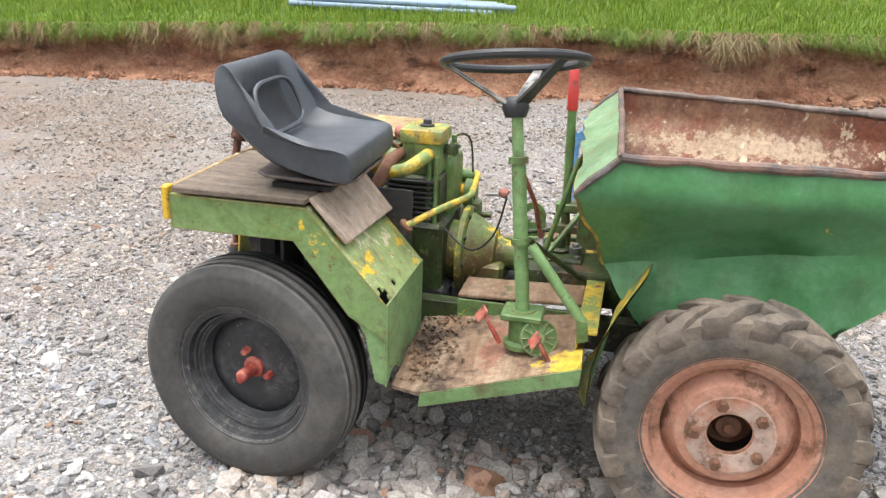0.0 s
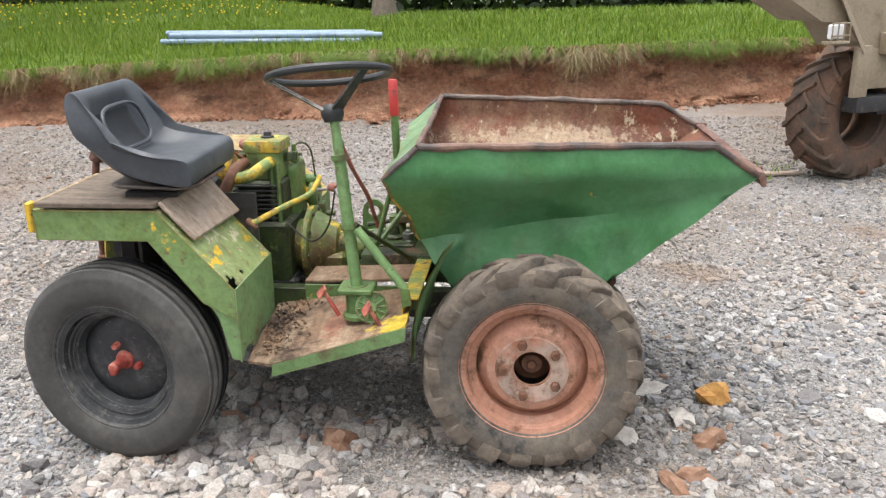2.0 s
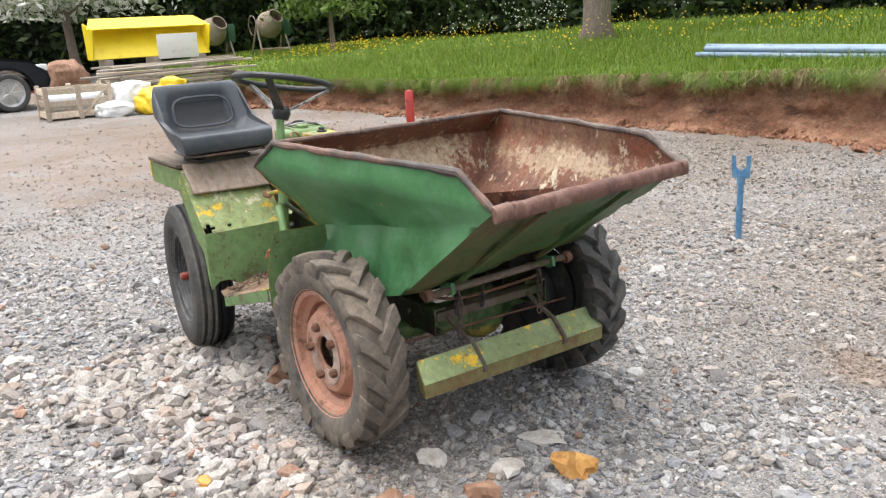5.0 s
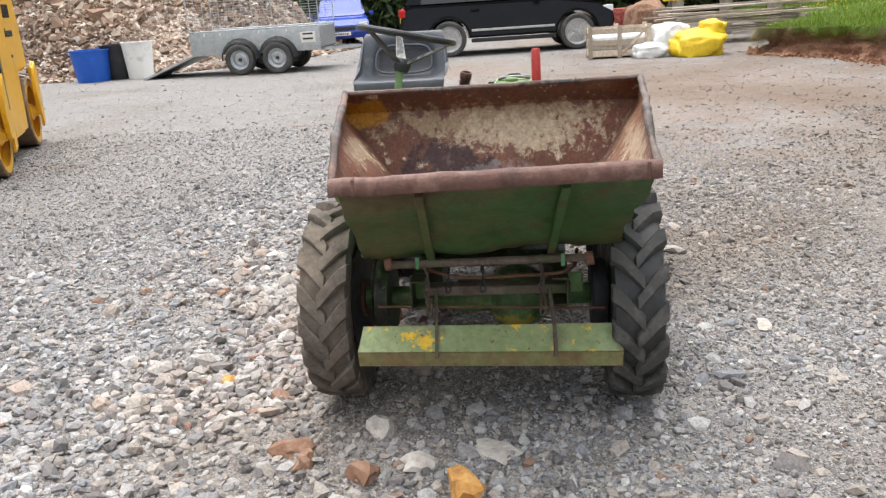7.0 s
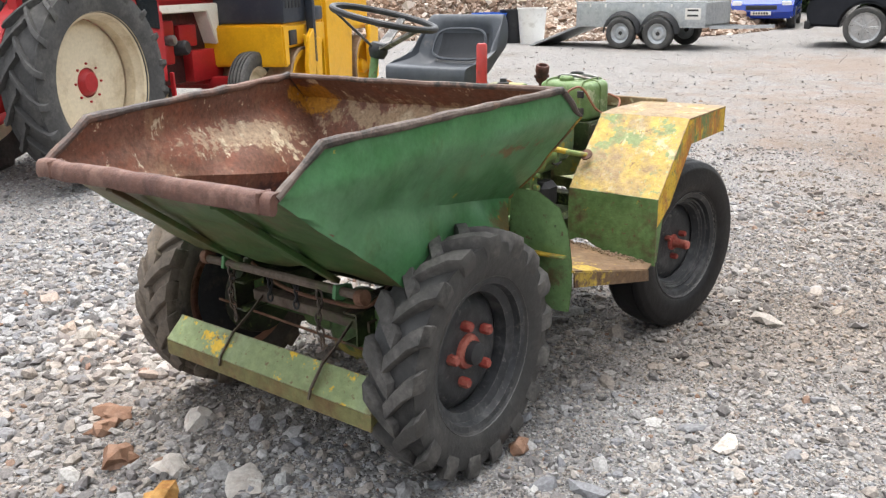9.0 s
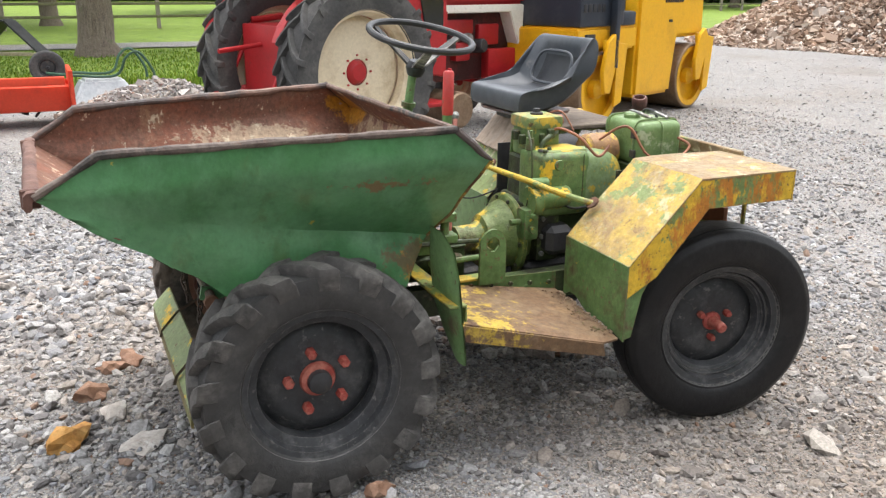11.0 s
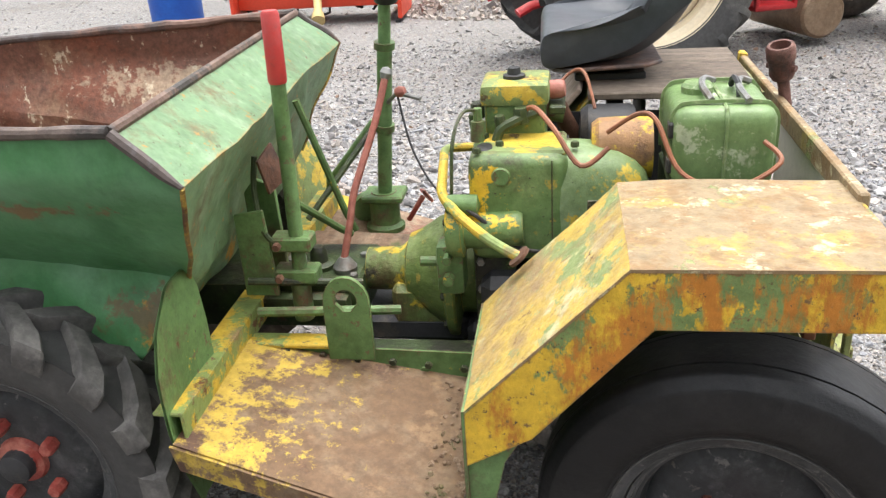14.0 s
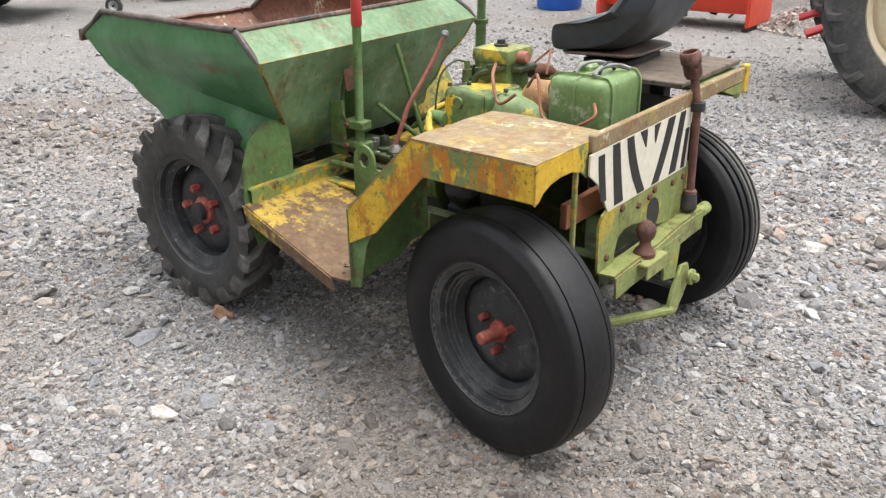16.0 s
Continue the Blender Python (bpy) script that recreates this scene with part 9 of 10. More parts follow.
for y in (-0.36, 0.44):
    part("lower_link", tube(fresh(), [(-0.1, y * 0.7, 0.60), (-0.70, y * 0.95, 0.50), (-0.80, y, 0.46)], 0.036, 8, False, 0.6), M["tr_red"], tractor, "red lift arm")
    part("lift_rod", rod(fresh(), (-0.30, y * 0.8, 1.12), (-0.62, y * 0.9, 0.53), 0.018), M["tr_red"], tractor)
    part("lift_arm", rod(fresh(), (-0.05, y * 0.7, 1.15), (-0.34, y * 0.8, 1.12), 0.03), M["tr_red"], tractor)
part("top_link", rod(fresh(), (-0.3, 0.04, 0.95), (-0.85, 0.04, 0.90), 0.02), M["tr_red"], tractor)
ppart("rear_housing", M["tr_red"], tractor, "", ((-0.45, -0.25, 0.5), (0.05, 0.33, 1.1)), ((-0.2, -0.62, 0.66), (0.12, 0.70, 0.82)))

# yellow roller
roller = thing("road_roller", "yellow twin-drum road roller with dark side tank", "roller", -4.36, -4.95, 0, 203.5, size=0.92)
for x in (-0.30, 1.76):
    dm = facing((x, 0.15, 0.40), (0, 1, 0))
    drum = part("drum", lathe(fresh(), [(0.34, -0.52), (0.385, -0.52), (0.395, -0.51), (0.395, 0.51), (0.385, 0.52), (0.34, 0.52), (0.34, 0.40), (0.0, 0.38), (0.0, -0.38), (0.34, -0.40)], dm, 48), M["drum"], roller, "smooth brown steel drum")
    part("drum_face", lathe(fresh(), [(0.30, -0.515), (0.362, -0.524), (0.345, -0.44), (0.10, -0.42), (0, -0.42), (0, -0.41), (0.34, -0.43)], dm, 40), M["ro_yellow"], drum, "yellow drum end")
    part("drum_hub", lathe(fresh(), [(0, -0.56), (0.05, -0.56), (0.06, -0.53), (0.10, -0.50), (0.10, -0.42), (0, -0.42)], dm, 20), M["ro_yellow"], drum)
    bm = slab(fresh(), [(x - 0.05, -0.41, 0.36), (x + 0.06, -0.41, 0.36), (x + 0.22, -0.41, 0.86), (x + 0.10, -0.41, 0.98), (x - 0.02, -0.41, 0.90), (x - 0.10, -0.41, 0.60)], 0.05, 0.008)
    bmesh.ops.recalc_face_normals(bm, faces=bm.faces)
    part("drum_yoke", bm, M["ro_yellow"], roller, "yellow drum bracket")
    bm = slab(fresh(), [(x + 0.20, -0.40, 0.20), (x + 0.34, -0.40, 0.24), (x + 0.40, -0.40, 0.86), (x - 0.06, -0.40, 0.92), (x - 0.04, -0.40, 0.80), (x + 0.20, -0.40, 0.76)], 0.03, 0.004)
    bmesh.ops.recalc_face_normals(bm, faces=bm.faces)
    part("side_plate", bm, M["ro_yellow"], roller)
profile("front_body", M["ro_yellow"], roller, [(0.42, 0.24), (1.26, 0.24), (1.34, 0.88), (1.98, 0.88), (1.95, 1.40), (1.84, 1.80), (0.62, 1.84), (0.42, 1.55)], -0.36, 0.66, "yellow engine hood", 0.04)
profile("rear_body", M["ro_yellow"], roller, [(-0.74, 0.80), (0.40, 0.80), (0.40, 1.05), (-0.74, 1.05)], -0.36, 0.66, "", 0.03)
profile("rear_frame", M["ro_yellow"], roller, [(-0.78, 0.62), (-0.66, 0.62), (-0.64, 1.04), (-0.80, 1.04)], -0.37, 0.67, "yellow rear frame", 0.02)
ppart("water_tank", M["ro_navy"], roller, "dark navy water tank", ((-0.74, -0.37, 1.05), (0.10, 0.67, 1.80), 0.04), ((0.0, -0.36, 1.05), (0.36, 0.66, 1.20), 0.03))
for i in range(5):
    ppart("tank_lettering", M["black_plastic"], roller, "", ((-0.70 + i * 0.085, -0.376, 1.20), (-0.64 + i * 0.085, -0.369, 1.28), 0.003))
ppart("roll_post", M["ro_navy"], roller, "", ((-0.20, -0.46, 0.62), (-0.12, -0.378, 2.3), 0.01))
ppart("roll_post", M["ro_navy"], roller, "", ((-0.20, 0.678, 0.62), (-0.12, 0.75, 2.3), 0.01))
ppart("driver_seat", M["ro_navy"], roller, "", ((0.12, -0.2, 1.18), (0.40, 0.5, 1.34), 0.04))
ppart("lamp_box", M["black_plastic"], roller, "", ((-0.64, -0.378, 0.83), (-0.46, -0.355, 0.98), 0.01))
for i in range(9):
    ppart("hood_slot", M["black_plastic"], roller, "", ((1.06 + i * 0.045, -0.366, 1.48), (1.075 + i * 0.045, -0.358, 1.62), 0.002))
for i in range(8):
    ppart("hood_lettering", M["letter"], roller, "", ((0.98 + i * 0.055, -0.366, 1.28), (1.02 + i * 0.055, -0.359, 1.345 if i else 1.37), 0.002))
ppart("lock", M["letter"], roller, "", ((1.10, -0.366, 1.06), (1.18, -0.358, 1.09), 0.004))

# beige dump truck behind the bank's foot
truck = thing("dump_truck", "muddy beige site truck with a tall brown tyre", "truck", 2.17, 3.50, 0, 28, size=0.79)
yard_wheel(truck, (0.20, 0.03, 0.575), (0, -1, 0), 0.575, 0.28, 0.46, M["muddy_tyre"], M["muddy_tyre"], M["black_steel"], 17, 0.03, 0.05, 0.36, -0.14, 6, 0, 1)
yard_wheel(truck, (2.4, 1.9, 0.60), (0, 1, 0), 0.60, 0.30, 0.44, M["muddy_tyre"], M["muddy_tyre"], M["black_steel"], 15, 0.05, 0.06, 0.36, -0.14, 6, 0, 1)
ppart("chassis", M["black_steel"], truck, "black muddy chassis", ((-0.12, -0.36, 0.66), (3.0, -0.02, 0.80), 0.02), ((0.20, -0.30, 0.62), (3.0, 0.1, 0.70), 0.02))
part("axle_tube", rod(fresh(), (0.58, -0.24, 0.50), (2.0, -0.24, 0.44), 0.13, 16), M["muddy_tyre"], truck, "mud-brown axle casing")
bm = slab(fresh(), [(-1.0, -0.30, 1.75), (-0.92, -0.30, 1.63), (-0.57, -0.30, 1.45), (-0.30, -0.30, 1.44), (-0.10, -0.30, 1.22), (3.0, -0.30, 1.22), (3.0, -0.30, 2.6), (-1.0, -0.30, 2.6)], -0.5)
bmesh.ops.recalc_face_normals(bm, faces=bm.faces)
part("body", bm, M["beige"], truck, "beige steel truck body")
ppart("leg_post", M["beige"], truck, "white steel post", ((-0.18, -0.36, 0.80), (-0.02, -0.30, 1.24), 0.012))
part("brace", tube(fresh(), [(-0.10, -0.335, 1.20), (-0.40, -0.335, 1.62), (-0.62, -0.335, 1.95)], 0.055, 4, False, 0.4), M["beige"], truck, "diagonal brace")
ppart("side_panel", M["beige"], truck, "", ((-0.02, -0.31, 0.86), (2.0, -0.27, 1.215), 0.012), ((0.10, -0.40, 1.16), (2.2, -0.305, 1.34), 0.015))
cage = part("lamp_cage", box(fresh(), (-0.57, -0.42, 1.27), (-0.36, -0.31, 1.295), 0.005), M["beige"], truck, "wire lamp guard")
for i in range(4):
    part("cage_bar", rod(fresh(), (-0.56 + i * 0.064, -0.41, 1.28), (-0.56 + i * 0.064, -0.41, 1.45), 0.007, 6), M["beige"], cage)
for z in (1.34, 1.44):
    part("cage_bar", rod(fresh(), (-0.57, -0.41, z), (-0.36, -0.41, z), 0.007, 6), M["beige"], cage)
part("lamp", box(fresh(), (-0.54, -0.38, 1.31), (-0.39, -0.33, 1.43), 0.01), M["lens_white"], truck)

# blue prop with a forked head, stuck in the yard
prop = thing("prop_stand", "blue steel prop with forked head standing in the gravel", "prop", -0.645, 2.61, 0, 25, size=0.93)
part("tube", tube(fresh(), [(0, 0, -0.05), (0, 0, 0.36), (0, 0, 0.362), (0, 0, 0.42)], [0.020, 0.020, 0.026, 0.028], 14), M["blue_paint"], prop)
bm = slab(fresh(), [(-0.055, -0.006, 0.405), (0.055, -0.006, 0.405), (0.06, -0.006, 0.55), (0.035, -0.006, 0.55), (0.030, -0.006, 0.475), (0.0, -0.006, 0.452), (-0.030, -0.006, 0.475), (-0.035, -0.006, 0.55), (-0.06, -0.006, 0.55)], 0.012)
bmesh.ops.recalc_face_normals(bm, faces=bm.faces)
part("fork", bm, M["blue_paint"], prop, "worn forked head")

# bundle of pipes in the grass
for i in range(7):
    row, k = (0, i) if i < 4 else (1, i - 4)
    x0, x1 = -4.40 + 0.10 * (i % 3), -1.98 + 0.12 * ((i * 2) % 3)
    yy = 7.02 + k * 0.074 + row * 0.037
    pp = thing("plastic_pipe", "long blue-grey plastic pipe lying in the grass", "pipe", 0, 0, 0, 0, "bundle of pipes on the grass")
    bm = fresh()
    z0 = lawn_z(-3, yy) + 0.045 + row * 0.060
    lathe(bm, [(0.030, 0), (0.034, 0), (0.034, x1 - x0), (0.030, x1 - x0)], facing((x0, yy, z0), (1, 0.015, -0.004)), 14, True)
    part("pipe_wall", bm, M["blue_pipe"], pp)

# orange rotary cultivator on the lawn's edge
cult = thing("rotary_cultivator", "orange-red tractor rotary cultivator with a yellow drive shaft", "implement", 1.33, -6.6, 0, 2, size=0.93)
ppart("hood", M["orange"], cult, "orange folded hood", ((-0.85, -0.25, 0.16), (0.85, 0.30, 0.42), 0.05))
ppart("front_bar", M["orange"], cult, "", ((-0.80, 0.34, 0.44), (0.80, 0.42, 0.52), 0.01))
for x in (-0.86, 0.86):
    profile("end_plate", M["orange"], cult, [(-0.02, 0.05), (0.02, 0.05), (0.02, 0.58), (-0.02, 0.58)], -0.30, 0.44, "", 0.004).location = (x, 0, 0)
for x in (-0.02, 0.30):
    bm = slab(fresh(), [(x, 0.28, 0.36), (x, 0.10, 0.80), (x, -0.02, 0.84), (x, -0.14, 0.40)], 0.025)
    bmesh.ops.recalc_face_normals(bm, faces=bm.faces)
    part("headstock", bm, M["orange"], cult, "orange headstock plate")
part("drive_guard", lathe(fresh(), [(0, 0), (0.085, 0), (0.09, 0.10), (0.055, 0.16), (0.045, 0.18), (0.04, 0.62), (0.06, 0.68), (0.07, 0.76), (0, 0.76)], facing((0.02, 0.14, 0.56), (-0.16, 0.82, -0.62)), 16), M["pto"], cult, "yellowed plastic shaft guard")
part("drive_shaft", rod(fresh(), (0.02, 0.14, 0.56), (0.02, -0.1, 0.6), 0.04), M["black_steel"], cult)
part("rotor", rod(fresh(), (-0.84, 0.02, 0.20), (0.84, 0.02, 0.20), 0.05), M["black_steel"], cult)
for i in range(14):
    a = i * 1.9
    part("tine", tube(fresh(), [(-0.78 + i * 0.12, 0.02, 0.20), (-0.78 + i * 0.12, 0.02 + 0.15 * math.cos(a), 0.20 + 0.13 * math.sin(a)), (-0.73 + i * 0.12, 0.02 + 0.18 * math.cos(a + 0.3), 0.20 + 0.165 * math.sin(a + 0.3))], 0.014, 5), M["black_steel"], cult)
for a, b in ((-0.86, -0.80), (0.80, 0.86)):
    ppart("skid", M["black_steel"], cult, "", ((a, -0.30, 0.0), (b, 0.40, 0.03), 0.005), ((a + 0.01, -0.02, 0.0), (b - 0.01, 0.06, 0.2), 0.005))
ppart("hood_rib", M["orange"], cult, "", ((-0.84, -0.02, 0.40), (0.84, 0.04, 0.46), 0.01))
bm = slab(fresh(), [(-0.04, 0.20, 0.50), (0.34, 0.20, 0.50), (0.18, 0.10, 0.90)], 0.03)
bmesh.ops.recalc_face_normals(bm, faces=bm.faces)
part("headstock_plate", bm, M["orange"], cult, "orange triangular headstock plate")
ppart("rear_bar", M["orange"], cult, "", ((-0.80, -0.34, 0.30), (0.80, -0.27, 0.37), 0.01))
for x in (-0.55, -0.28, 0.28, 0.55):
    part("hood_strut", rod(fresh(), (x, 0.38, 0.48), (x, 0.05, 0.44), 0.018, 8), M["orange"], cult)

# black A-shaped ramp on the lawn
ramp = thing("ramp_frame", "black A-shaped wooden ramp standing on the lawn", "ramp", 1.25, -11.6, 0.012, -28, size=0.85)
for x0, x1 in ((0.05, 0.95), (-0.05, -0.95)):
    bm = slab(fresh(), [(x0 * 0.3, -0.17, 0.90), (x1, -0.17, 0.0), (x1, 0.17, 0.0), (x0 * 0.3, 0.17, 0.90)], 0.03)
    bmesh.ops.recalc_face_normals(bm, faces=bm.faces)
    part("board", bm, M["black_plastic"], ramp)
ppart("brace", M["timber"], ramp, "pale timber brace", ((-0.5, -0.28, 0.28), (0.5, -0.23, 0.34), 0.005))

# wheelbarrow tipped on its tray
barrow = thing("wheelbarrow", "upturned galvanised wheelbarrow with green handles", "wheelbarrow", 0.15, -8.25, 0, 5)
bm = fresh()
lo = [bm.verts.new(q) for q in ((-0.36, -0.30, 0.0), (0.40, -0.26, 0.0), (0.40, 0.26, 0.0), (-0.36, 0.30, 0.0))]
hi = [bm.verts.new(q) for q in ((-0.18, -0.18, 0.26), (0.26, -0.17, 0.26), (0.26, 0.17, 0.26), (-0.18, 0.18, 0.26))]
for i in range(4):
    bm.faces.new((lo[i], lo[(i + 1) % 4], hi[(i + 1) % 4], hi[i]))
bm.faces.new(hi)
bmesh.ops.bevel(bm, geom=list(bm.edges), offset=0.03, segments=2, affect="EDGES")
part("tray", bm, M["galv"], barrow)
for y in (-0.2, 0.2):
    part("handle", tube(fresh(), smooth_path([(0.62, y * 0.3, 0.34), (0.30, y, 0.31), (-0.10, y, 0.30), (-0.22, y * 1.2, 0.50), (-0.36, y * 1.3, 0.56), (-0.50, y * 1.3, 0.36), (-0.52, y * 1.3, 0.22)], 5), 0.016, 8), M["cont_green"], barrow, "green tubular handle")
yard_wheel(barrow, (0.60, 0.0, 0.40), (0, 1, 0), 0.19, 0.10, 0.09, M["big_tyre"], M["black_steel"], M["black_steel"], 0, dish=0.0, nuts=0, seg=28)

# small pale heap and the great rubble heap
def heap(name, label, x, y, rx, ry, high, count, size, mat, bed, seed):
    h = thing(name, label, "heap", x, y, 0, 0)
    bm = fresh()
    n, m = 36, 12
    top = lambda a, t: high * (math.cos(t * math.pi / 2) ** 1.3) * (1 + 0.25 * noise.noise(Vector((math.cos(a) * 2, math.sin(a) * 2, seed + t * 3)))) - 0.02
    rings = [[bm.verts.new((rx * t * math.cos(a) * (1 + 0.12 * noise.noise(Vector((math.cos(a) * 1.5, math.sin(a) * 1.5, seed)))), ry * t * math.sin(a) * (1 + 0.12 * noise.noise(Vector((math.cos(a) * 1.5, math.sin(a) * 1.5, seed)))), top(a, t)))
              for a in (2 * math.pi * k / n for k in range(n))] for t in (i / m for i in range(1, m + 1))]
    c = bm.verts.new((0, 0, high))
    for k in range(n):
        bm.faces.new((c, rings[0][k], rings[0][(k + 1) % n]))
        for i in range(m - 1):
            bm.faces.new((rings[i][k], rings[i + 1][k], rings[i + 1][(k + 1) % n], rings[i][(k + 1) % n]))
    part("heap_core", bm, bed, h)
    g = np.random.default_rng(seed)
    a, t = g.uniform(0, 6.283, count), np.sqrt(g.uniform(0, 1.05, count))
    xy = np.stack([rx * t * np.cos(a), ry * t * np.sin(a)], 1)
    z = np.array([max(0.0, top(p, min(q, 1.0))) for p, q in zip(a, t)])
    v, f = stones(xy, size * np.exp(g.normal(0, 0.4, count)), z, (0.4, 0.9), 0.35)
    o = raw("rubble", v, f, mat, "", "", "stuff")
    o.parent = h


heap("rubble_heap", "great heap of brown stone rubble beside the yard", -20.8, -10.7, 6.3, 5.8, 3.3, 24000, 0.115, M["rubble"], M["rubble_bed"], 3)
heap("gravel_heap", "low heap of pale gravel behind the tractor", -0.35, -7.05, 1.05, 0.85, 0.34, 3000, 0.040, M["pale_pieces"], M["gravel"], 4)
heap("rubble_heap", "low spread of pinkish rubble beyond the roller", -17.4, -13.4, 3.9, 3.4, 1.35, 9000, 0.115, M["rubble"], M["rubble_bed"], 5)

# post and rail fence beyond the lawn
def rail_fence(name, label, pts, step, high):
    f = thing(name, label, "fence")
    for (xa, ya), (xb, yb) in zip(pts, pts[1:]):
        L_ = math.hypot(xb - xa, yb - ya)
        n = max(1, round(L_ / step))
        for i in range(n):
            x, y = xa + (xb - xa) * i / n, ya + (yb - ya) * i / n
            part("post", box(fresh(), (x - 0.055, y - 0.055, 0), (x + 0.055, y + 0.055, high), 0.01), M["grey_timber"], f)
        for z in (0.35, 0.70, 1.0):
            part("rail", tube(fresh(), [(xa, ya + 0.07, z), (xb, yb + 0.07, z)], 0.055, 4, False, 0.4), M["grey_timber"], f)


rail_fence("post_and_rail_fence", "grey weathered post and rail fence round the lawn", [(14, -22.5), (4, -23.0), (-4, -24.0), (-14, -27.0)], 2.2, 1.12)
rail_fence("post_and_rail_fence", "grey weathered post and rail fence beyond the heap", [(-24, -32.0), (-34, -35.0), (-46, -38.0)], 2.2, 1.15)

# east side: barrel, container, stand, bin, trailer
barrel = thing("barrel", "bright blue plastic barrel on the gravel", "barrel", 2.95, -6.75, 0, 0, size=0.9)
part("barrel_body", lathe(fresh(), [(0, 0), (0.27, 0), (0.29, 0.03), (0.295, 0.3), (0.305, 0.32), (0.295, 0.34), (0.295, 0.58), (0.305, 0.60), (0.295, 0.62), (0.285, 0.88), (0.25, 0.91), (0, 0.91)], None, 32), M["blue"], barrel)
cont = thing("container", "dark green steel container on low skids", "container", 8.9, -6.1, 0, -24)
ppart("container_wall", M["cont_green"], cont, "", ((-2.0, -0.7, 0.18), (2.0, 0.9, 1.5), 0.02))
for x in (-1.6, -0.5, 0.6, 1.7):
    ppart("stiffener", M["cont_green"], cont, "", ((x - 0.04, 0.88, 0.2), (x + 0.04, 0.93, 1.5), 0.005))
ppart("base_rail", M["cont_green"], cont, "", ((-2.05, 0.86, 0.12), (2.05, 0.98, 0.20), 0.008))
for x in (-1.5, 1.5):
    ppart("skid", M["grey_timber"], cont, "", ((x - 0.1, -0.6, 0.0), (x + 0.1, 0.8, 0.18), 0.005))
stand = thing("post_stand", "blue steel post on a flat foot", "stand", 6.62, -5.6, 0, -30)
ppart("post", M["blue"], stand, "", ((-0.06, -0.06, 0.03), (0.06, 0.06, 1.5), 0.01))
ppart("foot", M["blue"], stand, "", ((-0.42, -0.06, 0.0), (0.42, 0.06, 0.05), 0.01), ((-0.06, -0.3, 0.0), (0.06, 0.3, 0.05), 0.01))
binn = thing("storage_bin", "beige plastic tub on a dark base", "tub", 6.15, -6.35, 0, -25)
ppart("tub", M["bin_beige"], binn, "", ((-0.52, -0.4, 0.06), (0.52, 0.4, 0.95), 0.08))
ppart("base", M["black_plastic"], binn, "", ((-0.45, -0.34, 0.0), (0.45, 0.34, 0.07), 0.01))
boards = thing("board_stack", "dark boards leaning behind the post", "boards", 6.55, -6.0, 0, -30)
for i in range(4):
    part("board", box(fresh(), (-0.03, -0.25, 0.0), (0.0, 0.25, 1.3), 0.003, pose(i * 0.05, 0, 0, 0, -8, 0)), M["grey_timber"], boards)
tr2 = thing("flat_trailer", "grey galvanised trailer with a jockey wheel", "trailer", 7.6, -2.85, 0, 214)
ppart("bed", M["galv"], tr2, "", ((-2.2, -0.75, 0.46), (0.2, 0.75, 0.54), 0.01), ((-2.2, -0.78, 0.50), (0.2, -0.74, 1.0), 0.01), ((-2.2, 0.74, 0.50), (0.2, 0.78, 1.0), 0.01), ((0.16, -0.75, 0.50), (0.2, 0.75, 1.0), 0.01))
part("drawbar", tube(fresh(), [(0.1, 0.5, 0.46), (1.0, 0.0, 0.46), (1.25, 0, 0.47)], 0.045, 4), M["galv"], tr2)
part("drawbar", tube(fresh(), [(0.1, -0.5, 0.46), (1.0, 0.0, 0.46)], 0.045, 4), M["galv"], tr2)
part("jockey_post", rod(fresh(), (0.80, 0.15, 0.22), (0.80, 0.15, 0.9), 0.024), M["galv"], tr2)
yard_wheel(tr2, (0.80, 0.15, 0.10), (0, 1, 0), 0.10, 0.055, 0.06, M["big_tyre"], M["alloy"], M["black_steel"], 0, dish=0, nuts=0, seg=24)
for y in (-0.85, 0.85):
    yard_wheel(tr2, (-1.1, y, 0.31), (0, 1 if y > 0 else -1, 0), 0.31, 0.18, 0.17, M["big_tyre"], M["galv"], M["black_steel"], 0, dish=0, nuts=4, seg=32)

# west side: livestock trailer, cars
trl = thing("livestock_trailer", "galvanised twin-axle trailer with mesh sides and lowered ramp", "trailer", -13.75, -5.32, 0, 90, size=0.93)
ppart("body", M["galv"], trl, "galvanised sheet body", ((-1.42, 0.06, 0.44), (1.42, 1.45, 0.50), 0.01), ((-1.42, 0.04, 0.44), (1.42, 0.08, 0.92), 0.01), ((-1.42, 1.42, 0.44), (1.42, 1.46, 0.92), 0.01), ((1.38, 0.06, 0.46), (1.42, 1.45, 0.92), 0.01))
for yy in (0.05, 1.44):
    mesh_side = part("mesh_side", tube(fresh(), [(-1.42, yy, 0.94), (1.42, yy, 0.94)], 0.016, 6), M["galv"], trl, "galvanised mesh side")
    for z in [0.94 + 0.055 * i for i in range(1, 16)]:
        part("mesh_wire", rod(fresh(), (-1.42, yy, z), (1.42, yy, z), 0.004 if z < 1.74 else 0.016, 4), M["galv"], mesh_side)
    for x in [-1.42 + 0.1775 * i for i in range(17)]:
        part("mesh_wire", rod(fresh(), (x, yy, 0.93), (x, yy, 1.77), 0.012 if abs(x) > 1.4 or abs(x) < 0.05 else 0.005, 4), M["galv"], mesh_side)
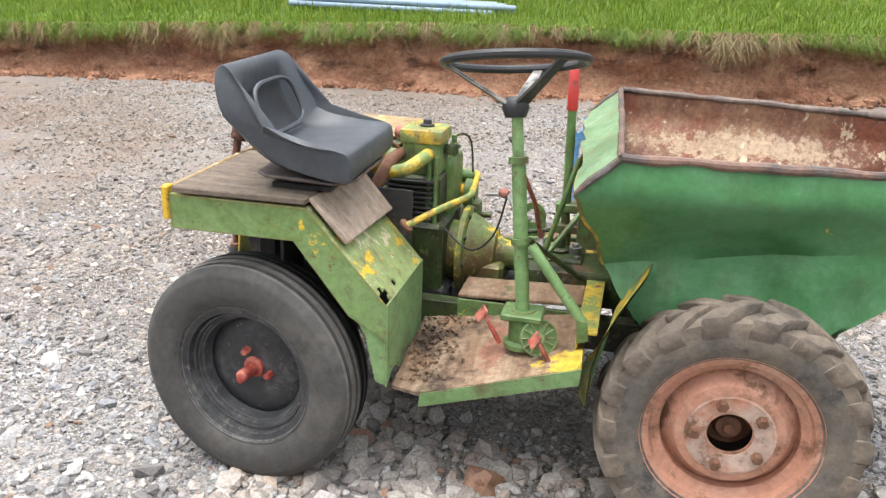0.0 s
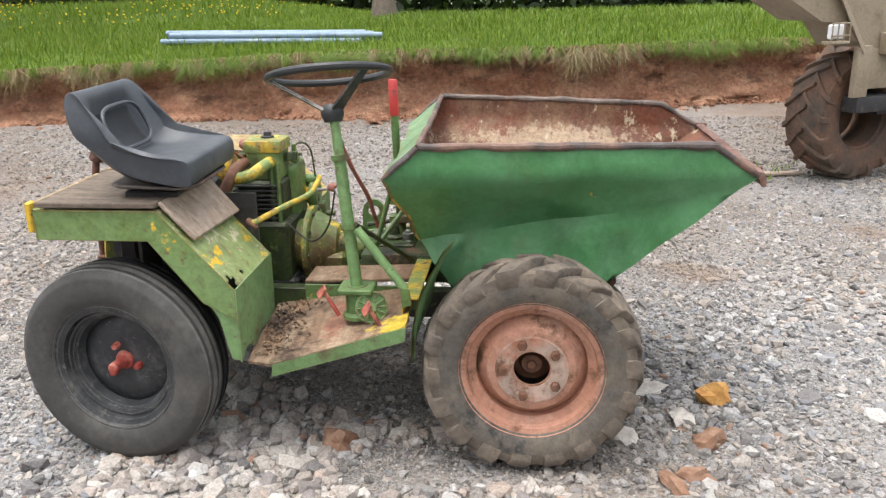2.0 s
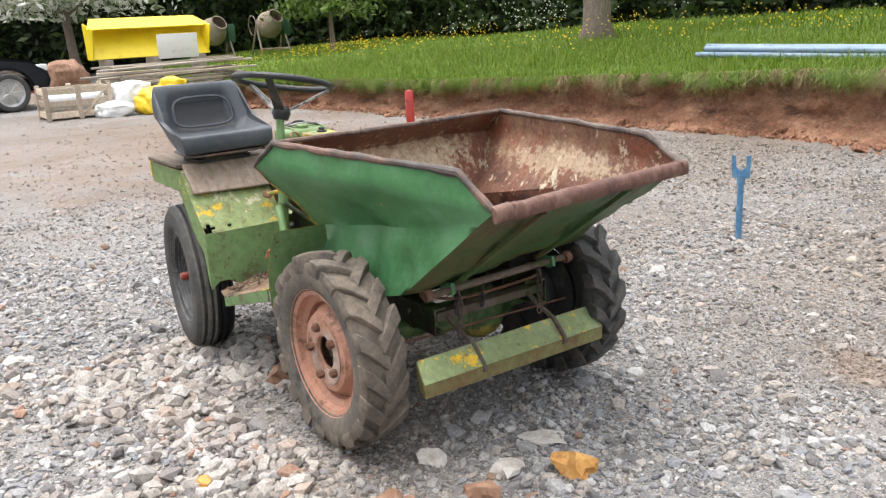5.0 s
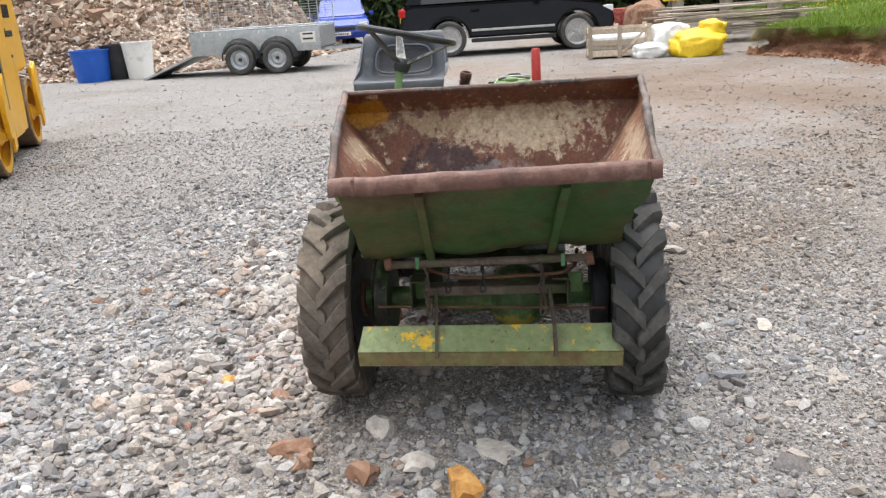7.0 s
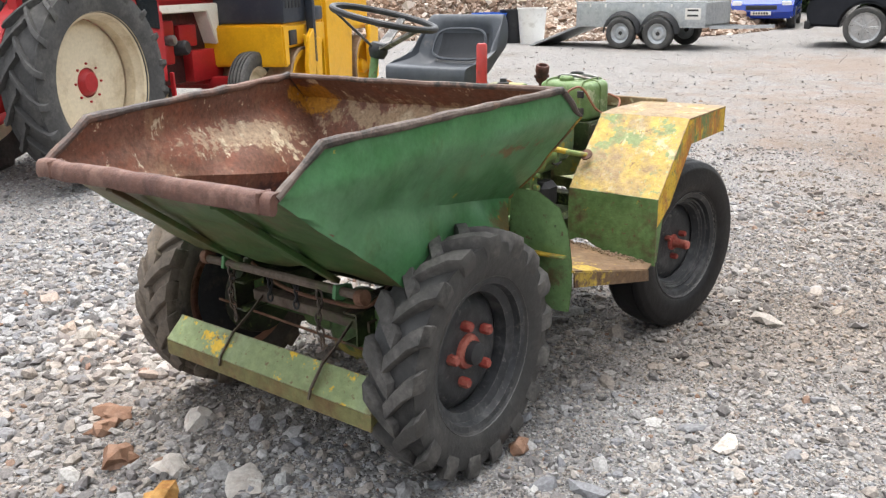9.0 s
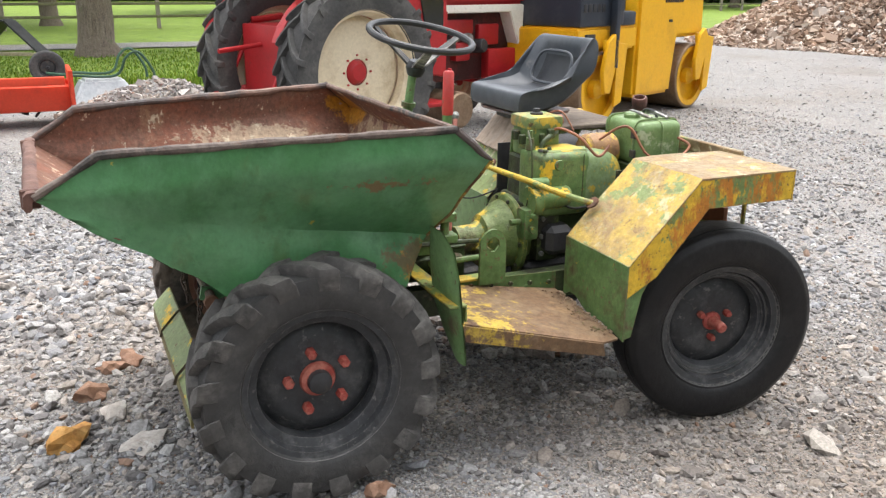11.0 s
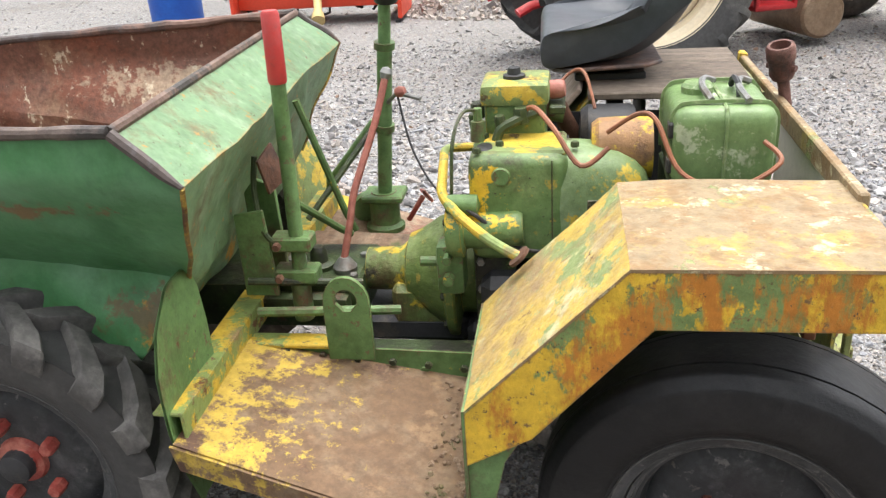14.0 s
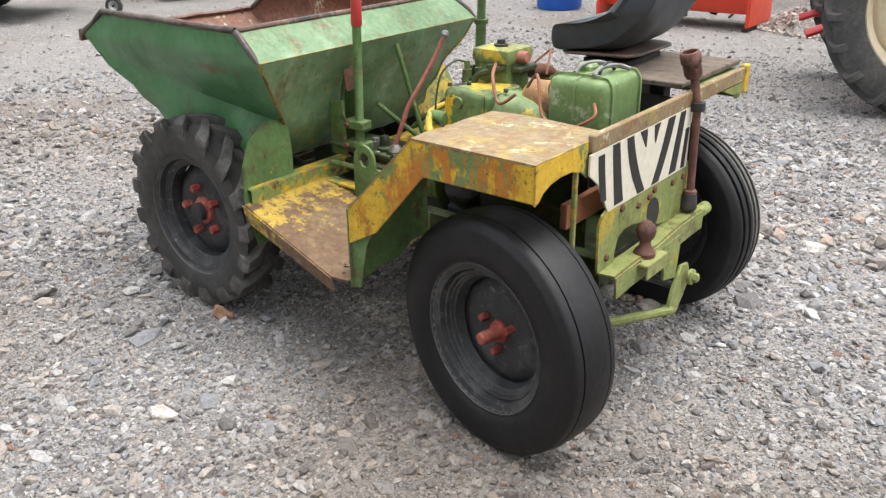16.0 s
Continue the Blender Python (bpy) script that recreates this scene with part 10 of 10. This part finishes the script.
for x in (-0.34, 0.48):
    for y, ax in ((0.0, -1), (1.5, 1)):
        yard_wheel(trl, (x, y, 0.325), (0, ax, 0), 0.325, 0.19, 0.18, M["big_tyre"], M["galv"], M["black_steel"], 0, dish=0.02, nuts=5, seg=32)
    bm = tube(fresh(), [(x + 0.40 * math.cos(a), -0.02, 0.33 + 0.40 * math.sin(a)) for a in (math.radians(q) for q in range(0, 181, 18))], 0.06, 4, False, 0.3)
    part("wheel_arch", bm, M["black_plastic"], trl)
bm = slab(fresh(), [(-1.42, 0.08, 0.46), (-2.62, 0.08, 0.02), (-2.62, 1.42, 0.02), (-1.42, 1.42, 0.46)], 0.04)
bmesh.ops.recalc_face_normals(bm, faces=bm.faces)
part("tail_ramp", bm, M["galv"], trl, "lowered tail ramp")
part("drawbar", tube(fresh(), [(1.4, 0.35, 0.44), (2.15, 0.70, 0.44), (2.55, 0.72, 0.46)], 0.045, 4), M["galv"], trl)
part("drawbar", tube(fresh(), [(1.4, 1.10, 0.44), (2.15, 0.74, 0.44)], 0.045, 4), M["galv"], trl)
sign = ppart("sticker", M["white_plastic"], trl, "white sticker with dark bars", ((1.0, 0.033, 0.60), (1.32, 0.039, 0.82), 0.002))
for z in (0.76, 0.66):
    part("lettering", box(fresh(), (1.05, 0.030, z), (1.27, 0.0325, z + 0.035), 0), M["letter"], sign)
for x in (-1.1, -0.75, 0.1, 0.7):
    part("latch", box(fresh(), (x, 0.015, 0.84), (x + 0.03, 0.045, 0.90), 0.005), M["white_plastic"], trl)


def car(name, label, x, y, rz, paint, L_, W_, H_, wr, base, front_over, sills, tall=1.0):
    """A car along local x, its front at +x."""
    c = thing(name, label, "car", x, y, 0, rz, size=0.93)
    w = W_ / 2
    x0, x1 = -L_ / 2, L_ / 2
    fx = x1 - front_over
    rx = fx - base
    low = 0.30 * tall
    side = [(x0 + 0.05, low + 0.08), (x0, 0.62 * tall), (x0 + 0.06, 0.98 * tall), (x0 + 0.30, 1.02 * tall), (x1 - 1.35, 1.02 * tall), (x1 - 0.35, 0.90 * tall), (x1 - 0.04, 0.74 * tall), (x1, 0.52 * tall), (x1 - 0.10, low + 0.02)]
    arch = []
    for cx in (fx, rx):
        arch += [(cx + (wr + 0.06) * math.cos(a), max(low, wr + (wr + 0.06) * math.sin(a))) for a in (math.radians(q) for q in range(0, 181, 15))]
    bm = slab(fresh(), [(px, -w, pz) for px, pz in side + arch], W_)
    bmesh.ops.recalc_face_normals(bm, faces=bm.faces)
    lo = min(v.co.y for v in bm.verts)
    for v in bm.verts:
        v.co.y -= lo + w
        v.co.y *= 1 - 0.10 * max(0, (v.co.z - 0.7) / 0.4) - 0.06 * max(0, abs(v.co.x) / (L_ / 2) - 0.8) / 0.2
    bmesh.ops.bevel(bm, geom=[e for e in bm.edges if abs(e.verts[0].co.y - e.verts[1].co.y) < 0.3], offset=0.05, segments=2, affect="EDGES", clamp_overlap=True)
    part("body", bm, paint, c)
    roof = [(x0 + 0.12, 1.0 * tall), (x0 + 0.42, H_ - 0.10), (x0 + 0.75, H_), (x1 - 2.25, H_), (x1 - 1.25, 1.0 * tall)]
    bm = slab(fresh(), [(px, -w * 0.86, pz) for px, pz in roof], W_ * 0.86)
    bmesh.ops.recalc_face_normals(bm, faces=bm.faces)
    lo = min(v.co.y for v in bm.verts)
    for v in bm.verts:
        v.co.y -= lo + w * 0.86
        v.co.y *= 1 - 0.18 * (v.co.z - 1.0) / 0.5
    bmesh.ops.bevel(bm, geom=list(bm.edges), offset=0.06, segments=2, affect="EDGES", clamp_overlap=True)
    part("cabin", bm, paint, c)
    for s in (-1, 1):
        for a, b in (((x0 + 0.50), (x0 + L_ * 0.30)), ((x0 + L_ * 0.31), (x0 + L_ * 0.48)), ((x0 + L_ * 0.49), (x1 - 1.75))):
            yy = s * (w * 0.86 * 0.97)
            bm = slab(fresh(), [(a, yy, 1.05 * tall), (b + 0.1, yy, 1.05 * tall), (b, yy * 0.93, H_ - 0.13), (a + 0.04, yy * 0.93, H_ - 0.13)], 0.02)
            bmesh.ops.recalc_face_normals(bm, faces=bm.faces)
            part("side_window", bm, M["glass_dark"], c)
        ppart("sill", M["alloy"] if sills else M["black_plastic"], c, "bright sill strip" if sills else "", ((rx + wr + 0.12, s * w - 0.012, low + 0.20), (fx - wr - 0.12, s * w + 0.012, low + 0.25), 0.006))
        ppart("side_step", M["black_plastic"], c, "", ((rx + wr + 0.10, s * w - 0.06, low - 0.04), (fx - wr - 0.10, s * w - 0.005, low + 0.05), 0.01))
        for cx in (fx, rx):
            yard_wheel(c, (cx, s * (w - 0.10), wr), (0, s, 0), wr, wr * 0.70, 0.23, M["big_tyre"], M["alloy"], M["alloy"], 0, dish=0.04, nuts=0, spokes=7, seg=36)
        ppart("mirror", paint, c, "", ((fx - 0.95, s * (w + 0.02), 1.0 * tall), (fx - 0.80, s * (w + 0.16), 1.13 * tall), 0.03))
        ppart("tail_lamp", M["lens_red"], c, "red tail lamp", ((x0 - 0.01, s * (w - 0.28), 0.82 * tall), (x0 + 0.14, s * (w - 0.055), 0.98 * tall), 0.02))
        ppart("headlamp", M["lens_white"], c, "clear headlamp", ((x1 - 0.26, s * (w - 0.34), 0.70 * tall), (x1 - 0.03, s * (w - 0.09), 0.82 * tall), 0.02))
        ppart("door_handle", paint, c, "", ((x0 + L_ * 0.33, s * (w - 0.005), 0.88 * tall), (x0 + L_ * 0.37, s * (w + 0.02), 0.91 * tall), 0.006))
    ppart("rear_plate", M["plate_y"], c, "yellow number plate", ((x0 - 0.012, -0.26, 0.70 * tall), (x0 + 0.02, 0.26, 0.82 * tall), 0.003))
    ppart("front_plate", M["white_plastic"], c, "white number plate", ((x1 - 0.03, -0.26, 0.42 * tall), (x1 + 0.012, 0.26, 0.53 * tall), 0.003))
    for i in range(6):
        part("plate_bar", box(fresh(), (x1 + 0.012, -0.2 + i * 0.068, 0.445 * tall), (x1 + 0.014, -0.155 + i * 0.068, 0.505 * tall), 0), M["letter"], c)
    ppart("grille", M["black_plastic"], c, "", ((x1 - 0.05, -0.40, 0.58 * tall), (x1 + 0.005, 0.40, 0.70 * tall), 0.01))
    ppart("bumper", M["black_plastic"], c, "", ((x0 - 0.02, -w * 0.92, low + 0.02), (x0 + 0.1, w * 0.92, low + 0.18), 0.02))
    return c


car("black_suv", "glossy black four-wheel-drive car with silver alloy wheels", -16.35, -0.50, 97, M["car_black"], 4.85, 1.95, 1.86, 0.395, 2.90, 0.86, True, 1.13)
car("blue_car", "bright blue hatchback parked beyond the trailer", -22.5, -5.5, 12, M["car_blue"], 4.0, 1.70, 1.45, 0.30, 2.5, 0.78, False, 0.9)

# tubs at the heap's foot
for nm, lb, mat, x, y, r, h in (("tub", "bright blue plastic tub at the foot of the heap", "blue", -14.3, -9.05, 0.40, 0.62), ("tub", "black plastic tub at the foot of the heap", "black_plastic", -14.65, -8.62, 0.34, 0.68), ("tub", "white plastic tub at the foot of the heap", "white_plastic", -14.5, -8.1, 0.31, 0.72)):
    t = thing(nm, lb, "tub", x, y, 0, 0)
    part("tub_wall", lathe(fresh(), [(0, 0), (r * 0.82, 0), (r, h), (r * 1.06, h), (r * 1.06, h + 0.03), (r * 0.96, h + 0.03), (r * 0.78, 0.03), (0, 0.03)], None, 24), M[mat], t)

# crate, bags, timber, hopper, mixers
crate = thing("timber_crate", "pale slatted timber crate with a diagonal brace", "crate", -13.25, 1.66, 0, 90, size=0.92)
for y in (-0.35, 0.35):
    for z in (0.10, 0.30, 0.52):
        part("slat", box(fresh(), (-0.58, y - 0.012, z - 0.055), (0.58, y + 0.012, z + 0.055), 0.004), M["timber"], crate)
    for x in (-0.56, 0.0, 0.56):
        part("upright", box(fresh(), (x - 0.04, y - 0.03, 0.0), (x + 0.04, y + 0.03, 0.62), 0.004), M["timber"], crate)
    part("brace", tube(fresh(), [(0.05, y - 0.03, 0.08), (0.52, y - 0.03, 0.56)], 0.035, 4, False, 0.4), M["timber"], crate)
for x in (-0.57, 0.57):
    for z in (0.10, 0.30, 0.52):
        part("slat", box(fresh(), (x - 0.012, -0.35, z - 0.055), (x + 0.012, 0.35, z + 0.055), 0.004), M["timber"], crate)
part("floor", box(fresh(), (-0.56, -0.34, 0.03), (0.56, 0.34, 0.06), 0.004), M["timber"], crate)
part("sheet_roll", lathe(fresh(), [(0, -0.5), (0.2, -0.5), (0.2, 0.5), (0, 0.5)], facing((0, 0, 0.28), (1, 0, 0)), 20), M["galv"], crate, "grey rolled sheeting")


def sack(name, label, x, y, z, sx, sy, sz, mat, seed, rz=0):
    bm = fresh()
    bmesh.ops.create_icosphere(bm, subdivisions=4, radius=1.0)
    for v in bm.verts:
        p = v.co.copy()
        k = 1 + 0.22 * noise.noise(p * 1.6 + Vector((seed, 0, 0))) + 0.12 * noise.noise(p * 4 + Vector((seed, 3, 0))) + 0.05 * noise.noise(p * 9 + Vector((seed, 3, 8)))
        q = Vector((math.copysign(abs(p.x) ** 0.7, p.x), math.copysign(abs(p.y) ** 0.7, p.y), math.copysign(abs(p.z) ** 0.8, p.z))) * k
        v.co = Vector((q.x * sx, q.y * sy, max(q.z * sz, -sz * 0.55) + sz * 0.55))
    o = part(name, bm, mat, None, "", 70)
    o.matrix_basis = pose(x, y, z, 0, 0, rz)
    return tagged(o, label, "bag")


sack("rubble_bag", "crumpled bright yellow plastic bag", -12.6, 2.95, 0, 0.35, 0.45, 0.28, M["bag_yellow"], 1)
sack("rubble_bag", "upper yellow plastic bag with a tied neck", -12.7, 3.2, 0.26, 0.22, 0.24, 0.22, M["bag_yellow"], 2)
sack("bulk_bag", "crumpled white woven bag", -12.95, 2.55, 0, 0.35, 0.34, 0.36, M["bag_white"], 3)
sack("bulk_bag", "flattened grey-white sheeting bag", -12.8, 2.2, 0, 0.30, 0.34, 0.16, M["bag_white"], 4)
pile = thing("timber_pile", "stack of weathered planks and pallet boards", "timber", -15.6, 4.2, 0.1, 0)
pr = random.Random(21)
for i in range(16):
    z = 0.06 + (i // 4) * 0.15
    part("plank", box(fresh(), (-0.08, -1.5, -0.02), (0.08, 1.5, 0.02), 0.004, pose(-0.5 + (i % 4) * 0.32 + pr.uniform(-0.05, 0.05), pr.uniform(-0.3, 0.4), z + (0.08 if i % 4 else 0.10), pr.uniform(-1.5, 1.5), 0, pr.uniform(-14, 14))), M["timber"] if i % 3 else M["grey_timber"], pile)
for i in range(6):
    part("bearer", box(fresh(), (-0.75, -0.05, 0.0), (0.75, 0.05, 0.09), 0.004, pose(0, -1.2 + (i % 2) * 2.4, (i // 2) * 0.15 - 0.0, 0, 0, 3)), M["grey_timber"], pile)
hop = thing("steel_hopper", "bright yellow steel hopper lying on timber", "hopper", -17.85, 4.55, 0.80, 90, size=0.9)
bm = slab(fresh(), [(-1.5, -0.02, 0.0), (1.5, -0.02, 0.0), (1.5, 0.5, 0.72), (-1.5, 0.5, 0.72)], 0.03)
slab(bm, [(-1.58, 0.0, 0.72), (1.58, 0.0, 0.72), (1.35, 0.6, 0.98), (-1.35, 0.6, 0.98)], 0.03)
bmesh.ops.recalc_face_normals(bm, faces=bm.faces)
part("panel", bm, M["hopper_yellow"], hop, "sloping yellow panels")
for x in (-1.5, 1.47):
    bm = slab(fresh(), [(x, -0.02, 0.0), (x, -0.35, 0.72), (x, 0.6, 0.9), (x, 0.5, 0.0)], 0.03)
    bmesh.ops.recalc_face_normals(bm, faces=bm.faces)
    part("end_panel", bm, M["hopper_yellow"], hop)
ppart("white_board", M["white_plastic"], hop, "white board leaning on the hopper", ((0.0, -0.40, -0.06), (1.05, -0.36, 0.55), 0.01))
for x in (-1.2, 0.0, 1.2):
    ppart("trestle", M["grey_timber"], hop, "", ((x - 0.08, -0.3, -0.86), (x + 0.08, 0.5, -0.005), 0.01))
for x, y, lb in ((-23.6, 8.25, "cement-crusted orange mixer on the grass"), (-23.6, 10.15, "grey cement mixer with a green motor box")):
    zz = lawn_z(x, y)
    mx = thing("cement_mixer", lb, "mixer", x, y, zz - 0.02, 90)
    part("mixer_drum", lathe(fresh(), [(0.0, -0.42), (0.2, -0.42), (0.40, -0.18), (0.42, 0.02), (0.40, 0.12), (0.24, 0.42), (0.25, 0.46), (0.22, 0.46), (0.37, 0.12), (0, 0.0)], facing((0, 0, 0.95), (0.15, -0.6, 0.45)), 24), M["mixer"], mx, "crusted drum")
    for a, b in (((-0.5, -0.4, 0.0), (-0.45, 0.0, 0.95)), ((0.5, -0.4, 0.0), (0.45, 0.0, 0.95)), ((-0.5, 0.45, 0.0), (-0.45, 0.0, 0.95)), ((0.5, 0.45, 0.0), (0.45, 0.0, 0.95)), ((-0.5, -0.3, 0.2), (0.5, -0.3, 0.2))):
        part("leg", rod(fresh(), a, b, 0.03, 8), M["mixer"], mx)
    ppart("motor_box", M["cont_green"] if y > 8 else M["mixer"], mx, "", ((0.42, -0.16, 0.60), (0.66, 0.2, 1.15), 0.03))
    part("tilt_wheel", tube(fresh(), [(-0.58, 0.3 * math.cos(a), 0.95 + 0.3 * math.sin(a)) for a in (2 * math.pi * k / 20 for k in range(20))], 0.014, 6, closed=True), M["mixer"], mx)
blocks = thing("red_crate", "red plastic crate beyond the car", "crate", -21.5, 2.1, 0, 90)
ppart("crate_wall", M["red"], blocks, "", ((-0.6, -0.4, 0.0), (0.6, 0.4, 0.6), 0.02))
lump = sack("stone_block", "large rough brown stone beyond the car", -20.6, 3.1, 0, 0.5, 0.55, 0.5, M["brown_stone"], 9)
lump["category"] = "stone"


# ---- single stones that stand out on the yard ----
def rock(name, label, x, y, sx, sy, sz, mat, seed, rz=0):
    bm = fresh()
    bmesh.ops.create_icosphere(bm, subdivisions=2, radius=1.0)
    for v in bm.verts:
        p = v.co.copy()
        q = p * (1 + 0.55 * noise.noise(p * 1.1 + Vector((seed * 3, 1, 0))) + 0.38 * noise.noise(p * 2.6 + Vector((seed, 9, 0))) + 0.16 * noise.noise(p * 7 + Vector((seed, 2, 5))))
        v.co = Vector((q.x * sx, q.y * sy, max(q.z, -0.45) * sz + 0.38 * sz))
    o = part(name, bm, mat, None, "", 22)
    o.matrix_basis = pose(x, y, 0.0, 0, 0, rz)
    return tagged(o, label, "stone")


rock("stone", "ochre sandstone lump lying on the gravel", 0.655, -0.055, 0.068, 0.048, 0.045, M["orange_stone"], 1, 20)
rock("stone", "red-brown stone beside the wheel", 0.50, -0.56, 0.048, 0.03, 0.03, M["brown_stone"], 2, -10)
rock("stone", "long brown stone lying flat", 0.43, -0.62, 0.035, 0.07, 0.028, M["brown_stone"], 3, 15)
rock("stone", "flat pale limestone slab in the gravel", 0.43, 0.02, 0.075, 0.06, 0.014, M["pale_stone"], 4, 30)
rock("stone", "red-brown broken stone on the gravel", 0.57, -0.37, 0.05, 0.045, 0.035, M["brown_stone"], 5, 0)
rock("stone", "pinkish stone under the footplate", -0.615, -0.47, 0.055, 0.045, 0.045, M["brown_stone"], 6, 40)
rock("stone", "small white stone chip", -0.49, 1.03, 0.05, 0.03, 0.018, M["pale_stone"], 7, 0)
rock("stone", "pale limestone lump on the gravel", 0.30, -0.36, 0.055, 0.045, 0.03, M["pale_stone"], 9, 10)
rock("stone", "pale limestone lump on the gravel", 0.52, -0.20, 0.055, 0.04, 0.026, M["pale_stone"], 10, 80)
rock("stone", "reddish stone beside the tyre", -0.14, 0.54, 0.045, 0.03, 0.028, M["brown_stone"], 11, 10)
rock("stone", "ochre stone chip in the gravel", -0.05, -1.0, 0.03, 0.025, 0.02, M["orange_stone"], 12, 10)
